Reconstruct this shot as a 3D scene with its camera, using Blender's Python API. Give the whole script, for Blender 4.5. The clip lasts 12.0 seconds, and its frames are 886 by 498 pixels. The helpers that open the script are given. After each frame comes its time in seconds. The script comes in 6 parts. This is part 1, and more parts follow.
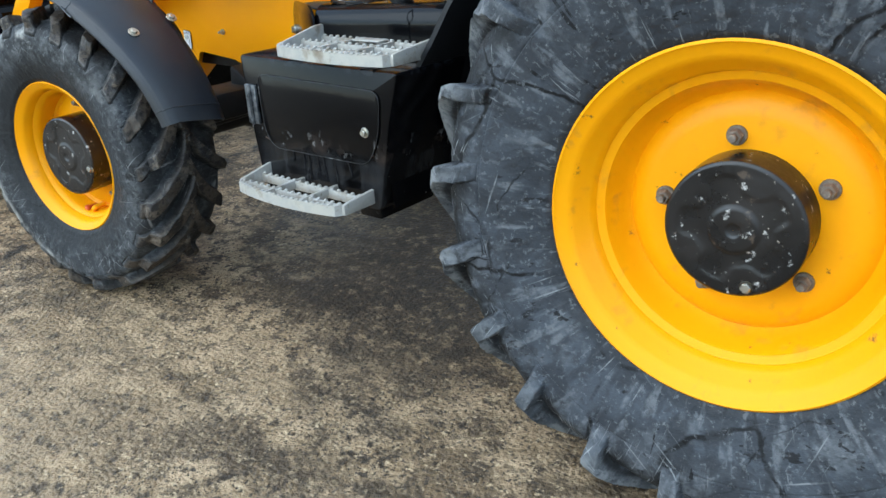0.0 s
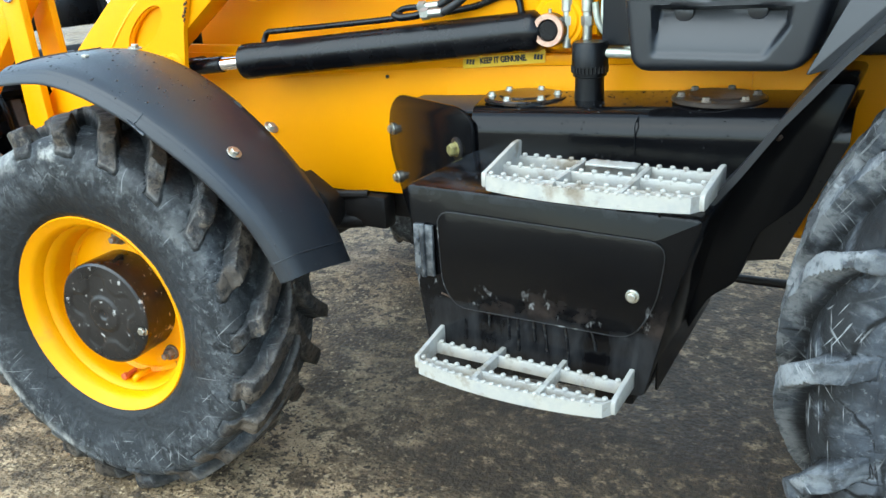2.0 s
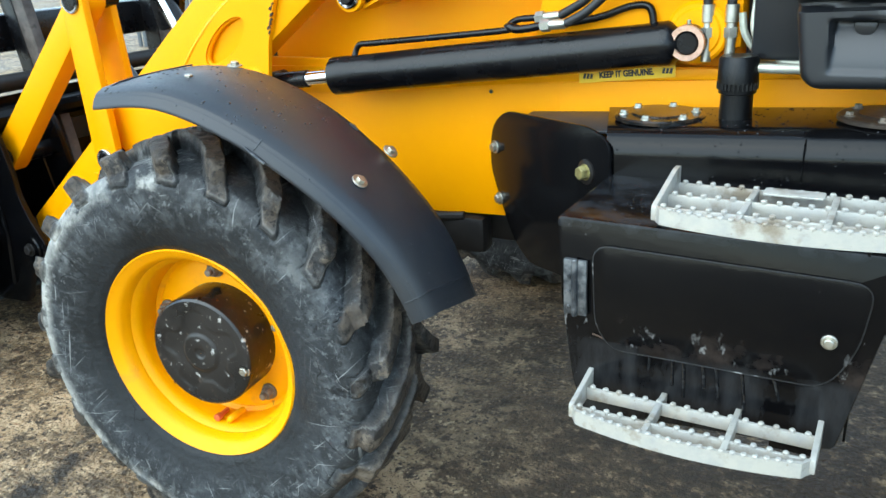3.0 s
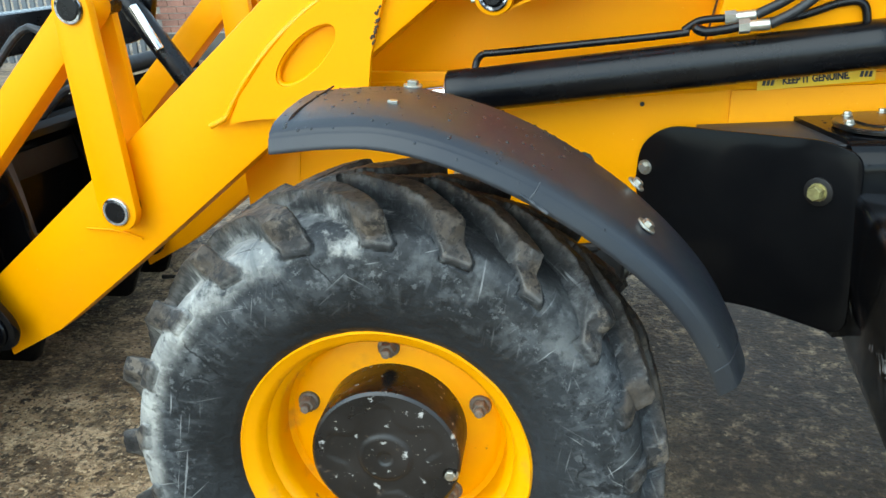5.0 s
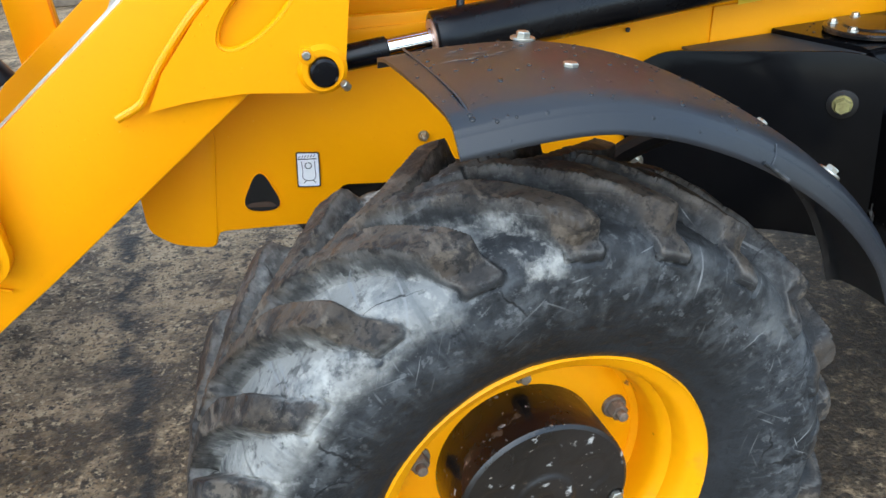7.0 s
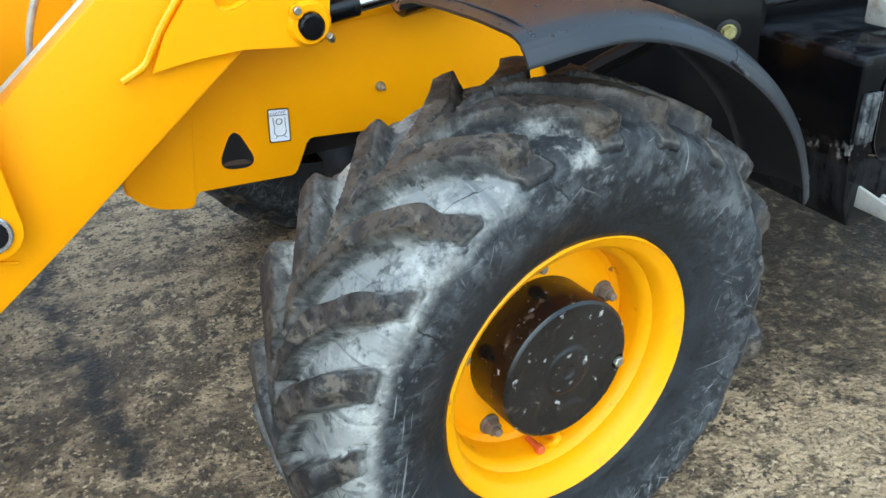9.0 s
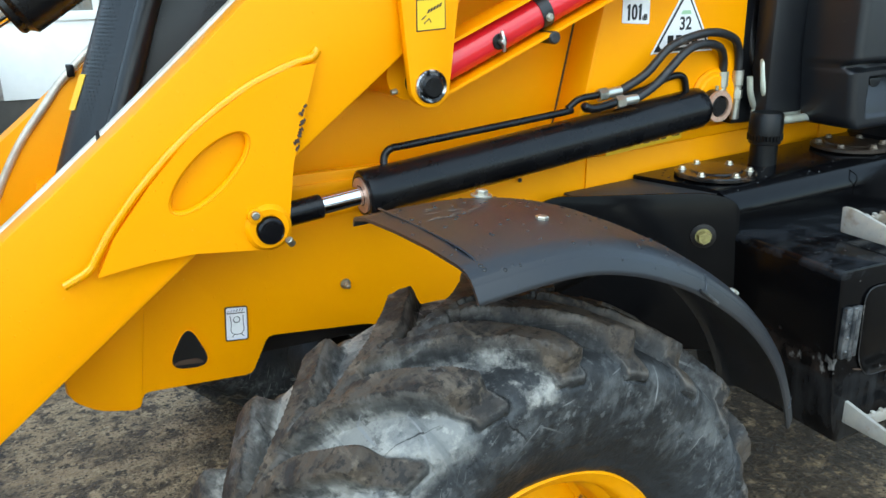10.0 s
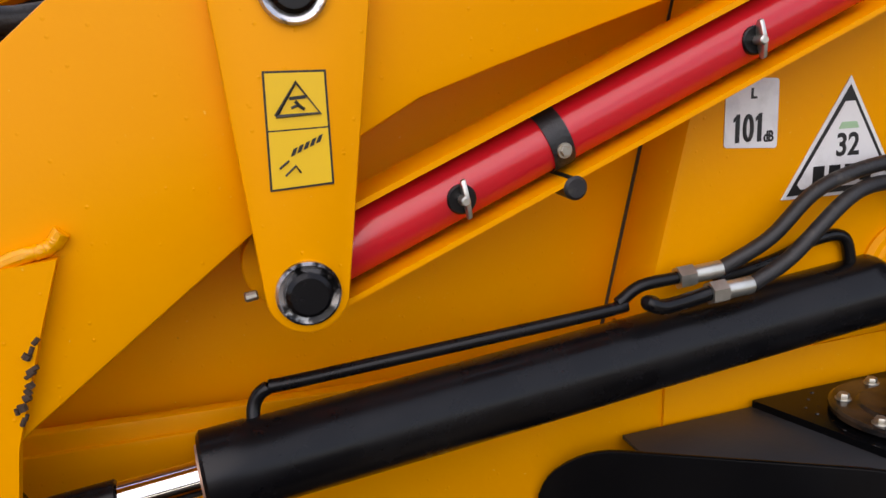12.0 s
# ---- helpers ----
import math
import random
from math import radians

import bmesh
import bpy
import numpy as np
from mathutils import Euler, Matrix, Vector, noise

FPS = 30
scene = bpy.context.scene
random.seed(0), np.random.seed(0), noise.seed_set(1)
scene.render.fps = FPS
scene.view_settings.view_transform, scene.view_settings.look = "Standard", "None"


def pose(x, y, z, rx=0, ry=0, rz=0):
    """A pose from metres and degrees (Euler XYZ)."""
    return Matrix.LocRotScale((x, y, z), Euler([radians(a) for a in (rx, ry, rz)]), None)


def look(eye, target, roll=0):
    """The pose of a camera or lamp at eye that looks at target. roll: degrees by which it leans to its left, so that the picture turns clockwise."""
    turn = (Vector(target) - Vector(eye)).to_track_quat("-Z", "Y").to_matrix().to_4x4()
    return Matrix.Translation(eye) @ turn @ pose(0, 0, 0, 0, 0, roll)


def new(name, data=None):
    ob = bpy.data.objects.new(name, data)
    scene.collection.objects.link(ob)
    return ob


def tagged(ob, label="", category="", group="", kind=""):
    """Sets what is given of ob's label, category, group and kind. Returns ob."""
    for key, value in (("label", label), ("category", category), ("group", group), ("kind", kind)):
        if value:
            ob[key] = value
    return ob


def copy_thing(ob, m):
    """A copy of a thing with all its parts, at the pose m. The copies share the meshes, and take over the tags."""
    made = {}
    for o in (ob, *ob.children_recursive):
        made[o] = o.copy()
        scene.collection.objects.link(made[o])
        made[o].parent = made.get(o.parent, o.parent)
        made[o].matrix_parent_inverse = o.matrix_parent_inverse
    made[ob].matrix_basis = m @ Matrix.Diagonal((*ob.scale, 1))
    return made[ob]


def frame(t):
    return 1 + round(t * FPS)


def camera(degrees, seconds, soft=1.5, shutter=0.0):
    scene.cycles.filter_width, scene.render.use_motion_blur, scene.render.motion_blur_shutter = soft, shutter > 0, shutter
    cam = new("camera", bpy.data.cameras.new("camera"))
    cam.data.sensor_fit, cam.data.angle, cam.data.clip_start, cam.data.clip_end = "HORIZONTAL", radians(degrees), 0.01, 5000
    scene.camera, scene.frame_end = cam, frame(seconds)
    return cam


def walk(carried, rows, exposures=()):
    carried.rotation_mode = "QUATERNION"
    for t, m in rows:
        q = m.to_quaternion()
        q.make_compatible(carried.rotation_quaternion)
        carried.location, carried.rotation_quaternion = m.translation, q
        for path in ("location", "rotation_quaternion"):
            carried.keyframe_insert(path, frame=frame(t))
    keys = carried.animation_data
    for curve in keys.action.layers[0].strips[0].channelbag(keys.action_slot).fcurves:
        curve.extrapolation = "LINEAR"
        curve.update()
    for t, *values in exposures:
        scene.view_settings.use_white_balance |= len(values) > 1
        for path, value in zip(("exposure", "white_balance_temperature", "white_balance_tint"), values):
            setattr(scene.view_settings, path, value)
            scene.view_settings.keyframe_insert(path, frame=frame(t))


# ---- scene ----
cam = camera(56.6, 12.0)
PATH = [
    (0, (2.612, -1.208, 1.176), (1.42, 0.195, 0.394), -3.1),
    (0.5, (2.281, -1.135, 1.211), (1.091, 0.318, 0.525), -3.1),
    (1, (1.982, -1.171, 1.231), (0.89, 0.368, 0.568), -2.8),
    (1.5, (1.763, -1.192, 1.258), (0.768, 0.406, 0.584), -2.8),
    (2, (1.609, -1.125, 1.257), (0.655, 0.487, 0.557), -2.7),
    (2.5, (1.474, -1.098, 1.27), (0.51, 0.505, 0.562), -2.6),
    (3, (1.285, -1.126, 1.287), (0.344, 0.492, 0.582), -3.1),
    (3.5, (1.073, -1.151, 1.29), (0.199, 0.502, 0.581), -2.8),
    (3.7, (0.987, -1.129, 1.285), (0.142, 0.539, 0.575), -3.1),
    (5.3, (0.319, -1.087, 1.297), (-0.105, 0.74, 0.602), -3.5),
    (5.5, (0.253, -1.04, 1.312), (-0.127, 0.808, 0.647), -4.2),
    (6, (0.019, -0.972, 1.312), (-0.108, 0.891, 0.595), -3.3),
    (6.5, (-0.186, -0.931, 1.319), (-0.067, 0.87, 0.456), -3.1),
    (7, (-0.27, -0.809, 1.312), (0.044, 0.933, 0.381), -2.9),
    (7.5, (-0.399, -0.778, 1.312), (0.174, 0.865, 0.326), -2.1),
    (7.7, (-0.486, -0.808, 1.309), (0.157, 0.795, 0.3), -2.1),
    (9.3, (-0.619, -0.903, 1.312), (0.121, 0.696, 0.366), -2.6),
    (9.5, (-0.608, -0.886, 1.329), (0.183, 0.742, 0.478), -2.1),
    (10, (-0.514, -0.825, 1.368), (0.288, 0.892, 0.728), -1.1),
    (10.5, (-0.352, -0.682, 1.378), (0.218, 1.172, 0.89), -1.4),
    (11, (-0.249, -0.462, 1.367), (0.188, 1.442, 0.937), -1.2),
    (11.5, (-0.159, -0.257, 1.391), (0.273, 1.645, 0.948), -1.2),
    (12, (0.044, -0.203, 1.383), (0.522, 1.682, 0.914), -2.6),
]
EXPOSURES = [(0, 1.58, 6150, 1), (1.0, 2.0, 6250, -1), (2.0, 2.1, 6250, -3), (3.5, 2.0, 6300, -4), (5.5, 1.72, 6400, -5), (6.5, 1.50, 6400, 5), (7.5, 1.76, 6050, 3), (9.4, 1.72, 6050, -3), (10.0, 1.53, 6300, -3), (10.5, 1.2, 6750, 8), (11.0, 0.92, 7200, 15), (11.5, 0.74, 7450, 19), (12, 0.80, 7550, 21)]
walk(cam, [(t, look(eye, target, roll)) for t, eye, target, roll in PATH], exposures=EXPOSURES)
from mathutils.bvhtree import BVHTree

# ---- world and light: a bright overcast day ----
world = bpy.data.worlds.new("overcast_sky")
scene.world = world
world.use_nodes = True
wn = world.node_tree.nodes
sky = wn.new("ShaderNodeTexSky")
sky.sky_type = "NISHITA"
sky.sun_disc = False
sky.sun_elevation, sky.sun_rotation = radians(43), radians(200)
sky.air_density, sky.dust_density, sky.ozone_density = 1.0, 0.6, 2.5
veil = wn.new("ShaderNodeMix")  # a thin even cloud cover over the clear sky
veil.data_type = "RGBA"
veil.inputs["Factor"].default_value = 0.55
veil.inputs["B"].default_value = (3.9, 4.6, 5.6, 1)
world.node_tree.links.new(sky.outputs["Color"], veil.inputs["A"])
world.node_tree.links.new(veil.outputs["Result"], wn["Background"].inputs["Color"])
wn["Background"].inputs["Strength"].default_value = 0.15
sun_data = bpy.data.lights.new("sun", "SUN")
sun_data.energy, sun_data.angle, sun_data.color = 0.7, radians(70), (1.0, 0.99, 0.98)
sun = new("sun", sun_data)
sun.matrix_world = look((-3, -9, 9), (0.6, 0.4, 0))


# ---- materials ----
def material(name, base, rough=0.5, metal=0.0, vary=(), grain=0.0, grain_size=200.0, coat=0.0, rough_var=0.0, spec=0.5, veins=()):
    """A Principled material. vary: (scale, colour, threshold, softness) patches laid over the base in turn; grain: bump strength."""
    m = bpy.data.materials.new(name)
    m.use_nodes = True
    nt = m.node_tree
    b = nt.nodes["Principled BSDF"]
    b.inputs["Roughness"].default_value = rough
    b.inputs["Metallic"].default_value = metal
    b.inputs["Coat Weight"].default_value = coat
    b.inputs["Coat Roughness"].default_value = 0.12
    b.inputs["Specular IOR Level"].default_value = spec
    co = nt.nodes.new("ShaderNodeTexCoord").outputs["Object"]
    col = None
    for n, (scale, tint, threshold, soft) in enumerate(vary):
        tex = nt.nodes.new("ShaderNodeTexNoise")
        tex.inputs["Scale"].default_value, tex.inputs["Detail"].default_value, tex.inputs["Roughness"].default_value = scale, 8, 0.62
        shift = nt.nodes.new("ShaderNodeMapping")
        shift.inputs["Location"].default_value = (7.3 * n, 3.1 * n, 1.7 * n)
        nt.links.new(co, shift.inputs["Vector"])
        nt.links.new(shift.outputs["Vector"], tex.inputs["Vector"])
        ramp = nt.nodes.new("ShaderNodeMapRange")
        ramp.inputs["From Min"].default_value, ramp.inputs["From Max"].default_value = threshold - soft, threshold + soft
        nt.links.new(tex.outputs["Fac"], ramp.inputs["Value"])
        mix = nt.nodes.new("ShaderNodeMix")
        mix.data_type = "RGBA"
        nt.links.new(ramp.outputs["Result"], mix.inputs["Factor"])
        mix.inputs["A"].default_value = (*base, 1)
        if col:
            nt.links.new(col, mix.inputs["A"])
        mix.inputs["B"].default_value = (*tint, 1)
        col = mix.outputs["Result"]
        if n == 0 and rough_var:
            rr = nt.nodes.new("ShaderNodeMapRange")
            rr.inputs["To Min"].default_value, rr.inputs["To Max"].default_value = rough, min(1, rough + rough_var)
            nt.links.new(ramp.outputs["Result"], rr.inputs["Value"])
            nt.links.new(rr.outputs["Result"], b.inputs["Roughness"])
    for n, (scale, tint, width, stretch) in enumerate(veins):
        tex = nt.nodes.new("ShaderNodeTexNoise")
        tex.inputs["Scale"].default_value, tex.inputs["Detail"].default_value, tex.inputs["Distortion"].default_value = scale, 2.0, 0.4
        shift = nt.nodes.new("ShaderNodeMapping")
        shift.inputs["Location"].default_value, shift.inputs["Scale"].default_value = (2.3 * n + 1, 5.1 * n, 0.7 * n), stretch
        shift.inputs["Rotation"].default_value = (0, 0.6 + 1.1 * n, 0)
        nt.links.new(co, shift.inputs["Vector"])
        nt.links.new(shift.outputs["Vector"], tex.inputs["Vector"])
        away = nt.nodes.new("ShaderNodeMath")
        away.operation = "SUBTRACT"
        away.inputs[1].default_value = 0.5
        nt.links.new(tex.outputs["Fac"], away.inputs[0])
        size = nt.nodes.new("ShaderNodeMath")
        size.operation = "ABSOLUTE"
        nt.links.new(away.outputs["Value"], size.inputs[0])
        line = nt.nodes.new("ShaderNodeMapRange")
        line.inputs["From Min"].default_value, line.inputs["From Max"].default_value = width, width * 0.2
        nt.links.new(size.outputs["Value"], line.inputs["Value"])
        gate = nt.nodes.new("ShaderNodeTexNoise")
        gate.inputs["Scale"].default_value = 6.0
        nt.links.new(shift.outputs["Vector"], gate.inputs["Vector"])
        some = nt.nodes.new("ShaderNodeMapRange")
        some.inputs["From Min"].default_value, some.inputs["From Max"].default_value = 0.47, 0.60
        nt.links.new(gate.outputs["Fac"], some.inputs["Value"])
        both = nt.nodes.new("ShaderNodeMath")
        both.operation = "MULTIPLY"
        nt.links.new(line.outputs["Result"], both.inputs[0])
        nt.links.new(some.outputs["Result"], both.inputs[1])
        mix = nt.nodes.new("ShaderNodeMix")
        mix.data_type = "RGBA"
        nt.links.new(both.outputs["Value"], mix.inputs["Factor"])
        mix.inputs["A"].default_value = (*base, 1)
        if col:
            nt.links.new(col, mix.inputs["A"])
        mix.inputs["B"].default_value = (*tint, 1)
        col = mix.outputs["Result"]
    if col:
        nt.links.new(col, b.inputs["Base Color"])
    else:
        b.inputs["Base Color"].default_value = (*base, 1)
    if grain:
        tex = nt.nodes.new("ShaderNodeTexNoise")
        tex.inputs["Scale"].default_value, tex.inputs["Detail"].default_value = grain_size, 4
        nt.links.new(co, tex.inputs["Vector"])
        bump = nt.nodes.new("ShaderNodeBump")
        bump.inputs["Strength"].default_value, bump.inputs["Distance"].default_value = grain, 0.004
        nt.links.new(tex.outputs["Fac"], bump.inputs["Height"])
        nt.links.new(bump.outputs["Normal"], b.inputs["Normal"])
    return m


def add_drops(m, scale=90.0, size=0.22, height=0.002, strength=0.6):
    """Standing rain drops: small round domes in the relief of a material."""
    nt = m.node_tree
    b = nt.nodes["Principled BSDF"]
    co = nt.nodes.new("ShaderNodeTexCoord").outputs["Object"]
    vor = nt.nodes.new("ShaderNodeTexVoronoi")
    vor.inputs["Scale"].default_value = scale
    nt.links.new(co, vor.inputs["Vector"])
    dome = nt.nodes.new("ShaderNodeMapRange")
    dome.interpolation_type = "SMOOTHSTEP"
    dome.inputs["From Min"].default_value, dome.inputs["From Max"].default_value = size, 0.0
    nt.links.new(vor.outputs["Distance"], dome.inputs["Value"])
    gate = nt.nodes.new("ShaderNodeSeparateColor")
    nt.links.new(vor.outputs["Color"], gate.inputs["Color"])
    some = nt.nodes.new("ShaderNodeMath")
    some.operation = "GREATER_THAN"
    some.inputs[1].default_value = 0.72
    nt.links.new(gate.outputs["Red"], some.inputs[0])
    both = nt.nodes.new("ShaderNodeMath")
    both.operation = "MULTIPLY"
    nt.links.new(dome.outputs["Result"], both.inputs[0])
    nt.links.new(some.outputs["Value"], both.inputs[1])
    bump = nt.nodes.new("ShaderNodeBump")
    bump.inputs["Strength"].default_value, bump.inputs["Distance"].default_value = strength, height
    nt.links.new(both.outputs["Value"], bump.inputs["Height"])
    old = b.inputs["Normal"].links
    if old:
        nt.links.new(old[0].from_socket, bump.inputs["Normal"])
    nt.links.new(bump.outputs["Normal"], b.inputs["Normal"])
    return m


YEL = (0.89, 0.342, 0.0)
yellow = add_drops(material("yellow_paint", YEL, 0.36, vary=[(3.0, (0.86, 0.320, 0.0), 0.5, 0.25), (60, (0.80, 0.31, 0.01), 0.74, 0.04), (170, (0.92, 0.50, 0.10), 0.715, 0.03), (120, (0.45, 0.17, 0.01), 0.745, 0.02)], grain=0.05, grain_size=120, coat=0.0, rough_var=0.12, spec=0.13), strength=0.35)
yellow_gloss = material("glossy_yellow_paint", (0.90, 0.37, 0.0), 0.26, vary=[(20, (0.86, 0.34, 0.0), 0.5, 0.2)], grain=0.2, grain_size=90, spec=0.5)
yellow_rim = material("yellow_wheel_paint", YEL, 0.32, vary=[(5, (0.84, 0.355, 0.0), 0.5, 0.2), (14, (0.70, 0.29, 0.015), 0.65, 0.06), (24, (0.20, 0.085, 0.03), 0.70, 0.03)], grain=0.04, grain_size=90, coat=0.04, rough_var=0.15, spec=0.18)
black_paint = add_drops(material("black_gloss_paint", (0.0018, 0.0019, 0.0026), 0.11, vary=[(6, (0.0032, 0.0031, 0.0034), 0.5, 0.2), (38, (0.09, 0.08, 0.07), 0.76, 0.03)], grain=0.05, grain_size=60, rough_var=0.12, spec=0.20))
black_worn = material("scuffed_black_paint", (0.002, 0.002, 0.0025), 0.13, vary=[(5, (0.0035, 0.0034, 0.0035), 0.55, 0.2), (24, (0.14, 0.13, 0.12), 0.705, 0.03), (90, (0.40, 0.37, 0.34), 0.72, 0.015)], grain=0.10, grain_size=40, rough_var=0.16, spec=0.16)
cap_black = material("chipped_hub_paint", (0.004, 0.004, 0.0045), 0.2, vary=[(5, (0.011, 0.008, 0.0065), 0.52, 0.10), (26, (0.06, 0.042, 0.03), 0.66, 0.03), (34, (0.42, 0.40, 0.37), 0.645, 0.03), (80, (0.30, 0.26, 0.22), 0.68, 0.03)], grain=0.3, grain_size=40, rough_var=0.3)
cylinder_black = material("hydraulic_black", (0.003, 0.003, 0.0038), 0.24, vary=[(12, (0.006, 0.006, 0.007), 0.55, 0.15), (140, (0.12, 0.11, 0.10), 0.77, 0.02)], grain=0.05, grain_size=70, rough_var=0.10, spec=0.30)
plastic = add_drops(material("black_moulded_plastic", (0.0105, 0.0132, 0.0192), 0.32, vary=[(4, (0.0210, 0.0218, 0.0240), 0.5, 0.16), (16, (0.07, 0.062, 0.052), 0.77, 0.05), (45, (0.04, 0.037, 0.034), 0.74, 0.05)], grain=0.12, grain_size=900, rough_var=0.12, spec=0.46), scale=70, size=0.2)
cab_plastic = material("cab_plastic", (0.0075, 0.0084, 0.0105), 0.34, vary=[(5, (0.011, 0.012, 0.0145), 0.5, 0.2), (60, (0.06, 0.06, 0.062), 0.72, 0.03)], grain=0.1, grain_size=1200)
alu = material("galvanised_steel", (0.45, 0.425, 0.37), 0.45, 0.25, vary=[(25, (0.36, 0.35, 0.33), 0.55, 0.15), (13, (0.22, 0.18, 0.13), 0.60, 0.07), (70, (0.24, 0.20, 0.15), 0.68, 0.05)], grain=0.12, grain_size=120, rough_var=0.2)
zinc = material("zinc_bolt", (0.44, 0.42, 0.36), 0.35, 0.9, vary=[(90, (0.35, 0.30, 0.22), 0.6, 0.1)], rough_var=0.2)
zinc_green = material("passivated_yellow_zinc", (0.36, 0.32, 0.13), 0.45, 0.6, vary=[(60, (0.16, 0.13, 0.06), 0.55, 0.1)], grain=0.3, grain_size=150)
dirty_nut = material("muddy_wheel_nut", (0.16, 0.13, 0.10), 0.7, 0.3, vary=[(80, (0.3, 0.25, 0.2), 0.6, 0.1)], grain=0.3)
worn_washer = material("scuffed_pin_washer", (0.55, 0.55, 0.56), 0.22, 0.85, vary=[(22, (0.02, 0.02, 0.02), 0.53, 0.03), (60, (0.3, 0.29, 0.27), 0.6, 0.05)])
chrome = material("chrome", (0.85, 0.85, 0.86), 0.08, 1.0)
pipe_steel = material("plated_pipe", (0.6, 0.6, 0.55), 0.32, 0.9, vary=[(30, (0.42, 0.42, 0.36), 0.55, 0.15)])
dull_pipe = material("dull_plated_pipe", (0.62, 0.58, 0.50), 0.45, 0.5, vary=[(30, (0.45, 0.40, 0.34), 0.55, 0.15)])
copper = material("worn_brass_bush", (0.62, 0.40, 0.30), 0.45, 0.6, vary=[(50, (0.4, 0.25, 0.18), 0.55, 0.15)])
hose_rubber = material("hose_rubber", (0.012, 0.012, 0.013), 0.45, vary=[(40, (0.08, 0.07, 0.06), 0.66, 0.10)], grain=0.2, grain_size=300)
red = material("red_paint", (0.62, 0.012, 0.022), 0.22, vary=[(6, (0.55, 0.010, 0.018), 0.5, 0.2)], grain=0.03, coat=0.3)
valve_red = material("valve_cap_plastic", (0.55, 0.09, 0.02), 0.5)
bare_rust = material("bare_rust", (0.05, 0.028, 0.016), 0.8)

def laid_over(m, factor, tint):
    """Lays a colour over a material's base colour where the factor says so."""
    nt = m.node_tree
    b = nt.nodes["Principled BSDF"]
    mix = nt.nodes.new("ShaderNodeMix")
    mix.data_type = "RGBA"
    nt.links.new(factor, mix.inputs["Factor"])
    nt.links.new(b.inputs["Base Color"].links[0].from_socket, mix.inputs["A"])
    mix.inputs["B"].default_value = (*tint, 1)
    nt.links.new(mix.outputs["Result"], b.inputs["Base Color"])


def calc(m, kind, a, b, c=None):
    nd = m.node_tree.nodes.new("ShaderNodeMath")
    nd.operation = kind
    for slot, v in zip(nd.inputs, (a, b, c)):
        if isinstance(v, (int, float)):
            slot.default_value = v
        elif v is not None:
            m.node_tree.links.new(v, slot)
    return nd.outputs["Value"]


def blotch(m, scale, lo, hi, detail=8, top=1.0, value=None, stretch=(1, 1, 1)):
    """A ramped noise (or a ramped value) between two thresholds."""
    nt = m.node_tree
    if value is None:
        tex = nt.nodes.new("ShaderNodeTexNoise")
        tex.inputs["Scale"].default_value, tex.inputs["Detail"].default_value, tex.inputs["Roughness"].default_value = scale, detail, 0.65
        sh = nt.nodes.new("ShaderNodeMapping")
        sh.inputs["Scale"].default_value, sh.inputs["Location"].default_value = stretch, (scale * 0.37 + stretch[0] * 2.7, 1.9, scale * 0.11 + stretch[2] * 3.3)
        nt.links.new(nt.nodes.new("ShaderNodeTexCoord").outputs["Object"], sh.inputs["Vector"])
        nt.links.new(sh.outputs["Vector"], tex.inputs["Vector"])
        value = tex.outputs["Fac"]
    r = nt.nodes.new("ShaderNodeMapRange")
    r.inputs["From Min"].default_value, r.inputs["From Max"].default_value, r.inputs["To Max"].default_value = lo, hi, top
    nt.links.new(value, r.inputs["Value"])
    return r.outputs["Result"]


def scrapes(m, turn, across, along_it, lo, hi, gate):
    """Short straight scrapes, fine across and drawn out along one direction of the x-z plane, in scattered clusters."""
    nt = m.node_tree
    sh = nt.nodes.new("ShaderNodeMapping")
    sh.vector_type = "TEXTURE"
    sh.inputs["Rotation"].default_value = (0, radians(turn), 0)
    sh.inputs["Scale"].default_value = (1 / across, 0.25, 1 / along_it)
    sh.inputs["Location"].default_value = (turn * 0.013, 0.3, turn * 0.007)
    nt.links.new(nt.nodes.new("ShaderNodeTexCoord").outputs["Object"], sh.inputs["Vector"])
    tex = nt.nodes.new("ShaderNodeTexNoise")
    tex.inputs["Scale"].default_value, tex.inputs["Detail"].default_value = 1.0, 1.0
    nt.links.new(sh.outputs["Vector"], tex.inputs["Vector"])
    return calc(m, "MULTIPLY", blotch(m, 0, lo, hi, value=tex.outputs["Fac"]), blotch(m, gate + turn * 0.004, 0.50, 0.60, detail=3))


def tyre_fields(m):
    """Lug tops, grooves, distance from the axle and the two side coordinates of a tyre."""
    nt = m.node_tree
    read = {}
    for name in ("lug", "tread"):
        at = nt.nodes.new("ShaderNodeAttribute")
        at.attribute_name = name
        read[name] = at.outputs["Fac"]
    xyz = nt.nodes.new("ShaderNodeSeparateXYZ")
    nt.links.new(nt.nodes.new("ShaderNodeTexCoord").outputs["Object"], xyz.inputs["Vector"])
    flat = nt.nodes.new("ShaderNodeCombineXYZ")
    nt.links.new(xyz.outputs["X"], flat.inputs["X"])
    nt.links.new(xyz.outputs["Z"], flat.inputs["Z"])
    size = nt.nodes.new("ShaderNodeVectorMath")
    size.operation = "LENGTH"
    nt.links.new(flat.outputs["Vector"], size.inputs[0])
    return read["lug"], read["tread"], size.outputs["Value"], xyz.outputs["X"], xyz.outputs["Z"]


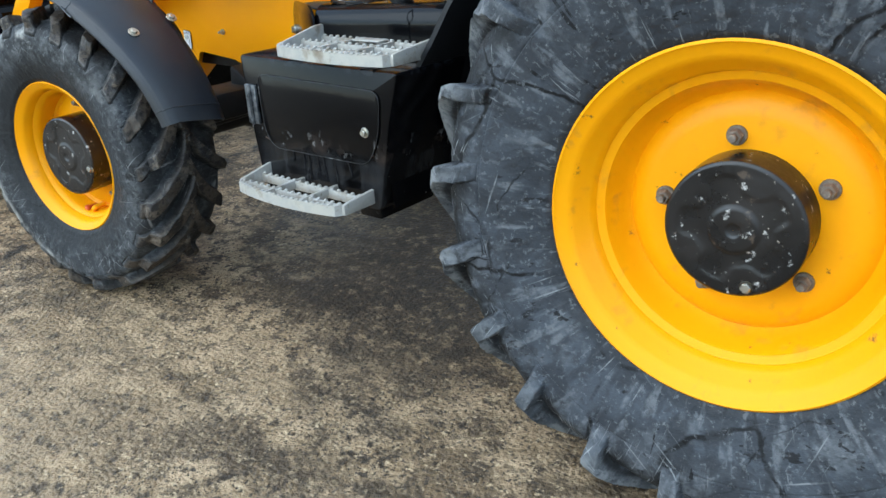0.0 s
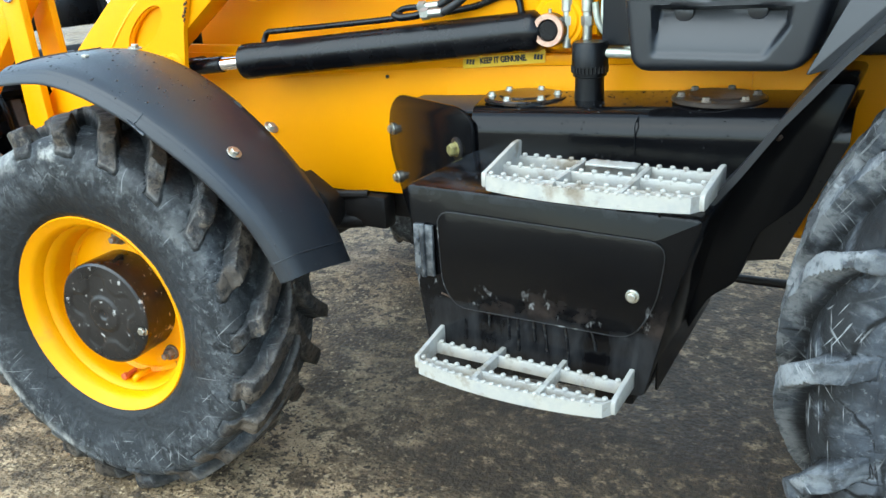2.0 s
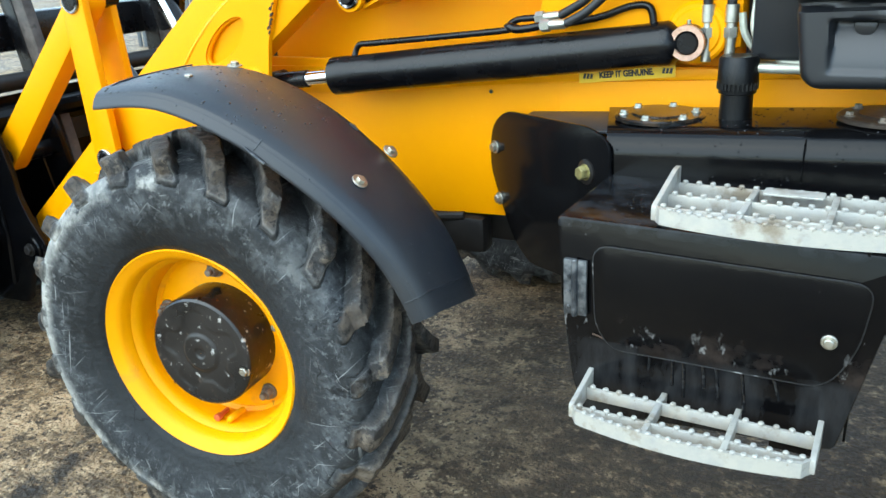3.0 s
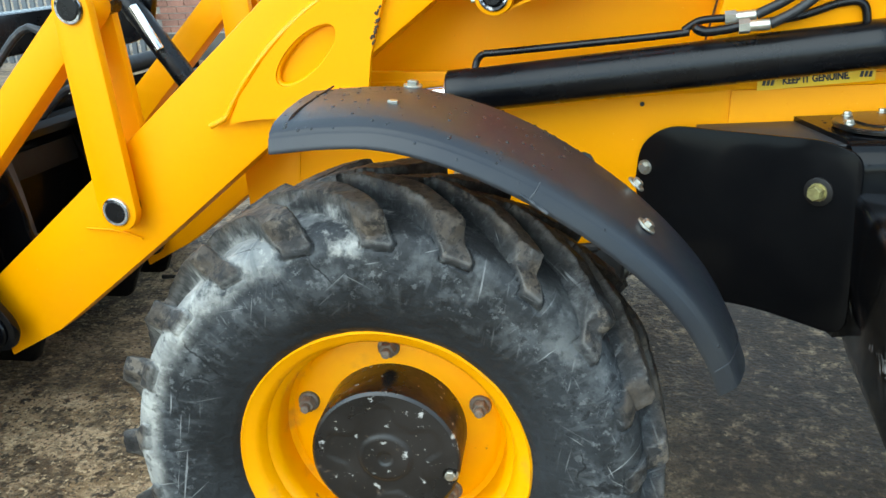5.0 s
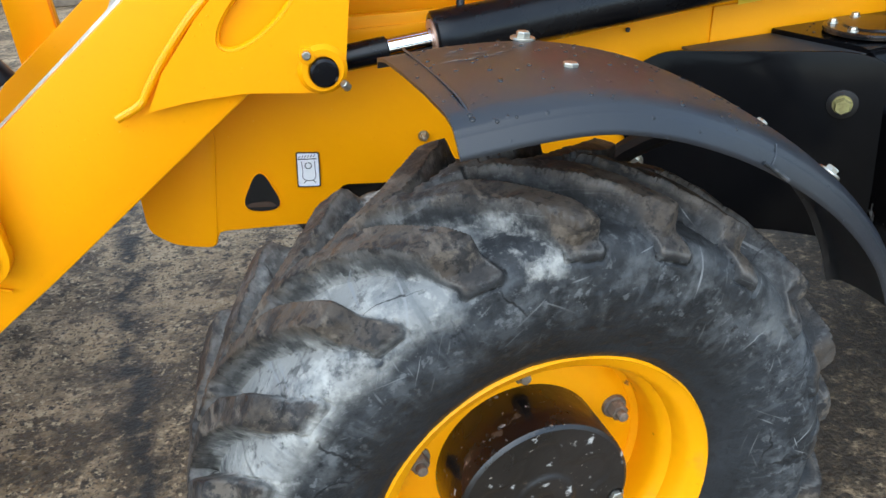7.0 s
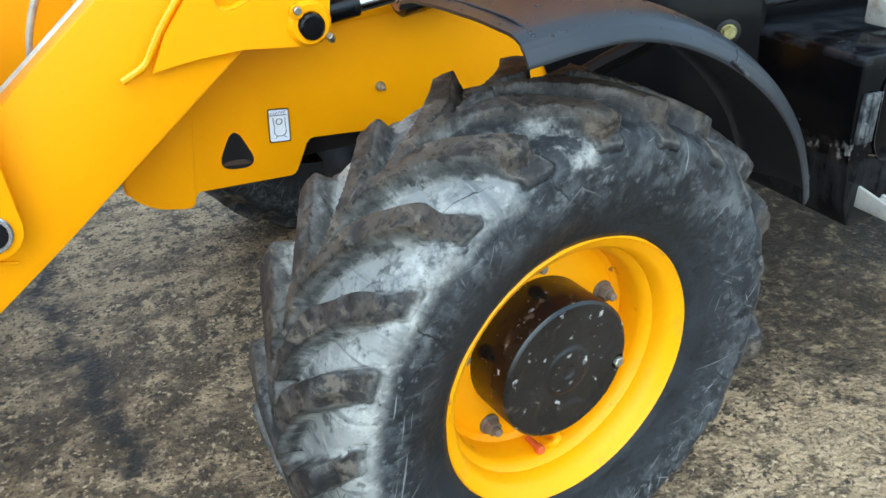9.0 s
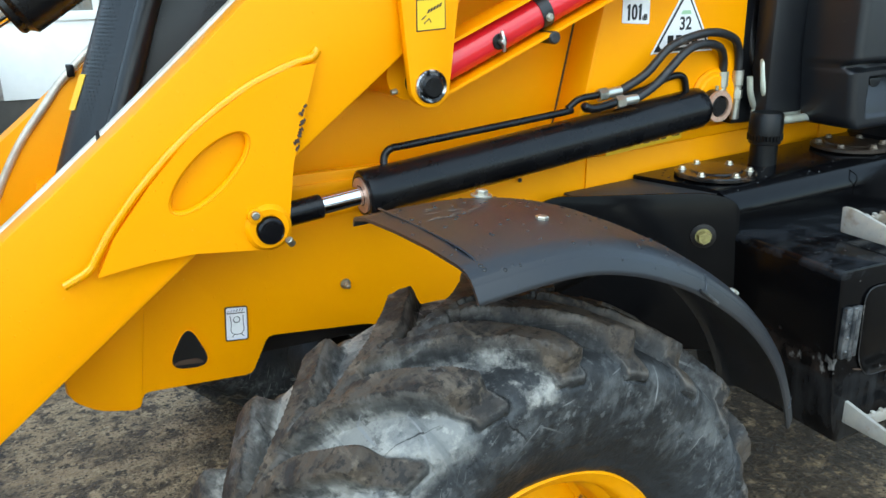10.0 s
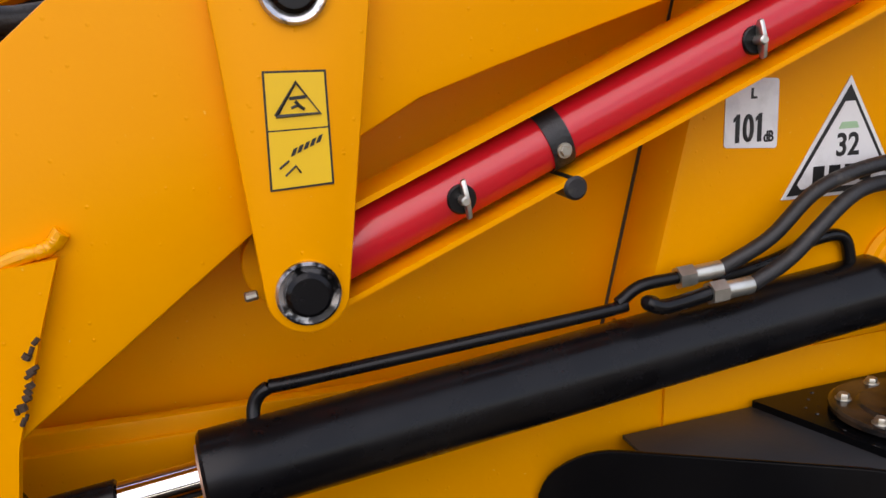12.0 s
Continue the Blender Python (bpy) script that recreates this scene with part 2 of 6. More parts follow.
def radial(m, far, x, z, around, outward, lo, hi, top):
    """Streaks that run outwards from the axle."""
    nt = m.node_tree
    at = nt.nodes.new("ShaderNodeCombineXYZ")
    nt.links.new(calc(m, "MULTIPLY", calc(m, "ARCTAN2", x, z), around), at.inputs["X"])
    nt.links.new(calc(m, "MULTIPLY", far, outward), at.inputs["Y"])
    tex = nt.nodes.new("ShaderNodeTexNoise")
    tex.inputs["Scale"].default_value, tex.inputs["Detail"].default_value, tex.inputs["Distortion"].default_value = 1.0, 6, 0.3
    nt.links.new(at.outputs["Vector"], tex.inputs["Vector"])
    return blotch(m, 0, lo, hi, top=top, value=tex.outputs["Fac"])


def cracks(m, scale, width, gate_lo, top):
    """Thin broken dark cracks along the borders of wobbling cells."""
    nt = m.node_tree
    cr = nt.nodes.new("ShaderNodeTexVoronoi")
    cr.feature = "DISTANCE_TO_EDGE"
    cr.inputs["Scale"].default_value = scale
    wob = nt.nodes.new("ShaderNodeTexNoise")
    wob.inputs["Scale"].default_value, wob.inputs["Detail"].default_value = scale * 1.7, 4
    add = nt.nodes.new("ShaderNodeMix")
    add.data_type = "VECTOR"
    add.inputs["Factor"].default_value = 0.10
    nt.links.new(nt.nodes.new("ShaderNodeTexCoord").outputs["Object"], add.inputs["A"])
    nt.links.new(wob.outputs["Color"], add.inputs["B"])
    nt.links.new(add.outputs["Result"], cr.inputs["Vector"])
    return calc(m, "MULTIPLY", blotch(m, 0, width, width * 0.35, value=cr.outputs["Distance"]), blotch(m, scale * 0.9, gate_lo, gate_lo + 0.05, top=top))


def front_tyre_rubber():
    """Dark rubber with a mottled dry bloom, fine scrapes, chalky dust at the front and brown earth on the lugs."""
    m = material("front_tyre_rubber", (0.0085, 0.0092, 0.0100), 0.50, vary=[(5, (0.020, 0.0215, 0.0235), 0.50, 0.10)], grain=0.8, grain_size=70, rough_var=0.25, spec=0.28)
    lug, tread, far, x, z = tyre_fields(m)
    top = blotch(m, 0, 0.35, 0.95, value=lug)
    side = calc(m, "SUBTRACT", 1.0, top)
    outer = blotch(m, 0, 0.285, 0.36, value=far)
    laid_over(m, calc(m, "MULTIPLY", outer, blotch(m, 7, 0.40, 0.62, detail=10, top=0.85)), (0.040, 0.043, 0.047))
    laid_over(m, calc(m, "MULTIPLY", outer, blotch(m, 24, 0.50, 0.60, detail=10, top=0.75)), (0.074, 0.078, 0.081))
    laid_over(m, blotch(m, 15, 0.54, 0.60, detail=8, top=0.75), (0.014, 0.015, 0.016))
    laid_over(m, calc(m, "MULTIPLY", outer, blotch(m, 80, 0.58, 0.64, detail=4, top=0.55)), (0.145, 0.148, 0.148))
    laid_over(m, blotch(m, 60, 0.60, 0.66, detail=4, top=0.7), (0.008, 0.008, 0.009))
    # chalky dust towards the front, thickest between the lugs, broken up by damp spots
    front = calc(m, "MULTIPLY_ADD", x, -1.5, calc(m, "MULTIPLY", z, 0.22))
    ragged = calc(m, "ADD", calc(m, "MULTIPLY_ADD", blotch(m, 9, 0.3, 0.7, detail=10), 0.55, -0.275), calc(m, "MULTIPLY_ADD", blotch(m, 45, 0.3, 0.7, detail=8), 0.22, -0.11))
    patch = calc(m, "ADD", front, ragged)
    high = calc(m, "MULTIPLY", blotch(m, 0, 0.345, 0.405, value=calc(m, "ADD", far, calc(m, "MULTIPLY_ADD", blotch(m, 12, 0.3, 0.7, detail=9), 0.09, -0.045))), side)
    dust = calc(m, "MULTIPLY", calc(m, "MULTIPLY", blotch(m, 0, 0.18, 0.34, value=patch), calc(m, "MULTIPLY", high, blotch(m, 0, 0.04, 0.45, value=tread))), blotch(m, 55, 0.30, 0.42, top=0.94))
    laid_over(m, dust, (0.27, 0.260, 0.236))
    laid_over(m, calc(m, "MULTIPLY", dust, blotch(m, 20, 0.50, 0.58, detail=9, top=0.75)), (0.40, 0.385, 0.345))
    laid_over(m, calc(m, "MULTIPLY", dust, blotch(m, 26, 0.58, 0.63, detail=9, top=0.8)), (0.060, 0.058, 0.055))
    laid_over(m, calc(m, "MULTIPLY", calc(m, "MULTIPLY", outer, side), radial(m, far, x, z, 20, 14, 0.56, 0.66, 0.6)), (0.080, 0.084, 0.086))
    laid_over(m, calc(m, "MULTIPLY", side, radial(m, far, x, z, 30, 10, 0.62, 0.68, 0.35)), (0.010, 0.0105, 0.011))
    # a few dry pale patches elsewhere on the shoulder
    laid_over(m, calc(m, "MULTIPLY", high, calc(m, "MULTIPLY", blotch(m, 6, 0.52, 0.60, detail=8), blotch(m, 50, 0.36, 0.50, top=0.75))), (0.15, 0.152, 0.148))
    for turn, across, run, lo in ((12, 150, 9, 0.675), (-24, 170, 11, 0.68), (48, 160, 9, 0.68), (-58, 180, 11, 0.69), (82, 160, 10, 0.69)):
        laid_over(m, calc(m, "MULTIPLY", calc(m, "MULTIPLY", outer, side), scrapes(m, turn, across, run, lo, lo + 0.05, 5.0)), (0.24, 0.24, 0.235))
    laid_over(m, cracks(m, 5.0, 0.010, 0.52, 0.8), (0.004, 0.004, 0.0045))
    # dark grey grooves behind the dusty front, earth and worn fibres on the lug tops
    groove = calc(m, "MULTIPLY", side, tread)
    laid_over(m, calc(m, "MULTIPLY", groove, calc(m, "MULTIPLY", blotch(m, 0, 0.30, 0.10, value=patch), blotch(m, 10, 0.40, 0.56, top=0.7))), (0.020, 0.020, 0.020))
    crown = calc(m, "MULTIPLY", top, tread)
    laid_over(m, calc(m, "MULTIPLY", crown, blotch(m, 8, 0.36, 0.52, detail=9, top=0.92)), (0.062, 0.047, 0.034))
    laid_over(m, calc(m, "MULTIPLY", crown, blotch(m, 15, 0.48, 0.56, detail=9, top=0.85)), (0.018, 0.016, 0.015))
    laid_over(m, calc(m, "MULTIPLY", crown, blotch(m, 26, 0.54, 0.62, detail=9, top=0.8, stretch=(1, 0.35, 1))), (0.125, 0.100, 0.075))
    laid_over(m, calc(m, "MULTIPLY", top, blotch(m, 70, 0.54, 0.60, top=0.8)), (0.010, 0.0095, 0.009))
    flank = calc(m, "MULTIPLY", blotch(m, 0, 0.03, 0.25, value=lug), blotch(m, 0, 0.80, 0.45, value=lug))
    laid_over(m, calc(m, "MULTIPLY", flank, blotch(m, 18, 0.40, 0.52, detail=9, top=0.75)), (0.012, 0.0115, 0.011))
    rim = calc(m, "MULTIPLY", calc(m, "MULTIPLY", blotch(m, 0, 0.65, 0.85, value=lug), blotch(m, 0, 0.99, 0.92, value=lug)), blotch(m, 14, 0.50, 0.58, detail=9, top=0.28))
    laid_over(m, rim, (0.20, 0.19, 0.175))
    return m


def rear_tyre_rubber():
    """Smooth grey-blue weathered rubber with pale dry patches, long dark cracks and whitened lug tips."""
    m = material("rear_tyre_rubber", (0.030, 0.034, 0.040), 0.52, vary=[(3, (0.062, 0.070, 0.082), 0.48, 0.14)], grain=0.75, grain_size=80, rough_var=0.2, spec=0.26)
    lug, tread, far, x, z = tyre_fields(m)
    top = blotch(m, 0, 0.35, 0.95, value=lug)
    laid_over(m, blotch(m, 5, 0.50, 0.58, detail=9, top=0.75), (0.030, 0.033, 0.038))
    laid_over(m, blotch(m, 8, 0.56, 0.66, detail=5, top=0.6), (0.115, 0.122, 0.130))
    laid_over(m, calc(m, "MULTIPLY", blotch(m, 0, 0.46, 0.56, value=far), blotch(m, 9, 0.50, 0.57, detail=8, top=0.6)), (0.115, 0.122, 0.132))
    laid_over(m, calc(m, "MULTIPLY", blotch(m, 0, 0.40, 0.36, value=far), blotch(m, 6, 0.40, 0.52, top=0.8)), (0.016, 0.017, 0.019))
    laid_over(m, blotch(m, 11, 0.62, 0.64, detail=5, top=0.95, stretch=(1, 1, 2.2)), (0.009, 0.009, 0.010))
    laid_over(m, blotch(m, 60, 0.62, 0.67, detail=5, top=0.5), (0.20, 0.205, 0.205))
    laid_over(m, radial(m, far, x, z, 9, 9, 0.50, 0.60, 0.75), (0.022, 0.024, 0.028))
    laid_over(m, calc(m, "MULTIPLY", radial(m, far, x, z, 16, 8, 0.56, 0.66, 0.8), blotch(m, 40, 0.36, 0.52)), (0.125, 0.132, 0.140))
    laid_over(m, calc(m, "MULTIPLY", radial(m, far, x, z, 22, 7, 0.655, 0.68, 0.95), blotch(m, 5, 0.46, 0.54)), (0.006, 0.006, 0.007))
    laid_over(m, radial(m, far, x, z, 46, 9, 0.66, 0.72, 0.6), (0.24, 0.245, 0.245))
    laid_over(m, cracks(m, 3.0, 0.014, 0.44, 1.0), (0.004, 0.004, 0.0045))
    laid_over(m, cracks(m, 4.4, 0.009, 0.53, 0.9), (0.006, 0.006, 0.007))
    for turn, across, run, lo in ((-35, 120, 4.5, 0.69), (30, 130, 5, 0.70), (75, 120, 5, 0.70)):
        laid_over(m, scrapes(m, turn, across, run, lo + 0.01, lo + 0.07, 3.4), (0.17, 0.175, 0.178))
    laid_over(m, blotch(m, 26, 0.53, 0.60, detail=10, top=0.6), (0.030, 0.032, 0.036))
    laid_over(m, blotch(m, 75, 0.58, 0.64, detail=5, top=0.5), (0.14, 0.147, 0.152))
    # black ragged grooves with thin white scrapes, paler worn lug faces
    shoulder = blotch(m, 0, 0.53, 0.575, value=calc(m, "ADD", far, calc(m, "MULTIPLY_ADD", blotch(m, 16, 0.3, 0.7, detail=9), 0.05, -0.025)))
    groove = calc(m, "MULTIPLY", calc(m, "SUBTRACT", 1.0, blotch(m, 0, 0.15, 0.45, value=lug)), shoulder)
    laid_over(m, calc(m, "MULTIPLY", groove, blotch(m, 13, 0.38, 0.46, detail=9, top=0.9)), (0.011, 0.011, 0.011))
    laid_over(m, calc(m, "MULTIPLY", calc(m, "MULTIPLY", top, shoulder), blotch(m, 11, 0.36, 0.54, detail=9, top=0.7)), (0.105, 0.111, 0.117))
    laid_over(m, calc(m, "MULTIPLY", calc(m, "MULTIPLY", top, shoulder), blotch(m, 20, 0.55, 0.60, detail=9, top=0.8)), (0.024, 0.024, 0.025))
    for turn in (5, -28, 40):
        laid_over(m, calc(m, "MULTIPLY", shoulder, scrapes(m, turn, 230, 15, 0.64, 0.70, 6.0)), (0.27, 0.275, 0.275))
    tip = calc(m, "MULTIPLY", blotch(m, 0, 0.25, 0.75, value=lug), blotch(m, 0, 0.565, 0.61, value=far))
    laid_over(m, calc(m, "MULTIPLY", tip, calc(m, "MULTIPLY", blotch(m, 14, 0.46, 0.54, detail=9), blotch(m, 55, 0.34, 0.48, top=0.9))), (0.21, 0.215, 0.217))
    flank = calc(m, "MULTIPLY", blotch(m, 0, 0.03, 0.2, value=lug), blotch(m, 0, 0.6, 0.3, value=lug))
    laid_over(m, calc(m, "MULTIPLY", calc(m, "MULTIPLY", flank, blotch(m, 0, 0.50, 0.56, value=far)), blotch(m, 8, 0.44, 0.54, top=0.75)), (0.011, 0.011, 0.012))
    return m


def box_black():
    """Black paint of the tool box: scuffs and boot marks along its lower edge, thin drip stains below."""
    m = material("tool_box_paint", (0.0018, 0.0018, 0.0024), 0.11, vary=[(5, (0.0034, 0.0031, 0.0031), 0.55, 0.2), (90, (0.34, 0.32, 0.30), 0.735, 0.015)], grain=0.06, grain_size=40, rough_var=0.12, spec=0.17)
    xyz = m.node_tree.nodes.new("ShaderNodeSeparateXYZ")
    m.node_tree.links.new(m.node_tree.nodes.new("ShaderNodeTexCoord").outputs["Object"], xyz.inputs["Vector"])
    z = xyz.outputs["Z"]
    band = calc(m, "MULTIPLY", blotch(m, 0, 0.575, 0.60, value=z), blotch(m, 0, 0.66, 0.61, value=z))
    laid_over(m, calc(m, "MULTIPLY", band, blotch(m, 9, 0.50, 0.62, top=0.8)), (0.032, 0.024, 0.020))
    laid_over(m, calc(m, "MULTIPLY", band, blotch(m, 30, 0.61, 0.67, top=0.65, stretch=(1, 1, 0.6))), (0.28, 0.27, 0.26))
    low = blotch(m, 0, 0.60, 0.585, value=z)
    laid_over(m, calc(m, "MULTIPLY", low, blotch(m, 14, 0.42, 0.6, top=0.8, stretch=(1, 1, 0.25))), (0.022, 0.022, 0.023))
    edge = calc(m, "MULTIPLY", blotch(m, 0, 0.800, 0.812, value=z), blotch(m, 18, 0.46, 0.58, top=0.6))
    laid_over(m, edge, (0.022, 0.024, 0.028))
    return m


box_paint = box_black()
edge_highlight = material("edge_highlight_and_chips", (0.010, 0.010, 0.011), 0.3, vary=[(9, (0.022, 0.022, 0.024), 0.50, 0.10), (22, (0.30, 0.29, 0.28), 0.63, 0.04)])
hinge_worn = material("worn_hinge_paint", (0.030, 0.034, 0.040), 0.35, 0.4, vary=[(30, (0.16, 0.165, 0.17), 0.50, 0.08), (8, (0.008, 0.008, 0.009), 0.6, 0.06)], grain=0.2, grain_size=80)
scuff_mat = material("plastic_scuff", (0.11, 0.096, 0.084), 0.6, vary=[(90, (0.03, 0.028, 0.026), 0.52, 0.06)])
damp_plaster = material("damp_plaster", (0.075, 0.068, 0.058), 0.8, vary=[(4, (0.04, 0.037, 0.032), 0.5, 0.15)], grain=0.4)
plate_black = material("satin_black_plate", (0.003, 0.003, 0.0036), 0.14, vary=[(6, (0.006, 0.0058, 0.006), 0.5, 0.2), (60, (0.12, 0.11, 0.10), 0.75, 0.02)], grain=0.05, grain_size=60, spec=0.09)
flange_grey = material("satin_flange_paint", (0.020, 0.021, 0.024), 0.5, vary=[(8, (0.030, 0.030, 0.032), 0.5, 0.2)], grain=0.1, grain_size=80)
front_rubber = front_tyre_rubber()
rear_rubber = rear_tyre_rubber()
dark_steel = material("dark_greasy_steel", (0.006, 0.0056, 0.0056), 0.42, vary=[(8, (0.014, 0.0115, 0.010), 0.5, 0.2)], grain=0.3, grain_size=40, rough_var=0.2, spec=0.3)
tine_steel = material("rusty_fork_steel", (0.06, 0.05, 0.044), 0.6, 0.3, vary=[(9, (0.13, 0.11, 0.095), 0.55, 0.1), (30, (0.03, 0.024, 0.02), 0.6, 0.08)], grain=0.4, grain_size=40)
decal_yellow = material("decal_yellow", (0.82, 0.50, 0.01), 0.4)
decal_white = material("decal_white", (0.78, 0.78, 0.77), 0.4, vary=[(40, (0.66, 0.66, 0.65), 0.6, 0.1)])
decal_black = material("decal_black", (0.012, 0.012, 0.012), 0.45)
decal_green = material("decal_green", (0.35, 0.55, 0.33), 0.45)
brick_mat = material("brick", (0.27, 0.125, 0.085), 0.85, vary=[(2.2, (0.16, 0.08, 0.058), 0.5, 0.12), (60, (0.40, 0.21, 0.15), 0.62, 0.1)], grain=0.4, grain_size=80)
mortar = material("mortar", (0.50, 0.46, 0.41), 0.9, vary=[(9, (0.24, 0.22, 0.2), 0.5, 0.15)], grain=0.4)
wrap = material("white_plastic_wrap", (0.85, 0.86, 0.88), 0.24, vary=[(3, (0.74, 0.75, 0.78), 0.52, 0.10), (9, (0.58, 0.59, 0.61), 0.62, 0.05)], grain=1.0, grain_size=7, veins=[(4, (0.42, 0.43, 0.45), 0.012, (1, 1, 4))])
white_paint = material("white_paint", (0.78, 0.78, 0.76), 0.5, vary=[(5, (0.70, 0.70, 0.68), 0.5, 0.2)])
grey_metal = material("grey_sheet_metal", (0.15, 0.165, 0.18), 0.5, 0.4, vary=[(4, (0.11, 0.12, 0.13), 0.5, 0.2)])
pipe_grey = material("pale_grey_plastic", (0.36, 0.41, 0.47), 0.45, vary=[(5, (0.30, 0.34, 0.39), 0.5, 0.2)])
wood = material("weathered_wood", (0.22, 0.17, 0.12), 0.8, vary=[(8, (0.12, 0.09, 0.065), 0.5, 0.15)], grain=0.4)
water = material("rain_water", (0.006, 0.0062, 0.007), 0.03, vary=[(30, (0.009, 0.009, 0.010), 0.5, 0.2)])
green_pipe = material("passivated_pipe", (0.50, 0.52, 0.44), 0.40, 0.5, vary=[(30, (0.40, 0.40, 0.33), 0.55, 0.15)])
glass = material("cab_glass", (0.9, 0.95, 0.93), 0.03)
glass.node_tree.nodes["Principled BSDF"].inputs["Transmission Weight"].default_value = 0.9
curtain = material("curtain", (0.5, 0.38, 0.22), 0.9, vary=[(15, (0.3, 0.2, 0.1), 0.5, 0.1)])


def ground_material():
    """Stained, damp yard concrete: tan dried mud over dark wet patches, with fine grit."""
    m = material("yard_concrete", (0.46, 0.322, 0.182), 0.78, vary=[(0.9, (0.185, 0.122, 0.062), 0.50, 0.16), (3.2, (0.085, 0.057, 0.031), 0.53, 0.08), (8, (0.46, 0.325, 0.190), 0.55, 0.08), (13, (0.090, 0.061, 0.034), 0.55, 0.05), (30, (0.042, 0.029, 0.018), 0.58, 0.035), (60, (0.50, 0.375, 0.225), 0.595, 0.035), (95, (0.040, 0.028, 0.018), 0.575, 0.03)], grain=1.0, grain_size=75, rough_var=-0.36, spec=0.36)
    for nd in m.node_tree.nodes:
        if nd.type == "BUMP":
            nd.inputs["Distance"].default_value = 0.014
    # dark damp drifts drawn out along the yard, and dry pale ones between them
    laid_over(m, calc(m, "MULTIPLY", blotch(m, 2.6, 0.50, 0.60, detail=9, stretch=(1, 2.4, 1)), blotch(m, 40, 0.36, 0.50, top=0.70)), (0.055, 0.038, 0.022))
    laid_over(m, calc(m, "MULTIPLY", blotch(m, 1.7, 0.54, 0.62, detail=9, stretch=(1, 1.8, 1)), blotch(m, 50, 0.42, 0.54, top=0.45)), (0.43, 0.305, 0.178))
    nt = m.node_tree
    # a wet joint that crosses the yard ahead of the machine
    xyz = nt.nodes.new("ShaderNodeSeparateXYZ")
    nt.links.new(nt.nodes.new("ShaderNodeTexCoord").outputs["Object"], xyz.inputs["Vector"])
    off = calc(m, "ADD", calc(m, "MULTIPLY_ADD", xyz.outputs["Y"], 0.16, 0.595), xyz.outputs["X"])
    off = calc(m, "ADD", off, calc(m, "MULTIPLY_ADD", blotch(m, 5, 0.2, 0.8), 0.16, -0.08))
    line = blotch(m, 0, 0.075, 0.015, value=calc(m, "ABSOLUTE", off, 0), top=0.95)
    laid_over(m, calc(m, "MULTIPLY", line, blotch(m, 14, 0.40, 0.52)), (0.022, 0.018, 0.014))
    # a dry patch of pale trodden mud beside the machine
    dry = nt.nodes.new("ShaderNodeVectorMath")
    dry.operation = "DISTANCE"
    dry.inputs[1].default_value = (0.40, -0.80, 0)
    nt.links.new(nt.nodes.new("ShaderNodeTexCoord").outputs["Object"], dry.inputs[0])
    mud = calc(m, "ADD", dry.outputs["Value"], calc(m, "MULTIPLY_ADD", blotch(m, 2.8, 0.2, 0.8), 0.8, -0.4))
    laid_over(m, calc(m, "MULTIPLY", blotch(m, 0, 1.0, 0.35, value=mud, top=0.55), blotch(m, 30, 0.40, 0.54)), (0.44, 0.305, 0.170))
    # shade under the machine painted into the slab, with some damp, ragged at its rim
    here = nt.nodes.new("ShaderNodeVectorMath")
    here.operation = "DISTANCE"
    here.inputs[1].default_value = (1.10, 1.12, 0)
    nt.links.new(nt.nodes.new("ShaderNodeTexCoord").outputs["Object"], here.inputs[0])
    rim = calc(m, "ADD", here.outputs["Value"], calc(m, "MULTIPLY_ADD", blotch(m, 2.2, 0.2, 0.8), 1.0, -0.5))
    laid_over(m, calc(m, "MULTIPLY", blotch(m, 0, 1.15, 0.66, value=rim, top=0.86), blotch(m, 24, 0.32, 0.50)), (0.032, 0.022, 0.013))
    return m


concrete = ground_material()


# ---- building helpers ----
def part(name, bm, mat, parent=None, label="", angle=35):
    """Links a bmesh as one mesh object under its thing or part."""
    mesh = bpy.data.meshes.new(name)
    bm.normal_update()
    bm.to_mesh(mesh)
    bm.free()
    for one in mat if isinstance(mat, (list, tuple)) else [mat]:
        mesh.materials.append(one)
    mesh.polygons.foreach_set("use_smooth", [True] * len(mesh.polygons))
    mesh.set_sharp_from_angle(angle=radians(angle))
    ob = new(name, mesh)
    ob.parent = parent
    if label:
        ob["label"] = label
    return ob


def holder(name, parent=None, at=None):
    ob = new(name)
    ob.empty_display_size = 0.1
    ob.parent = parent
    if at is not None:
        ob.matrix_basis = at
    return ob


def joined(*bms):
    out = bmesh.new()
    for bm in bms:
        tmp = bpy.data.meshes.new("tmp")
        bm.to_mesh(tmp)
        bm.free()
        out.from_mesh(tmp)
        bpy.data.meshes.remove(tmp)
    return out


def lathe(profile, n=64, origin=(0, 0, 0), axis=(0, 1, 0), closed=False, caps=False):
    """Turns (along, radius) points about an axis."""
    bm = bmesh.new()
    q = Vector((0, 1, 0)).rotation_difference(Vector(axis).normalized())
    rings = []
    for a, r in profile:
        ring = []
        for k in range(n):
            f = 2 * math.pi * k / n
            ring.append(bm.verts.new(Vector(origin) + q @ Vector((r * math.sin(f), a, r * math.cos(f)))))
        rings.append(ring)
    pairs = list(zip(rings, rings[1:]))
    if closed:
        pairs.append((rings[-1], rings[0]))
    for one, two in pairs:
        for k in range(n):
            bm.faces.new((one[k], one[(k + 1) % n], two[(k + 1) % n], two[k]))
    if caps:
        bm.faces.new(rings[0][::-1])
        bm.faces.new(rings[-1])
    bmesh.ops.recalc_face_normals(bm, faces=bm.faces)
    return bm


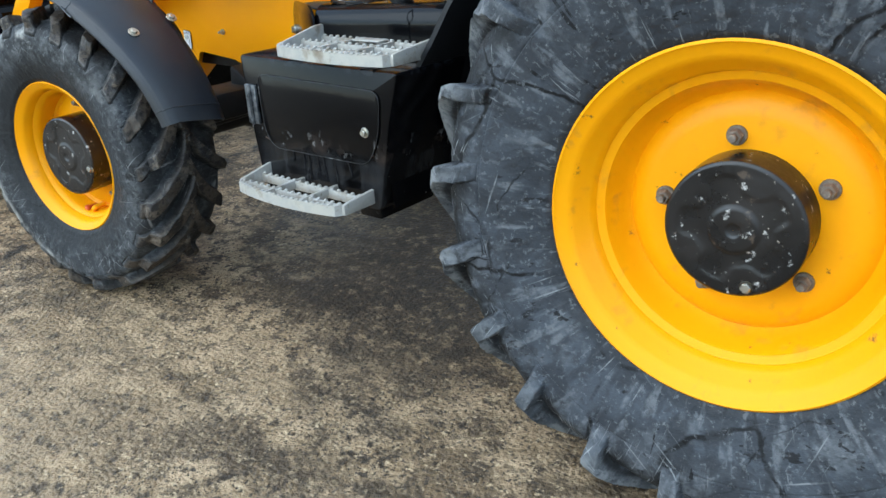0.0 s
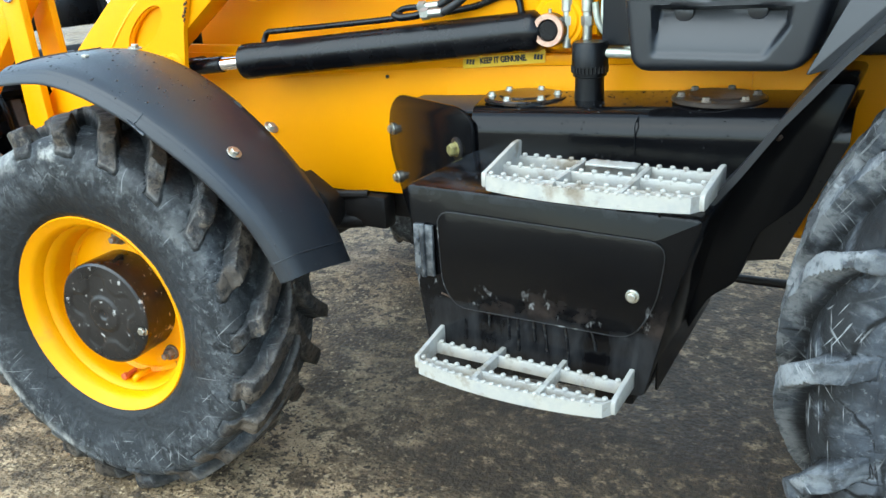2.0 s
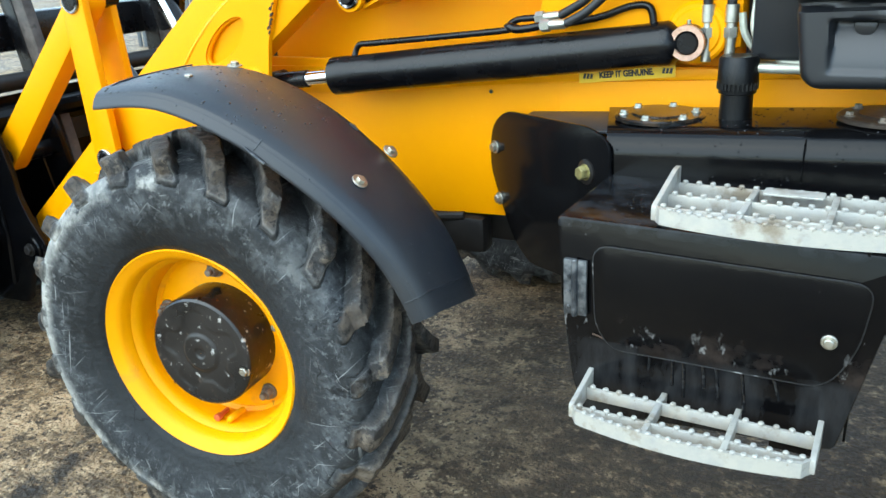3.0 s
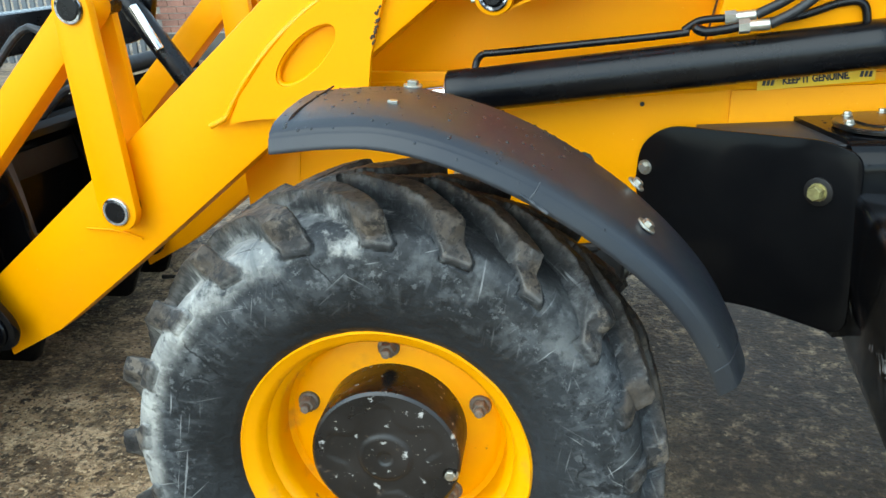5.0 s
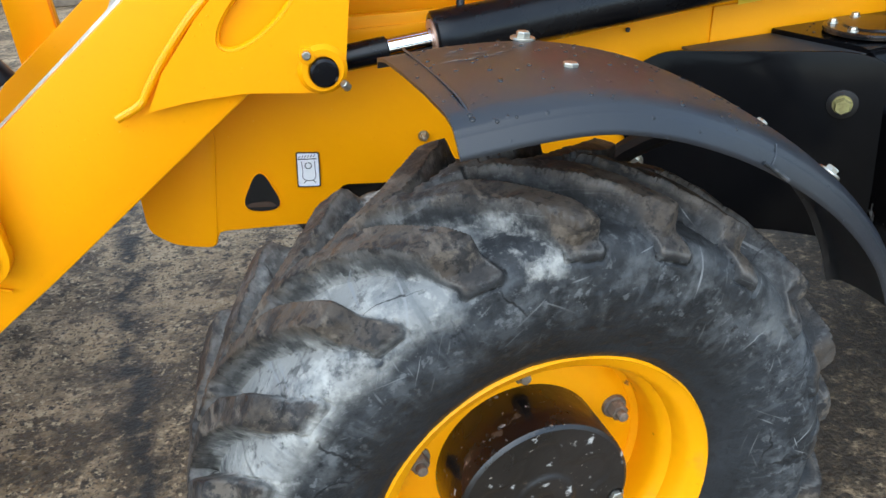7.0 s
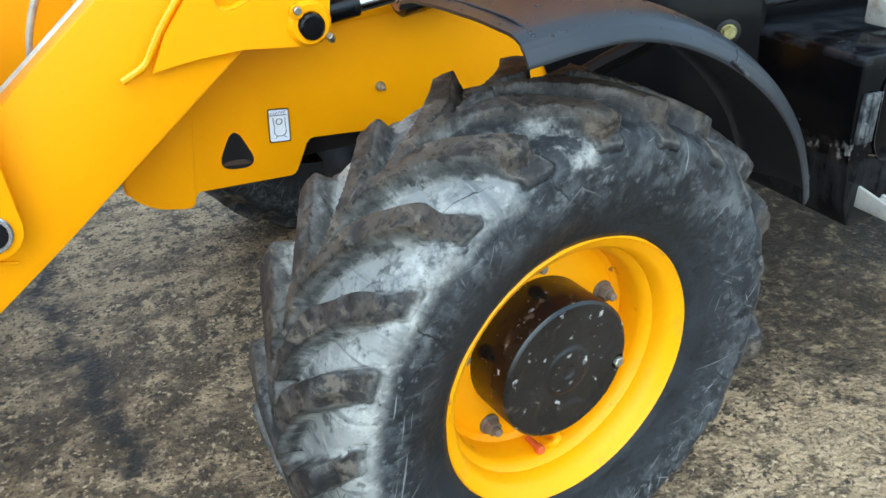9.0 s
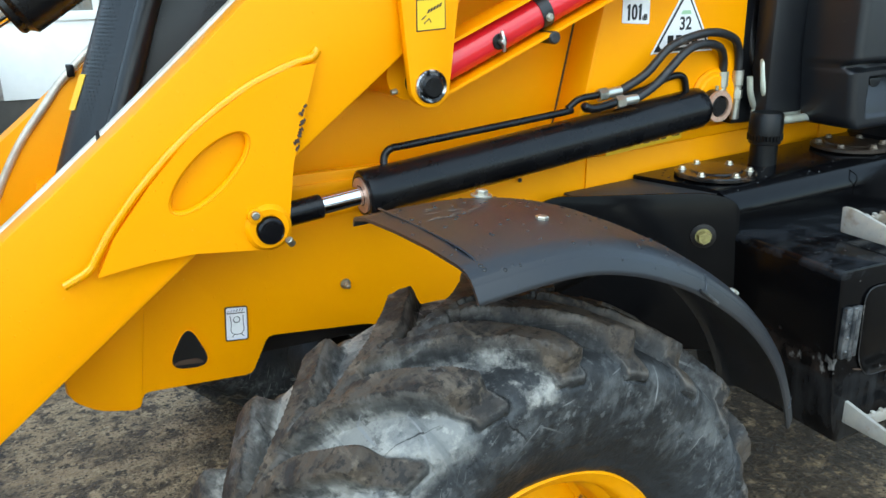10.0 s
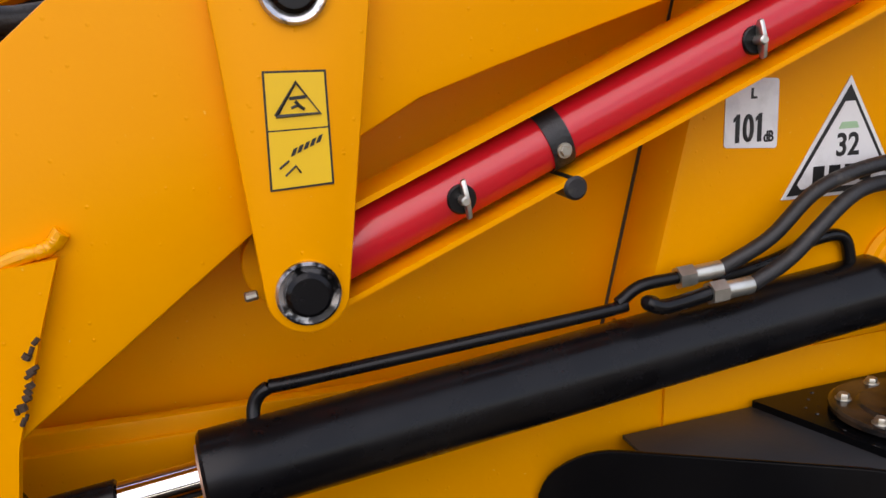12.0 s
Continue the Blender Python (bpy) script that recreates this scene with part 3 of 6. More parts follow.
def rod(p0, p1, r, n=24, edge=0.0015):
    """A round bar with softened ends."""
    d = Vector(p1) - Vector(p0)
    e = min(edge, r * 0.3, d.length * 0.3)
    return lathe([(0, r - e), (e, r), (d.length - e, r), (d.length, r - e)], n, p0, d, caps=True)


def plate(outline, u=(1, 0, 0), v=(0, 0, 1), depth=(0, 1, 0), origin=(0, 0, 0), bevel=0.002):
    """A flat piece: a 2D outline in the directions u, v, given thickness along depth, with softened edges."""
    bm = bmesh.new()
    u, v, d, o = Vector(u), Vector(v), Vector(depth), Vector(origin)
    lower = [bm.verts.new(o + a * u + b * v) for a, b in outline]
    upper = [bm.verts.new(o + a * u + b * v + d) for a, b in outline]
    f0, f1 = bm.faces.new(lower), bm.faces.new(upper[::-1])
    n = len(outline)
    for k in range(n):
        bm.faces.new((lower[k], upper[k], upper[(k + 1) % n], lower[(k + 1) % n]))
    bmesh.ops.recalc_face_normals(bm, faces=bm.faces)
    if bevel:
        bmesh.ops.bevel(bm, geom=list(f0.edges) + list(f1.edges), offset=bevel, segments=2, affect="EDGES", profile=0.5, clamp_overlap=True)
    return bm


def box(lo, hi, bevel=0.003):
    bm = bmesh.new()
    bmesh.ops.create_cube(bm, size=1)
    lo, hi = Vector(lo), Vector(hi)
    for w in bm.verts:
        w.co = Vector(((lo[k] + hi[k]) / 2 + w.co[k] * (hi[k] - lo[k])) for k in range(3))
    if bevel:
        bmesh.ops.bevel(bm, geom=bm.edges[:], offset=bevel, segments=2, affect="EDGES", profile=0.5, clamp_overlap=True)
    return bm


def smooth_line(points, steps=6):
    """Catmull-Rom points through the given ones."""
    p = [Vector(a) for a in points]
    p = [2 * p[0] - p[1], *p, 2 * p[-1] - p[-2]]
    out = []
    for a, b, c, d in zip(p, p[1:], p[2:], p[3:]):
        for k in range(steps):
            t = k / steps
            out.append(0.5 * (2 * b + (c - a) * t + (2 * a - 5 * b + 4 * c - d) * t * t + (3 * b - a - 3 * c + d) * t**3))
    return out + [p[-2]]


def tube(points, r, n=12, steps=6, rough=0.0):
    """A hose, pipe or weld bead swept along a smooth line."""
    line = smooth_line(points, steps) if steps else [Vector(a) for a in points]
    bm = bmesh.new()
    side = None
    rings = []
    for k, p in enumerate(line):
        d = (line[min(k + 1, len(line) - 1)] - line[max(k - 1, 0)]).normalized()
        if side is None:
            side = d.orthogonal().normalized()
        side = (side - side.dot(d) * d).normalized()
        up = d.cross(side)
        rr = r * (1 + rough * random.uniform(-1, 1))
        rings.append([bm.verts.new(p + rr * (math.cos(2 * math.pi * j / n) * side + math.sin(2 * math.pi * j / n) * up)) for j in range(n)])
    for one, two in zip(rings, rings[1:]):
        for j in range(n):
            bm.faces.new((one[j], one[(j + 1) % n], two[(j + 1) % n], two[j]))
    bm.faces.new(rings[0][::-1])
    bm.faces.new(rings[-1])
    bmesh.ops.recalc_face_normals(bm, faces=bm.faces)
    return bm


def hexagon(at, r, h, axis=(0, -1, 0), flange=1.35):
    """A flanged hexagon bolt head with its washer, base at `at`, pointing along axis."""
    a = Vector(axis).normalized()
    head = lathe([(0.25 * h, r), (0.85 * h, r), (h, 0.86 * r)], 6, at, a, caps=True)
    washer = lathe([(0, flange * r), (0.2 * h, flange * r), (0.3 * h, flange * 0.95 * r)], 20, at, a, caps=True)
    return joined(head, washer)


def rounded(points, r, n=4):
    """A polygon with its corners rounded off."""
    out = []
    count = len(points)
    for k in range(count):
        a, b, c = (Vector(points[(k + j) % count]) for j in (-1, 0, 1))
        rr = min(r, (a - b).length * 0.45, (c - b).length * 0.45)
        p, q = b + (a - b).normalized() * rr, b + (c - b).normalized() * rr
        for j in range(n + 1):
            t = j / n
            w = (1 - t) ** 2 * p + 2 * t * (1 - t) * b + t * t * q
            out.append((w.x, w.y))
    return out


def lettering(text, size, at, parent, mat, name="lettering", label="", turn=(90, 0, 0), stretch=1.0, bold=0.0):
    """Words in the built-in font as a thin mesh, centred on `at`."""
    cu = bpy.data.curves.new(name, "FONT")
    cu.body, cu.size, cu.extrude, cu.align_x, cu.align_y, cu.offset = text, size, 0.0004, "CENTER", "CENTER", bold
    tmp = new("tmp_text", cu)
    mesh = bpy.data.meshes.new_from_object(tmp)
    bpy.data.objects.remove(tmp)
    mesh.materials.clear()
    mesh.materials.append(mat)
    mesh.transform(Matrix.Diagonal((stretch, 1, 1, 1)))
    ob = new(name, mesh)
    ob.parent = parent
    ob.matrix_basis = pose(*at, *turn)
    if label:
        ob["label"] = label
    return ob


def rain_drops(on, name, region, count, seed, size=(0.0014, 0.0034)):
    """Standing drops of rain on the upper side of a part: many small flat domes, laid on it by rays from above."""
    rnd = random.Random(seed)
    me = on.data
    tree = BVHTree.FromPolygons([v.co for v in me.vertices], [tuple(p.vertices) for p in me.polygons])
    bm = bmesh.new()
    for _ in range(count):
        x, y = rnd.uniform(region[0], region[1]), rnd.uniform(region[2], region[3])
        at, nrm, _i, _d = tree.ray_cast(Vector((x, y, region[4])), Vector((0, 0, -1)))
        if at is None or nrm.z < 0.5:
            continue
        r = rnd.uniform(*size)
        q = Vector((0, 0, 1)).rotation_difference(nrm)
        rings = [[bm.verts.new(at + q @ Vector((r * c * math.cos(k * 0.785), r * c * math.sin(k * 0.785) * 1.1, r * h))) for k in range(8)] for c, h in ((1.0, 0.01), (0.85, 0.28), (0.5, 0.46))]
        for one, two in zip(rings, rings[1:]):
            for k in range(8):
                bm.faces.new((one[k], one[(k + 1) % 8], two[(k + 1) % 8], two[k]))
        bm.faces.new(rings[-1])
        bm.faces.new(rings[0][::-1])
    ob = part(name, bm, water, on)
    return tagged(ob, kind="stuff")


# ---- the yard ----
def fall(x, y):
    """The yard drains gently towards the rear of the machine."""
    near = max(0.0, 1 - max(0.0, math.hypot(x - 0.5, y - 0.5) - 2.5) / 4.5)
    return -0.008 + near * (-0.023 * x + 0.015 * (y - 0.1))


def build_ground():
    bm = bmesh.new()
    rings = [0.0, 0.6, 1.2, 1.8, 2.5, 3.5, 5, 7, 10, 16, 30, 80, 300, 1500]
    cx, cy, n = 0.5, 0.5, 72
    prev = None
    for r in rings:
        if r == 0:
            continue
        ring = []
        for k in range(n):
            f = 2 * math.pi * k / n
            x, y = cx + r * math.cos(f), cy + r * math.sin(f)
            z = fall(x, y) + 0.006 * noise.noise(Vector((x * 0.9, y * 0.9, 0))) if r < 9 else fall(x, y)
            ring.append(bm.verts.new((x, y, z)))
        if prev is None:
            mid = bm.verts.new((cx, cy, fall(cx, cy)))
            for k in range(n):
                bm.faces.new((mid, ring[k], ring[(k + 1) % n]))
        else:
            for k in range(n):
                bm.faces.new((prev[k], ring[k], ring[(k + 1) % n], prev[(k + 1) % n]))
        prev = ring
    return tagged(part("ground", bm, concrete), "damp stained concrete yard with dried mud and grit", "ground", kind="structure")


ground = build_ground()
tagged(part("stick", tube([(-1.463, 1.53, 0.062), (-1.38, 1.54, 0.063), (-1.296, 1.547, 0.059)], 0.008, 7, 4, 0.2), dark_steel), "thin dark stick lying on the concrete", "stick")

# ---- the machine ----
CENTRE = 0.90  # its middle plane
loader = tagged(holder("backhoe_loader"), "yellow and black backhoe loader parked on a wet concrete yard", "backhoe loader")


def tyre(R, carcass, half, bead, lugs, lug_w, shift, height, down, seed, fade=0.35, sharp=0.006, phase=0.0, reach=1.0, taper=0.18):
    """A treaded tyre about the y axis: a bulging carcass whose surface swells into two rows of worn chevron lugs."""
    rnd = random.Random(seed)
    d = carcass - bead
    side = [(0, carcass), (half * 0.3, carcass - 0.001), (half * 0.5, carcass - 0.003), (half * 0.70, bead + 0.975 * d), (half * 0.84, bead + 0.95 * d), (half * 0.92, bead + 0.90 * d), (half * 0.975, bead + 0.82 * d), (half * 0.99, bead + 0.74 * d), (half * 0.992, bead + 0.63 * d), (half * 0.985, bead + 0.605 * d), (half * 0.993, bead + 0.585 * d), (half * 0.97, bead + 0.42 * d),
            (half * 0.93, bead + 0.27 * d), (half * 0.915, bead + 0.255 * d), (half * 0.918, bead + 0.235 * d), (half * 0.87, bead + 0.11 * d), (half * 0.855, bead + 0.09 * d), (half * 0.862, bead + 0.07 * d), (half * 0.82, bead + 0.01 * d), (half * 0.74, bead - 0.014)]
    dense = smooth_line([(v, 0, r) for v, r in side], 8)
    arc = [0.0]
    for p, q in zip(dense, dense[1:]):
        arc.append(arc[-1] + (q - p).length)
    arc = np.array(arc)
    vs, rs = np.array([p.x for p in dense]), np.array([p.z for p in dense])
    shoulder = float(np.interp(half * 0.94, vs[:60], arc[:60]))
    near = np.concatenate([np.arange(0, shoulder + down + 0.03, 0.0036), np.arange(shoulder + down + 0.034, arc[-1], 0.007), arc[-1:]])
    far = np.concatenate([np.arange(0.0036, shoulder, 0.0050), np.arange(shoulder, arc[-1], 0.02), arc[-1:]])
    signed = np.concatenate([-near[::-1], far])  # minus: the outer side
    n = 1080
    ang = np.arange(n) * 2 * math.pi / n
    S, F = np.meshgrid(signed, ang, indexing="ij")
    A = np.abs(S)
    V, Rr = np.interp(A, arc, vs) * np.sign(S), np.interp(A, arc, rs)
    e = 0.003
    tv = np.interp(A + e, arc, vs) - np.interp(np.maximum(A - e, 0), arc, vs)
    tr = np.interp(A + e, arc, rs) - np.interp(np.maximum(A - e, 0), arc, rs)
    ln = np.hypot(tv, tr)
    nv, nr = -tr / ln * np.sign(S), tv / ln
    nr = np.where(np.abs(S) < 1e-6, 1, nr)
    X0, Z0 = Rr * np.sin(F), Rr * np.cos(F)

    def field(scale, off):
        out = np.empty(S.shape)
        for i in range(S.shape[0]):
            for j in range(n):
                out[i, j] = noise.noise((X0[i, j] * scale + off, V[i, j] * scale, Z0[i, j] * scale))
        return out

    coarse, fine = field(14, seed), field(48, seed + 3)

    def step(lo, hi, x):
        t = np.clip((x - lo) / (hi - lo), 0, 1)
        return t * t * (3 - 2 * t)

    mask, rise = np.zeros(S.shape), np.zeros(S.shape)
    for s in (-1, 1):
        q = S * s
        u = q / shoulder
        over = np.clip((q - shoulder) / down, 0, 1)
        bend = shift * np.clip(u, 0, 1) ** 0.9 + 0.03 * over
        if reach < 1:  # a knee: steep along the crown, flatter out to the shoulder
            bend = shift * (0.30 * np.tanh(np.clip(u, 0, 1) / 0.18) + 0.70 * np.clip(u, 0, 1))
        tall = (1 - fade * step(0.66, 1.04, u)) * (1 - over) ** 1.1
        span = step(-0.10 * shoulder - 0.006, -0.02 * shoulder, q + 0.004 * fine) * (1 - step(shoulder + down - 0.012, shoulder + down + 0.008, q + 0.005 * coarse))
        for k in range(lugs):
            bow, size = rnd.uniform(-0.05, 0.05), rnd.uniform(0.88, 1.14)
            f0 = phase + 2 * math.pi * (k + (0.5 if s > 0 else 0)) / lugs + rnd.uniform(-0.008, 0.008)
            wear = rnd.uniform(0.86, 1.0)
            off = np.abs((F - f0 - bend - bow * u * (1 - u) + math.pi) % (2 * math.pi) - math.pi) * carcass + 0.0055 * coarse + 0.0030 * fine
            wide = size * lug_w * (1.10 - taper * np.clip(u, 0, 1)) * (0.80 + 0.22 * step(-0.05, 0.18, u)) * 0.5
            if reach < 1:
                wide = wide * (1.0 + 0.15 * (1 - step(0.12, 0.42, u)))
            if reach < 1:
                end = reach * rnd.uniform(0.88, 1.08)
                tall = 1 - 0.86 * step(end - 0.03, end + 0.05, u + 0.07 * coarse + 0.03 * fine + 1.2 * off)
            m = (1 - step(wide * 0.86 - sharp * 0.5, wide * 0.86 + sharp * 0.7, off)) * span
            mask = np.maximum(mask, m)
            rise = np.maximum(rise, m * tall * wear)
    lift = height * rise + mask * (0.0030 * coarse + 0.0022 * fine) - 0.004 * np.exp(-((mask - 0.06) / 0.07) ** 2) * (mask > 0.001) + (0.0022 if reach < 1 else 0.0012) * coarse * (1 - mask) + 0.0006 * fine
    if reach >= 1:  # crisp creases in the perished side wall
        lift = lift - 0.0032 * np.exp(-(field(7, seed + 9) / 0.022) ** 2) * step(0.0, 0.25, field(4, seed + 17)) + 0.0018 * field(26, seed + 5)
    X = (Rr + nr * lift) * np.sin(F)
    Z = (Rr + nr * lift) * np.cos(F)
    Y = V + nv * lift
    verts = np.stack([X, Y, Z], axis=-1).reshape(-1, 3)
    rows = S.shape[0]
    i, j = np.meshgrid(np.arange(rows - 1), np.arange(n), indexing="ij")
    k = (j + 1) % n
    faces = np.stack([i * n + j, i * n + k, (i + 1) * n + k, (i + 1) * n + j], axis=-1).reshape(-1, 4)
    mesh = bpy.data.meshes.new("tmp")
    mesh.from_pydata(verts.tolist(), [], faces.tolist())
    mesh.attributes.new("lug", "FLOAT", "POINT").data.foreach_set("value", mask.reshape(-1).astype(np.float32))
    zone = 1 - step(shoulder * 0.95, shoulder + 0.05, A)
    mesh.attributes.new("tread", "FLOAT", "POINT").data.foreach_set("value", zone.reshape(-1).astype(np.float32))
    bm = bmesh.new()
    bm.from_mesh(mesh)
    bpy.data.meshes.remove(mesh)
    bmesh.ops.recalc_face_normals(bm, faces=bm.faces)
    return bm


def hub_cap(r, y0, y1):
    """A round cast hub cover, its face moulded with a middle boss and five shallow scallops."""
    def step(lo, hi, x):
        t = min(1.0, max(0.0, (x - lo) / (hi - lo)))
        return t * t * (3 - 2 * t)

    face = [0.985, 0.97, 0.95, 0.93, 0.90, 0.87, 0.84, 0.81, 0.78, 0.75, 0.72, 0.69, 0.66, 0.63, 0.60, 0.57, 0.54, 0.50, 0.45, 0.40, 0.37, 0.34, 0.31, 0.28, 0.20, 0.12, 0.11, 0.09, 0.07, 0.004]
    bm = lathe([(y0, r), (y1 + 0.012, r), (y1 + 0.004, r - 0.001)] + [(y1, r * q) for q in face], 110)
    for v in bm.verts:
        q, f = math.hypot(v.co.x, v.co.z) / r, math.atan2(v.co.x, v.co.z)
        if q < 0.99 and abs(v.co.y - y1) < 0.002:
            edge = 0.66 + 0.13 * math.tanh(2.2 * math.cos(5 * f + 0.4))
            v.co.y += 0.0022 * (1 - step(edge - 0.03, edge + 0.04, q)) - 0.004 * (1 - step(0.31, 0.37, q)) + 0.003 * (1 - step(0.07, 0.12, q)) + 0.003 * step(0.95, 0.99, q)
    return bm


def wheel(name, at, dims, label):
    w = holder(name, loader, at)
    w["label"] = label
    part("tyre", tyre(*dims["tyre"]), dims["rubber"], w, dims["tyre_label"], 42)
    part("rim", lathe(dims["rim"], 96), yellow_rim, w, "yellow painted steel wheel rim with scratches", 38)
    cap = dims["cap"]
    part("hub_cap", hub_cap(*cap), cap_black, w, "scuffed black hub cover", 30)
    for k in range(5):
        a = 2 * math.pi * k / 5
        p = (dims["nut_r"] * math.sin(a), dims["nut_y"], dims["nut_r"] * math.cos(a))
        stud = joined(hexagon(p, 0.015, 0.022, (0, -1, 0), 1.3), rod(p, (p[0], p[1] - 0.034, p[2]), 0.008, 12))
        part("wheel_nut", stud, dirty_nut, w)
    if "valve" in dims:
        x, y, z = dims["valve"]
        part("valve_cap", joined(rod((x, y + 0.02, z), (x, y - 0.012, z), 0.006, 12), rod((x, y - 0.010, z), (x, y - 0.024, z), 0.009, 12)), valve_red, w, "orange tyre valve cap")
        part("valve_guard", tube([(x + 0.022, y + 0.02, z - 0.016), (x + 0.028, y - 0.012, z - 0.006), (x + 0.040, y - 0.016, z + 0.006), (x + 0.046, y + 0.02, z + 0.008)], 0.008, 10), yellow_rim, w)
    a = dims["plug"]
    part("drain_plug", hexagon((a[0], cap[2] + 0.003, a[1]), 0.010, 0.01, (0, -1, 0), 1.4), zinc, w)
    return w


front_dims = dict(rubber=front_rubber,
    tyre=(0.470, 0.432, 0.160, 0.2515, 21, 0.062, 0.42, 0.040, 0.010, 3, 0.55, 0.009, -0.055, 0.84, 0.26), tyre_label="worn lugged front tyre smeared with pale dust",
    rim=[(0.05, 0.01), (-0.014, 0.06), (-0.016, 0.178), (-0.010, 0.190), (-0.018, 0.199), (-0.060, 0.202), (-0.074, 0.205), (-0.084, 0.216), (-0.108, 0.220), (-0.119, 0.229), (-0.125, 0.240), (-0.131, 0.2455), (-0.127, 0.2490), (-0.121, 0.2445), (-0.116, 0.234)],
    cap=(0.129, -0.01, -0.112), nut_r=0.163, nut_y=-0.015, plug=(0.110, -0.028), valve=(-0.022, -0.050, -0.193))
rear_dims = dict(rubber=rear_rubber,
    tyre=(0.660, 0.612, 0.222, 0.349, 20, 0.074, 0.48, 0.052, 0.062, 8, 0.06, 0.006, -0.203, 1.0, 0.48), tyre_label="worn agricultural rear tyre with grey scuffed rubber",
    rim=[(0.03, 0.01), (-0.062, 0.06), (-0.070, 0.19), (-0.064, 0.222), (-0.050, 0.238), (-0.066, 0.254), (-0.100, 0.264), (-0.112, 0.270), (-0.118, 0.286), (-0.140, 0.294), (-0.148, 0.306), (-0.168, 0.313), (-0.178, 0.327), (-0.184, 0.342), (-0.190, 0.347), (-0.186, 0.352), (-0.178, 0.347), (-0.172, 0.335)],
    cap=(0.132, -0.06, -0.148), nut_r=0.160, nut_y=-0.068, plug=(0.012, -0.112))
STEER = pose(-0.011, 0.111, 0.4645, 0, -0.5, 6.7)
front_wheel = wheel("front_wheel", STEER, front_dims, "front wheel with yellow rim and lugged tyre")
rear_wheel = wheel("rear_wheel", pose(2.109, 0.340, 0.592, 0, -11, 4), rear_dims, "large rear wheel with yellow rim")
copy_thing(front_wheel, pose(0.06, 2 * CENTRE - 0.11, 0.482, 0, 0, 187.5))
copy_thing(rear_wheel, pose(2.10, 2 * CENTRE - 0.35, 0.612, 0, 0, 180))


# the front mudguard
def mudguard():
    line = smooth_line([(-0.135, 0, 1.046), (-0.04, 0, 1.055), (0.05, 0, 1.053), (0.15, 0, 1.028), (0.25, 0, 0.983), (0.35, 0, 0.918), (0.43, 0, 0.85), (0.50, 0, 0.77), (0.545, 0, 0.69), (0.568, 0, 0.632)], 4)
    section = [(-0.021, -0.040), (-0.022, -0.037), (-0.0205, -0.033), (-0.0135, -0.0200), (-0.0120, -0.0180), (-0.0095, -0.0165), (-0.0080, -0.0130), (-0.0050, -0.0105), (0.0015, -0.0070), (0.010, -0.0035), (0.02, -0.0010), (0.10, 0.004), (0.2, 0.005), (0.30, 0.002), (0.345, -0.006), (0.354, -0.018)]
    bm = bmesh.new()
    rows = []
    for k, p in enumerate(line):
        d = (line[min(k + 1, len(line) - 1)] - line[max(k - 1, 0)]).normalized()
        up = Vector((-d.z, 0, d.x))
        t = (p.x + 0.135) / 0.70
        shift, wide = -0.039 + 0.10 * t * t, 0.80 - 0.27 * t - 0.20 * max(0.0, t - 0.6)
        slant = 0.11 * max(0.0, 1 - 2.2 * t)
        droop = 0.16 * max(0.0, t - 0.80) / 0.20
        rows.append([bm.verts.new(p + Vector((0.018 * max(0.0, 1 - 2.2 * t) - slant * max(a, 0), shift + (a if a < 0.02 else 0.02 + (a - 0.02) * wide), 0)) + up * b + d * droop * max(0.0, a - 0.02) * wide) for a, b in section])
    for one, two in zip(rows, rows[1:]):
        for j in range(len(section) - 1):
            bm.faces.new((one[j], one[j + 1], two[j + 1], two[j]))
    hem_line = [rows[-4][j].co.copy() for j in range(2, len(section))]
    bmesh.ops.recalc_face_normals(bm, faces=bm.faces)
    bmesh.ops.solidify(bm, geom=bm.faces[:], thickness=0.005)
    # stiffening lips across the leading edge and the trailing hem
    return joined(bm, tube(hem_line, 0.0016, 8, 3), tube([(-0.094, -0.040, 1.0370), (-0.098, 0.0, 1.0515), (-0.108, 0.1, 1.0545), (-0.122, 0.225, 1.0525)], 0.0018, 8, 3))


guard = part("mudguard", mudguard(), plastic, loader, "black moulded plastic front mudguard with rain drops", 50)
for x, y, z, n in ((0.040, 0.055, 1.053, (0.1, 0, 1)), (0.028, 0.200, 1.057, (0.1, 0, 1)), (0.412, 0.08, 0.872, (0.66, 0, 0.75)), (0.391, 0.222, 0.893, (0.66, 0, 0.75))):
    part("mudguard_bolt", hexagon((x, y, z), 0.0092, 0.010, n, 1.75), zinc, guard)
part("torn_edge", joined(tube([(0.268, -0.010, 0.962), (0.262, -0.020, 0.950), (0.253, -0.028, 0.941)], 0.0012, 6, 3), tube([(0.243, -0.030, 0.950), (0.260, -0.029, 0.938), (0.280, -0.026, 0.922)], 0.0026, 8, 3)), hinge_worn, guard, "chipped edge of the mudguard")
scratch = random.Random(21)
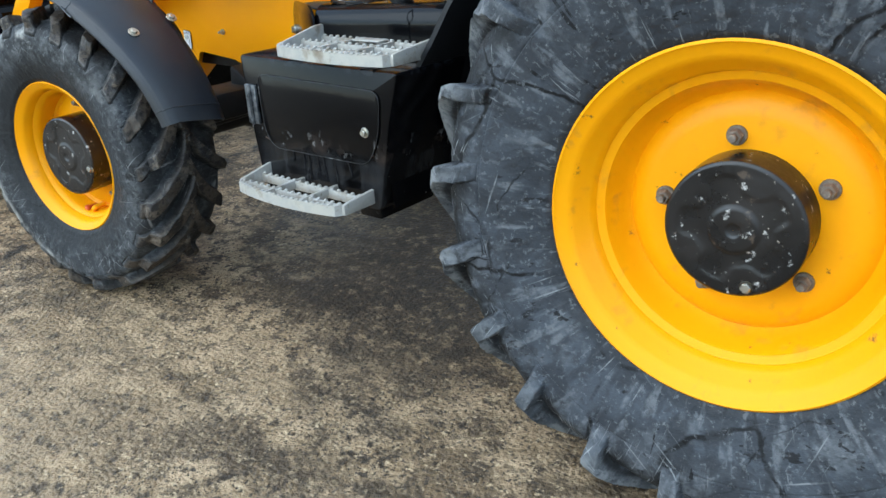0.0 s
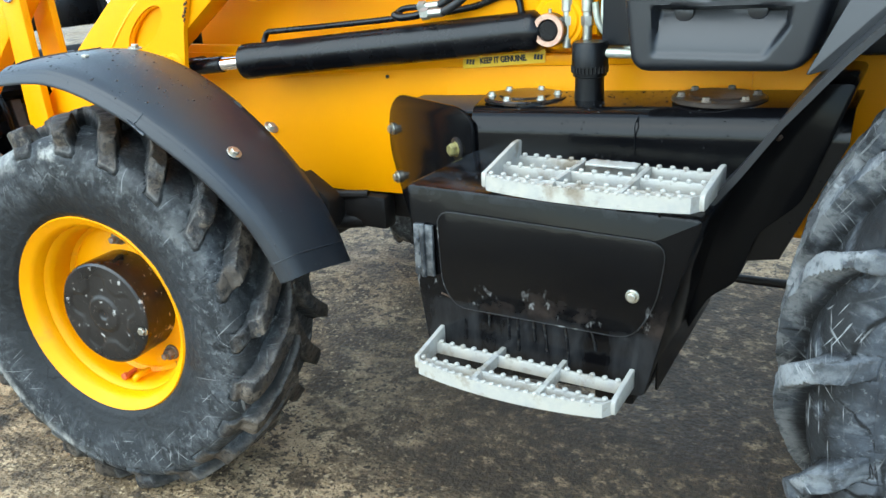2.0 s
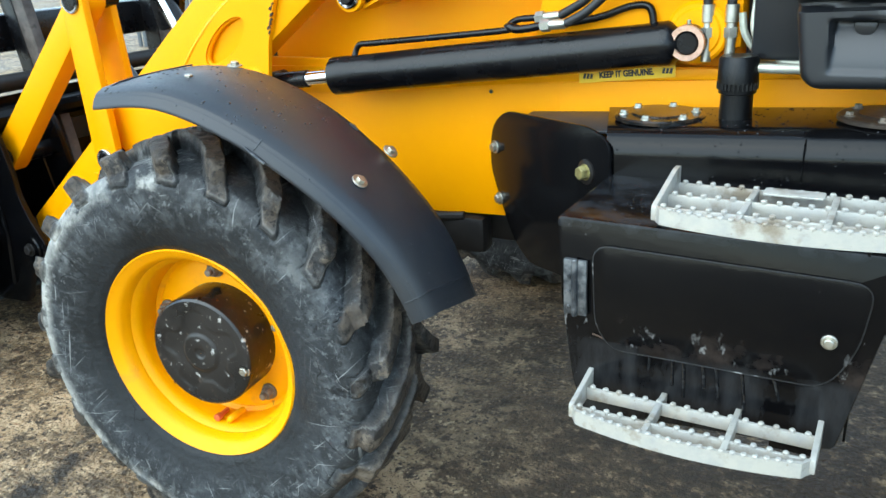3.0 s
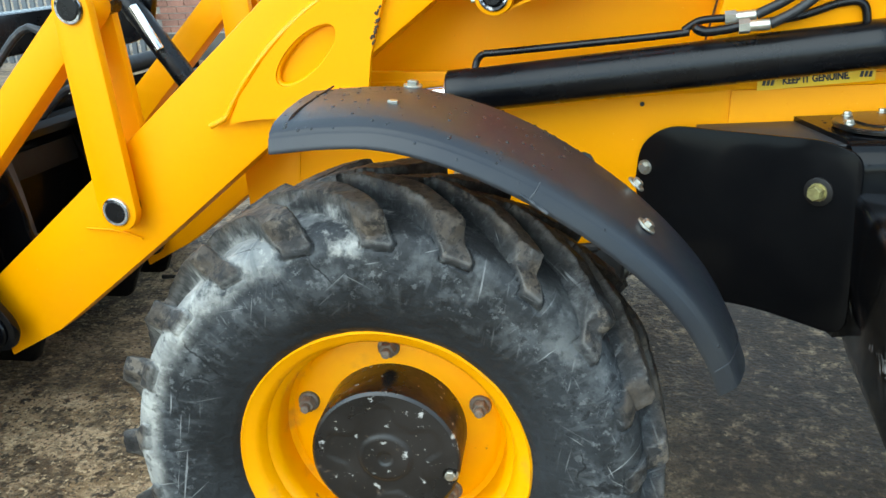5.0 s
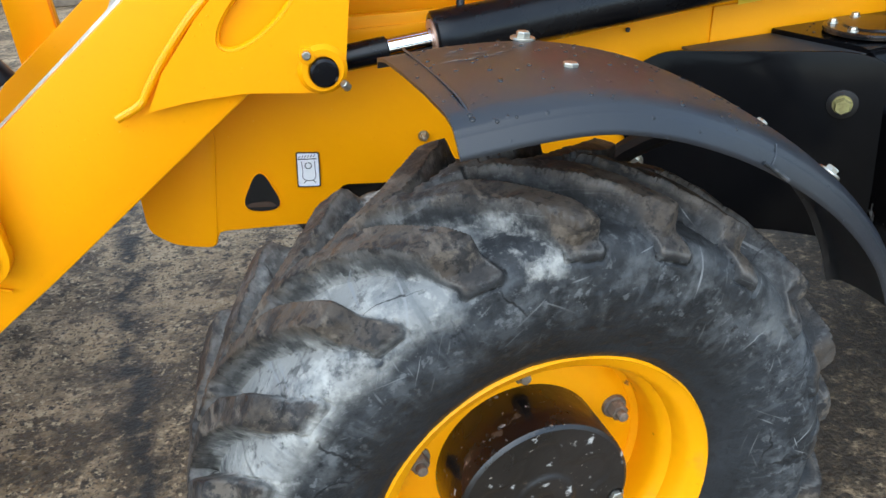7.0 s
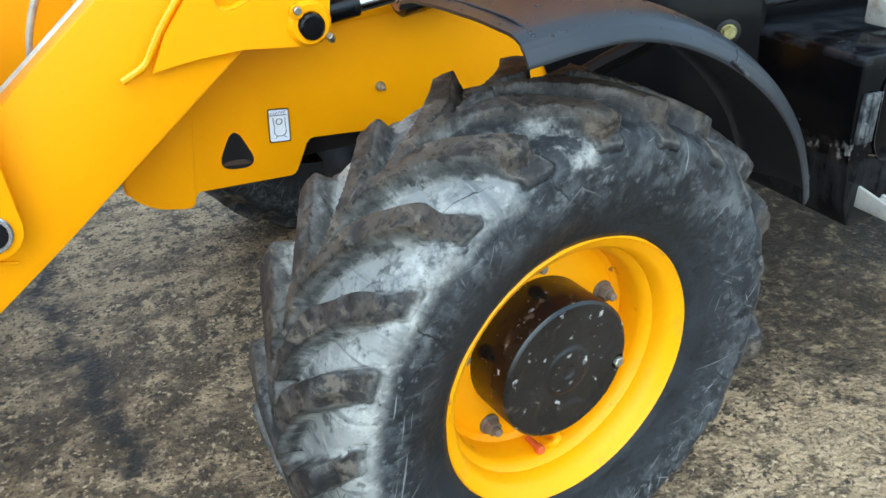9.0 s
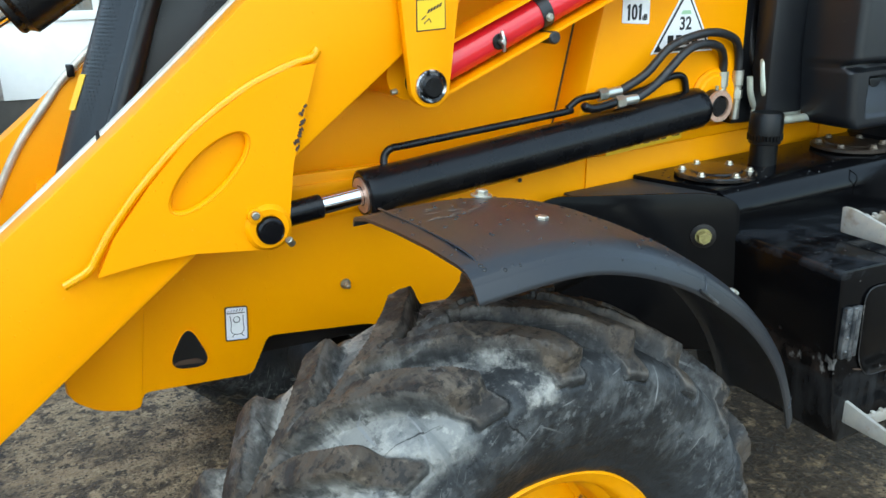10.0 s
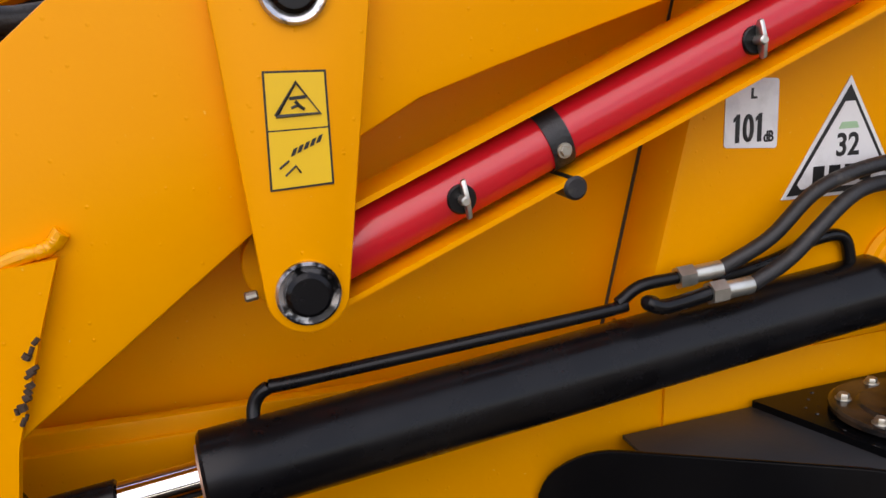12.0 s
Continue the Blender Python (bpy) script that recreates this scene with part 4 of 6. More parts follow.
for k in range(16):
    x, y, w, turn = scratch.uniform(-0.085, 0.005), scratch.uniform(0.12, 0.185), scratch.uniform(0.004, 0.016), scratch.uniform(-0.5, 0.3)
    scuff = bmesh.new()
    edge = []
    for j in range(12):
        f = j * math.pi / 6
        a, b = w * math.cos(f) * (1 + 0.5 * noise.noise(Vector((k, j, 0.3)))), 0.16 * w * math.sin(f) * (1 + 0.8 * noise.noise(Vector((j, k, 1.7))))
        px, py = x + a * math.cos(turn) - b * math.sin(turn), y + a * math.sin(turn) + b * math.cos(turn)
        edge.append(scuff.verts.new((px, py, 1.0668 - 0.10 * max(0.0, -0.035 - px) ** 1.0 * 0.9)))
    scuff.faces.new(edge)
    scuff_mark = part("scuff_mark", scuff, scuff_mat, guard, "pale scuffed streak")
    scuff_mark.modifiers.new("lie", "SHRINKWRAP").target = guard
    scuff_mark.modifiers["lie"].offset = 0.0006
rain_drops(guard, "rain_water", (-0.14, 0.30, -0.05, 0.26, 1.3), 130, 11)
# its bracket and the axle behind it
part("mudguard_bracket", tube([(0.12, 0.36, 0.50), (0.20, 0.36, 0.78), (0.31, 0.20, 0.935)], 0.018, 10), dark_steel, loader)
part("axle_beam", box((0.06, 0.42, 0.50), (0.22, 0.75, 0.60), 0.02), dark_steel, loader)
arm_bar = part("steering_arm", joined(plate(rounded([(0.10, 0.53), (0.22, 0.50), (0.23, 0.60), (0.12, 0.67)], 0.02, 3), depth=(0, 0.06, 0), origin=(0, 0.60, 0), bevel=0.006), tube([(0.05, 0.66, 0.505), (0.17, 0.67, 0.508), (0.272, 0.70, 0.516)], 0.021, 12), tube([(0.13, 0.66, 0.588), (0.30, 0.69, 0.60)], 0.012, 10), box((0.08, 0.68, 0.50), (0.36, 0.74, 0.60), 0.015)), dark_steel, loader, "greasy black axle bracket")
part("axle_label", box((0.188, 0.596, 0.545), (0.216, 0.5995, 0.565), 0.001), decal_white, arm_bar)
part("front_axle", joined(rod((0, 0.2, 0.46), (0, 1.74, 0.46), 0.055, 20), lathe([(-0.2, 0.05), (-0.12, 0.085), (0.12, 0.085), (0.2, 0.05)], 24, (0, CENTRE, 0.46), (0, 1, 0), caps=True), box((-0.1, 0.36, 0.46), (0.09, 0.6, 0.56), 0.02), rod((0.17, 0.3, 0.5), (0.17, 0.9, 0.52), 0.025)), dark_steel, loader, "greasy black front axle")


# ---- chassis and engine cover ----
chassis_outline = rounded([(-0.559, 0.70), (-0.545, 0.63), (-0.520, 0.598), (-0.450, 0.578), (-0.442, 0.611), (-0.232, 0.602), (-0.194, 0.678), (0.02, 0.660), (0.070, 0.642), (0.100, 0.606), (0.122, 0.594), (0.317, 0.605), (1.9, 0.66), (1.9, 1.0), (-0.50, 1.0)], 0.012, 2)
part("rear_frame_plate", plate([(0.555, 0.62), (1.9, 0.67), (1.9, 1.02), (0.565, 0.958)], depth=(0, 0.02, 0), origin=(0, 0.6945, 0), bevel=0.002), yellow, loader)
frame_part = part("side_frame", plate(chassis_outline, depth=(0, 0.02, 0), origin=(0, 0.70, 0), bevel=0.003), yellow, loader, "yellow painted side plate of the chassis")
part("upper_side_frame", plate([(-0.45, 0.89), (0.0, 0.912), (0.57, 0.959), (1.9, 1.02), (1.9, 1.03), (0.5, 0.985), (-0.45, 0.975)], depth=(0, 0.03, 0), origin=(0, 0.694, 0), bevel=0.002), yellow, loader)
part("far_side_frame", plate(chassis_outline, depth=(0, 0.02, 0), origin=(0, 2 * CENTRE - 0.72, 0), bevel=0), yellow, loader)
part("belly", box((-0.45, 0.75, 0.62), (1.22, 2 * CENTRE - 0.75, 0.9)), dark_steel, loader, "dark engine and gearbox underside")
part("nose_plate", plate(rounded([(-0.570, 0.63), (-0.525, 0.595), (-0.450, 0.578), (-0.415, 0.82), (-0.575, 0.9)], 0.02, 3), depth=(0, 0.004, 0), origin=(0, 0.697, 0), bevel=0.001), yellow, loader)
part("rear_axle", joined(rod((2.10, 0.45, 0.61), (2.10, 1.35, 0.61), 0.11, 24), lathe([(-0.22, 0.11), (-0.12, 0.20), (0.12, 0.20), (0.22, 0.11)], 24, (2.10, CENTRE, 0.61), (0, 1, 0), caps=True)), dark_steel, loader, "greasy black rear axle")
part("rear_belly", box((1.25, 0.75, 0.66), (2.6, 2 * CENTRE - 0.75, 1.0), 0.02), dark_steel, loader, "dark underside of the rear chassis")
part("gearbox", joined(box((0.08, 0.76, 0.50), (0.46, 1.04, 0.64), 0.05), rod((0.40, 0.82, 0.55), (1.0, 0.88, 0.55), 0.055, 20)), dark_steel, loader, "oily dark gearbox casing")
part("prop_shaft", rod((1.15, 1.20, 0.300), (1.75, 1.20, 0.315), 0.013, 14), dark_steel, loader)
part("front_cross_member", box((-0.575, 0.72, 0.62), (-0.48, 1.22, 0.95), 0.01), yellow, loader)
tri = rounded([(-0.347, 0.742), (-0.396, 0.650), (-0.306, 0.642)], 0.040, 8)
part("tie_down_hole", plate(tri, depth=(0, -0.0015, 0), origin=(0, 0.6965, 0), bevel=0), dark_steel, frame_part, "dark triangular opening")
part("hole_dirt", plate(rounded([(-0.385, 0.658), (-0.372, 0.666), (-0.336, 0.665), (-0.322, 0.652)], 0.006, 2), depth=(0, -0.0006, 0), origin=(0, 0.6949, 0), bevel=0), bare_rust, frame_part)
part("hole_lip", tube([(x, 0.697, z) for x, z in tri + tri[:1]], 0.0018, 6, 0), yellow, frame_part)
# lifting point decal
dec = part("lifting_decal", plate(rounded([(-0.2793, 0.6860), (-0.2345, 0.6823), (-0.2308, 0.7533), (-0.2747, 0.7580)], 0.004, 2), depth=(0, -0.001, 0), origin=(0, 0.696, 0), bevel=0), decal_black, frame_part, "lifting point sticker")
part("decal_field", plate(rounded([(-0.2770, 0.6888), (-0.2368, 0.6851), (-0.2331, 0.7510), (-0.2723, 0.7557)], 0.003, 2), depth=(0, -0.001, 0), origin=(0, 0.6948, 0), bevel=0), decal_white, dec)
sym = [tube([(-0.2709 + 0.0056 * k, 0.6936, 0.7449), (-0.2672 + 0.0056 * k, 0.6936, 0.7505)], 0.0008, 4, 0) for k in range(6)]
sym += [tube([(-0.2719, 0.6936, 0.7440), (-0.2373, 0.6936, 0.7412)], 0.0011, 4, 0), tube([(-0.2541 + 0.0062 * math.sin(k), 0.6936, 0.7290 + 0.0062 * math.cos(k)) for k in [j * 0.5 for j in range(13)]], 0.0010, 4, 0)]
sym += [tube([(-0.2663, 0.6936, 0.7384), (-0.2653, 0.6936, 0.7206), (-0.2672, 0.6936, 0.7066), (-0.2607, 0.6936, 0.6991), (-0.2485, 0.6936, 0.6982), (-0.2420, 0.6936, 0.7056), (-0.2420, 0.6936, 0.7197), (-0.2410, 0.6936, 0.7365)], 0.0009, 4, 4), tube([(-0.2663, 0.6936, 0.6935), (-0.2607, 0.6936, 0.6991)], 0.0009, 4, 0), tube([(-0.2429, 0.6936, 0.6925), (-0.2485, 0.6936, 0.6982)], 0.0009, 4, 0)]
part("decal_symbol", joined(*sym), decal_black, dec)
part("frame_bolt", joined(hexagon((-0.026, 0.698, 0.761), 0.008, 0.012), rod((-0.026, 0.70, 0.761), (-0.026, 0.675, 0.761), 0.0045, 10)), zinc, frame_part)
part("rivet_hole", rod((0.386, 0.694, 0.93), (0.386, 0.690, 0.93), 0.005, 12), decal_black, frame_part)
# slogan strip
strip = part("slogan_strip", plate([(0.614, 0.958), (0.833, 0.979), (0.833, 1.010), (0.614, 0.987)], depth=(0, -0.001, 0), origin=(0, 0.692, 0), bevel=0), decal_yellow, loader, "yellow sticker strip with black lettering")
lettering("KEEP IT GENUINE.", 0.0195, (0.724, 0.6905, 0.9832), strip, decal_black, turn=(90, -5.3, 0), stretch=0.80, bold=0.0009)
for x, z in ((0.634, 0.975), (0.815, 0.992)):
    part("logo_mark", joined(*[plate([(x - 0.011 + 0.008 * k, z - 0.006), (x - 0.005 + 0.008 * k, z - 0.006), (x - 0.003 + 0.008 * k, z + 0.006), (x - 0.009 + 0.008 * k, z + 0.006)], depth=(0, -0.0006, 0), origin=(0, 0.6908, 0), bevel=0) for k in range(3)]), decal_black, strip)

# the side plates run slightly inwards towards the rear
for ob in [frame_part, strip] + list(frame_part.children_recursive) + list(strip.children_recursive) + [o for o in loader.children if o.name.split(".")[0] in ("rear_frame_plate", "upper_side_frame", "nose_plate")]:
    if ob.name.startswith("lettering"):
        ob.location.y += 0.008 * (ob.location.x + 0.1)
        ob.rotation_euler.z = 0.008
        continue
    for v in ob.data.vertices:
        v.co.y += 0.008 * (v.co.x + 0.1)
# engine cover: the front panel, the raised rear panel and the bonnet
part("bonnet_side", plate([(-0.33, 0.90), (0.60, 0.90), (0.66, 1.30), (0.73, 1.62), (0.08, 1.57), (0.02, 1.40), (-0.08, 1.27), (-0.23, 1.16), (-0.33, 1.10)], depth=(0, 0.06, 0), origin=(0, 0.757, 0), bevel=0.004), yellow, loader, "yellow engine side panel")
part("rear_side_panel", plate([(0.506, 1.035), (0.975, 1.045), (0.975, 1.70), (0.659, 1.70), (0.558, 1.26)], depth=(0, 0.13, 0), origin=(0, 0.661, 0), bevel=0.016), yellow, loader, "yellow raised cowl panel ahead of the cab")
part("cowl_skirt", plate([(0.487, 0.95), (0.975, 0.97), (0.975, 1.06), (0.508, 1.04)], depth=(0, 0.03, 0), origin=(0, 0.735, 0), bevel=0.004), yellow, loader)
part("panel_gap", plate([(0.483, 0.95), (0.488, 0.95), (0.559, 1.26), (0.660, 1.69), (0.655, 1.69), (0.554, 1.26)], depth=(0, 0.003, 0), origin=(0, 0.7545, 0), bevel=0), bare_rust, loader, "dark gap between the engine panels")
part("engine_block", box((-0.15, 0.80, 0.92), (1.0, 2 * CENTRE - 0.80, 1.5), 0.02), dark_steel, loader)
part("bonnet", plate([(-0.388, 1.388), (-0.378, 1.425), (-0.30, 1.470), (0.0, 1.56), (0.9, 1.72), (0.9, 1.68), (0.0, 1.495), (-0.215, 1.434), (-0.33, 1.398)], depth=(0, 0.40, 0), origin=(0, 0.77, 0), bevel=0.012), yellow, loader, "yellow bonnet lid with rounded front edge")


def nose(z, t):
    """A point of the curved front housing: height z, t from 0 at the near pillar to 1 at the far one."""
    w = 2 * (CENTRE - 0.81)
    return Vector((-0.303 - (1.385 - z) * 0.395 - 0.080 * math.sin(math.pi * (0.06 + 0.88 * t)) ** 0.8, 0.81 + w * t, z))


def grille():
    """Slanted rounded front housing with a round pillar at each side."""
    bm = bmesh.new()
    rows = [[bm.verts.new(nose(0.88 + 0.515 * k / 12, j / 16)) for j in range(17)] for k in range(13)]
    for one, two in zip(rows, rows[1:]):
        for a, b, c, d in zip(one, one[1:], two[1:], two):
            bm.faces.new((a, b, c, d))
    bmesh.ops.recalc_face_normals(bm, faces=bm.faces)
    body = plate([(-0.50, 0.90), (-0.02, 0.90), (0.10, 1.535), (-0.22, 1.445), (-0.31, 1.405)], depth=(0, 2 * (CENTRE - 0.83), 0), origin=(0, 0.83, 0), bevel=0.01)
    return joined(bm, body, *[tube([(-0.490, y, 0.90), (-0.388, y, 1.17), (-0.300, y, 1.405)], 0.021, 16) for y in (0.805, 2 * CENTRE - 0.805)])


g = part("radiator_grille", grille(), cab_plastic, loader, "black perforated radiator grille housing", 40)


def mesh_dots(place, nu, nv, r):
    """Small hexagonal perforations on a surface place(i, j)."""
    bm = bmesh.new()
    for i in range(nu):
        for j in range(nv):
            c, du, dv = place(i + 0.5 * (j % 2), j), place(i + 1 + 0.5 * (j % 2), j), place(i + 0.5 * (j % 2), j + 1)
            u, v = (du - c).normalized() * r, (dv - c).normalized() * r
            bm.faces.new([bm.verts.new(c + u * math.sin(k * math.pi / 3) + v * math.cos(k * math.pi / 3)) for k in range(6)])
    return bm


part("bonnet_seal", tube([(-0.345, 0.795, 1.392), (-0.22, 0.795, 1.428), (0.0, 0.795, 1.488)], 0.007, 8, 3), hose_rubber, g)
part("mesh_panel", mesh_dots(lambda i, j: Vector((-0.33 + 0.0080 * i + 0.0030 * j, 0.8285, 1.06 + 0.0072 * j)), 24, 48, 0.0026), decal_black, g)
part("mesh_front", mesh_dots(lambda i, j: nose(0.93 + 0.0070 * j, 0.14 + 0.042 * i) + Vector((-0.0006, -0.0006, 0)), 18, 62, 0.0022), decal_black, g)
part("grille_decal", plate([(-0.012, -0.035), (0.006, -0.035), (0.012, 0.035), (-0.006, 0.035)], u=(0.55, -0.83, 0), v=(0.36, 0, 0.93), depth=(-0.001, -0.001, 0), origin=nose(1.165, 0.40) + Vector((-0.002, -0.002, 0)), bevel=0), decal_yellow, g)

# noise level and scheme stickers on the cowl
st = part("noise_decal", plate(rounded([(0.6120, 1.2554), (0.6850, 1.2506), (0.6841, 1.3338), (0.6129, 1.3378)], 0.004, 2), depth=(0, -0.001, 0), origin=(0, 0.6600, 0), bevel=0), decal_white, loader, "white noise level sticker")
for k, x in enumerate((0.6265, 0.6395, 0.6565)):
    if k == 1:
        digit = tube([(x + 0.0045 + 0.0050 * math.cos(f), 0.6588, 1.2770 + 0.0145 * math.sin(f)) for f in [j * math.pi / 8 for j in range(17)]], 0.0026, 6, 0)
    else:
        digit = plate([(x, 1.2600), (x + 0.0058, 1.2600), (x + 0.0058, 1.2940), (x + 0.0018, 1.2940), (x - 0.0028, 1.2885), (x - 0.0028, 1.2845), (x, 1.2868)], depth=(0, -0.0006, 0), origin=(0, 0.6588, 0), bevel=0)
    part("digit", digit, decal_black, st)
lettering("dB", 0.018, (0.6722, 0.6585, 1.2650), st, decal_black, stretch=0.7, bold=0.0006)
lettering("L", 0.017, (0.6498, 0.6585, 1.3170), st, decal_black, bold=0.0006)
tr = part("scheme_decal", plate([(0.6941, 1.1850), (0.8701, 1.1850), (0.7850, 1.3320)], depth=(0, -0.001, 0), origin=(0, 0.6600, 0), bevel=0), decal_white, loader, "white and black triangular scheme sticker")
part("sticker_border", plate([(0.7019, 1.1891), (0.8622, 1.1891), (0.7850, 1.3214)], depth=(0, -0.0006, 0), origin=(0, 0.6588, 0), bevel=0), decal_black, tr)
part("sticker_field", plate([(0.7205, 1.1964), (0.8437, 1.1964), (0.8486, 1.2029), (0.7918, 1.3011), (0.7782, 1.3011), (0.7156, 1.2029)], depth=(0, -0.0006, 0), origin=(0, 0.6580, 0), bevel=0), decal_white, tr)
part("sticker_band", plate([(0.7703, 1.2678), (0.7997, 1.2678), (0.7958, 1.2760), (0.7742, 1.2760)], depth=(0, -0.0006, 0), origin=(0, 0.6572, 0), bevel=0), decal_green, tr)
lettering("32", 0.039, (0.7850, 0.6574, 1.2467), tr, decal_black, stretch=0.9, bold=0.0009)
for k, (x, z, w, h) in enumerate(((0.7830, 1.2126, 0.092, 0.022),)):
    part("sticker_bar", joined(*[plate([(x - w / 2 + w * j / 4, z - h / 2), (x - w / 2 + w * (j + 0.7) / 4, z - h / 2), (x - w / 2 + w * (j + 0.7) / 4, z + h / 2), (x - w / 2 + w * j / 4, z + h / 2)], depth=(0, -0.0006, 0), origin=(0, 0.6572, 0), bevel=0) for j in range(4)]), decal_black, tr)


# ---- loader arms ----
def lean(bm):
    """The arms run slightly inwards behind the front linkage."""
    for v in bm.verts:
        v.co.y += 0.06 * max(0.0, v.co.x + 0.55)
    return bm


ARM_TOP = [(-1.268, 0.36), (-1.284, 0.466), (-1.07, 0.632), (-0.894, 0.770), (-0.705, 0.922), (-0.543, 1.052), (-0.424, 1.150), (-0.296, 1.257), (-0.212, 1.331), (-0.074, 1.449), (0.12, 1.62), (0.40, 1.74), (1.05, 1.90)]
ARM_LOW = [(1.05, 1.63), (0.80, 1.53), (0.476, 1.419), (0.40, 1.396), (0.30, 1.365), (0.224, 1.340), (0.166, 1.309), (0.056, 1.225), (-0.164, 1.059), (-0.339, 0.922), (-0.70, 0.640), (-1.017, 0.402), (-1.076, 0.360), (-1.248, 0.270)]


def mirrored(bm):
    for v in bm.verts:
        v.co.y = 2 * CENTRE - v.co.y
    bmesh.ops.reverse_faces(bm, faces=bm.faces)
    return bm


SLOT = ((-0.301, 1.063), 0.089, 0.036, math.atan2(0.116, 0.135))  # centre, half length, half width and slant of the slot weld


def pierced(outline, hole, y, thick):
    """A plate facing -y with one opening through it."""
    bm = bmesh.new()
    for loop in (outline, hole):
        vs = [bm.verts.new((a, y, b)) for a, b in loop]
        for p, q in zip(vs, vs[1:] + vs[:1]):
            bm.edges.new((p, q))
    bmesh.ops.triangle_fill(bm, use_beauty=True, use_dissolve=False, edges=bm.edges[:], normal=(0, -1, 0))
    grown = bmesh.ops.extrude_face_region(bm, geom=bm.faces[:])
    for v in grown["geom"]:
        if isinstance(v, bmesh.types.BMVert):
            v.co.y += thick
    bmesh.ops.recalc_face_normals(bm, faces=bm.faces)
    return bm


def loader_arm(y, near):
    arm = part("loader_arm", lean(plate(ARM_TOP + ARM_LOW, depth=(0, 0.075, 0), origin=(0, y, 0), bevel=0.004)), yellow, loader, "yellow welded steel loader arm")
    face = y - 0.014 if near else y + 0.11
    gus = [(-0.492, 0.919), (-0.450, 0.925), (-0.410, 0.929), (-0.337, 0.931), (-0.25, 0.921), (-0.200, 0.915), (-0.177, 0.930), (-0.173, 0.968), (-0.159, 1.062), (-0.130, 1.155), (-0.106, 1.226), (-0.155, 1.222), (-0.231, 1.190), (-0.321, 1.131), (-0.397, 1.055), (-0.461, 0.978)]
    c, a1, a2, tilt = SLOT
    hole = [(c[0] + a1 * math.cos(f) * math.cos(tilt) - a2 * math.sin(f) * math.sin(tilt), c[1] + a1 * math.cos(f) * math.sin(tilt) + a2 * math.sin(f) * math.cos(tilt)) for f in [2 * math.pi * k / 32 for k in range(32)]]
    part("gusset_plate", lean(pierced(gus, hole, face, 0.014)), yellow, arm)
    if near:
        bead = [(-0.542, 0.912), (-0.504, 0.931), (-0.485, 0.957), (-0.456, 0.998), (-0.400, 1.062), (-0.321, 1.133), (-0.231, 1.192), (-0.148, 1.226), (-0.113, 1.235), (-0.100, 1.248)]
        part("weld_bead", lean(tube([(x, face + 0.008, z) for x, z in bead], 0.0072, 10, 14, 0.07)), yellow_gloss, arm)
        c, a1, a2, tilt = SLOT
        ring = []
        for k in range(33):
            f = 2 * math.pi * k / 32
            p, q = a1 * math.cos(f), a2 * math.sin(f)
            ring.append((c[0] + p * math.cos(tilt) - q * math.sin(tilt), face + 0.0012, c[1] + p * math.sin(tilt) + q * math.cos(tilt)))
        part("slot_weld", lean(tube([(x, face + 0.0125, z) for x, yy, z in ring], 0.0065, 8, 0, 0.05)), yellow, arm)
        spot = random.Random(17)
        slag = []
        for t in [0.0, 0.06, 0.15, 0.19, 0.33, 0.38, 0.46, 0.60, 0.64, 0.69, 0.83, 0.88, 1.0]:
            x, z = -0.153 + 0.019 * t + spot.uniform(-0.005, 0.004), 1.083 + 0.072 * t
            slag.append(tube([(x, face - 0.001, z), (x + spot.uniform(-0.004, 0.005), face - 0.001, z + spot.uniform(0.002, 0.007))], spot.uniform(0.0014, 0.0042), 7, 0))
        part("weld_spatter", lean(joined(*slag)), bare_rust, arm, "rusty bare weld spots")
        boss = lean(joined(lathe([(0, 0.041), (-0.016, 0.041), (-0.024, 0.034), (-0.024, 0.024)], 36, (-0.213, y, 0.957), (0, 1, 0)), rod((-0.236, y - 0.026, 0.982), (-0.236, y, 0.982), 0.013, 20)))
        part("pin_boss", boss, yellow, arm)
        part("pivot_pin", lean(rod((-0.211, y - 0.032, 0.953), (-0.211, y + 0.1, 0.953), 0.0235, 32, 0.004)), cylinder_black, arm, "black capped pivot pin")
        part("grease_nipple", lean(rod((-0.237, y - 0.038, 0.986), (-0.237, y - 0.02, 0.986), 0.007, 12)), zinc, arm)
        part("grease_nipple", lean(rod((-0.183, y - 0.028, 0.934), (-0.174, y - 0.02, 0.922), 0.007, 10)), zinc, arm)
        part("lower_pivot_seam", lean(tube([(-0.925, y - 0.001, 0.652), (-0.842, y - 0.001, 0.650), (-0.774, y - 0.001, 0.632)], 0.003, 6, 3)), yellow, arm)
    line = [(-1.1, y + 0.084, 0.605), (-0.75, y + 0.084, 0.882), (-0.457, y + 0.084, 1.120), (-0.212, y + 0.084, 1.329), (-0.074, y + 0.084, 1.447), (0.15, y + 0.084, 1.645)]
    part("arm_pipe", lean(tube(line, 0.0075, 12, 4)), dull_pipe, arm, "dull plated hydraulic pipe along the arm edge")
    for x, z in ((-0.457, 1.123), (-0.18, 1.362)):
        part("pipe_clip", lean(tube([(x, y + 0.074, z - 0.004), (x, y + 0.084, z + 0.008), (x, y + 0.094, z - 0.004)], 0.0035, 8, 3)), cylinder_black, arm)
    return arm


loader_arm(0.520, True)
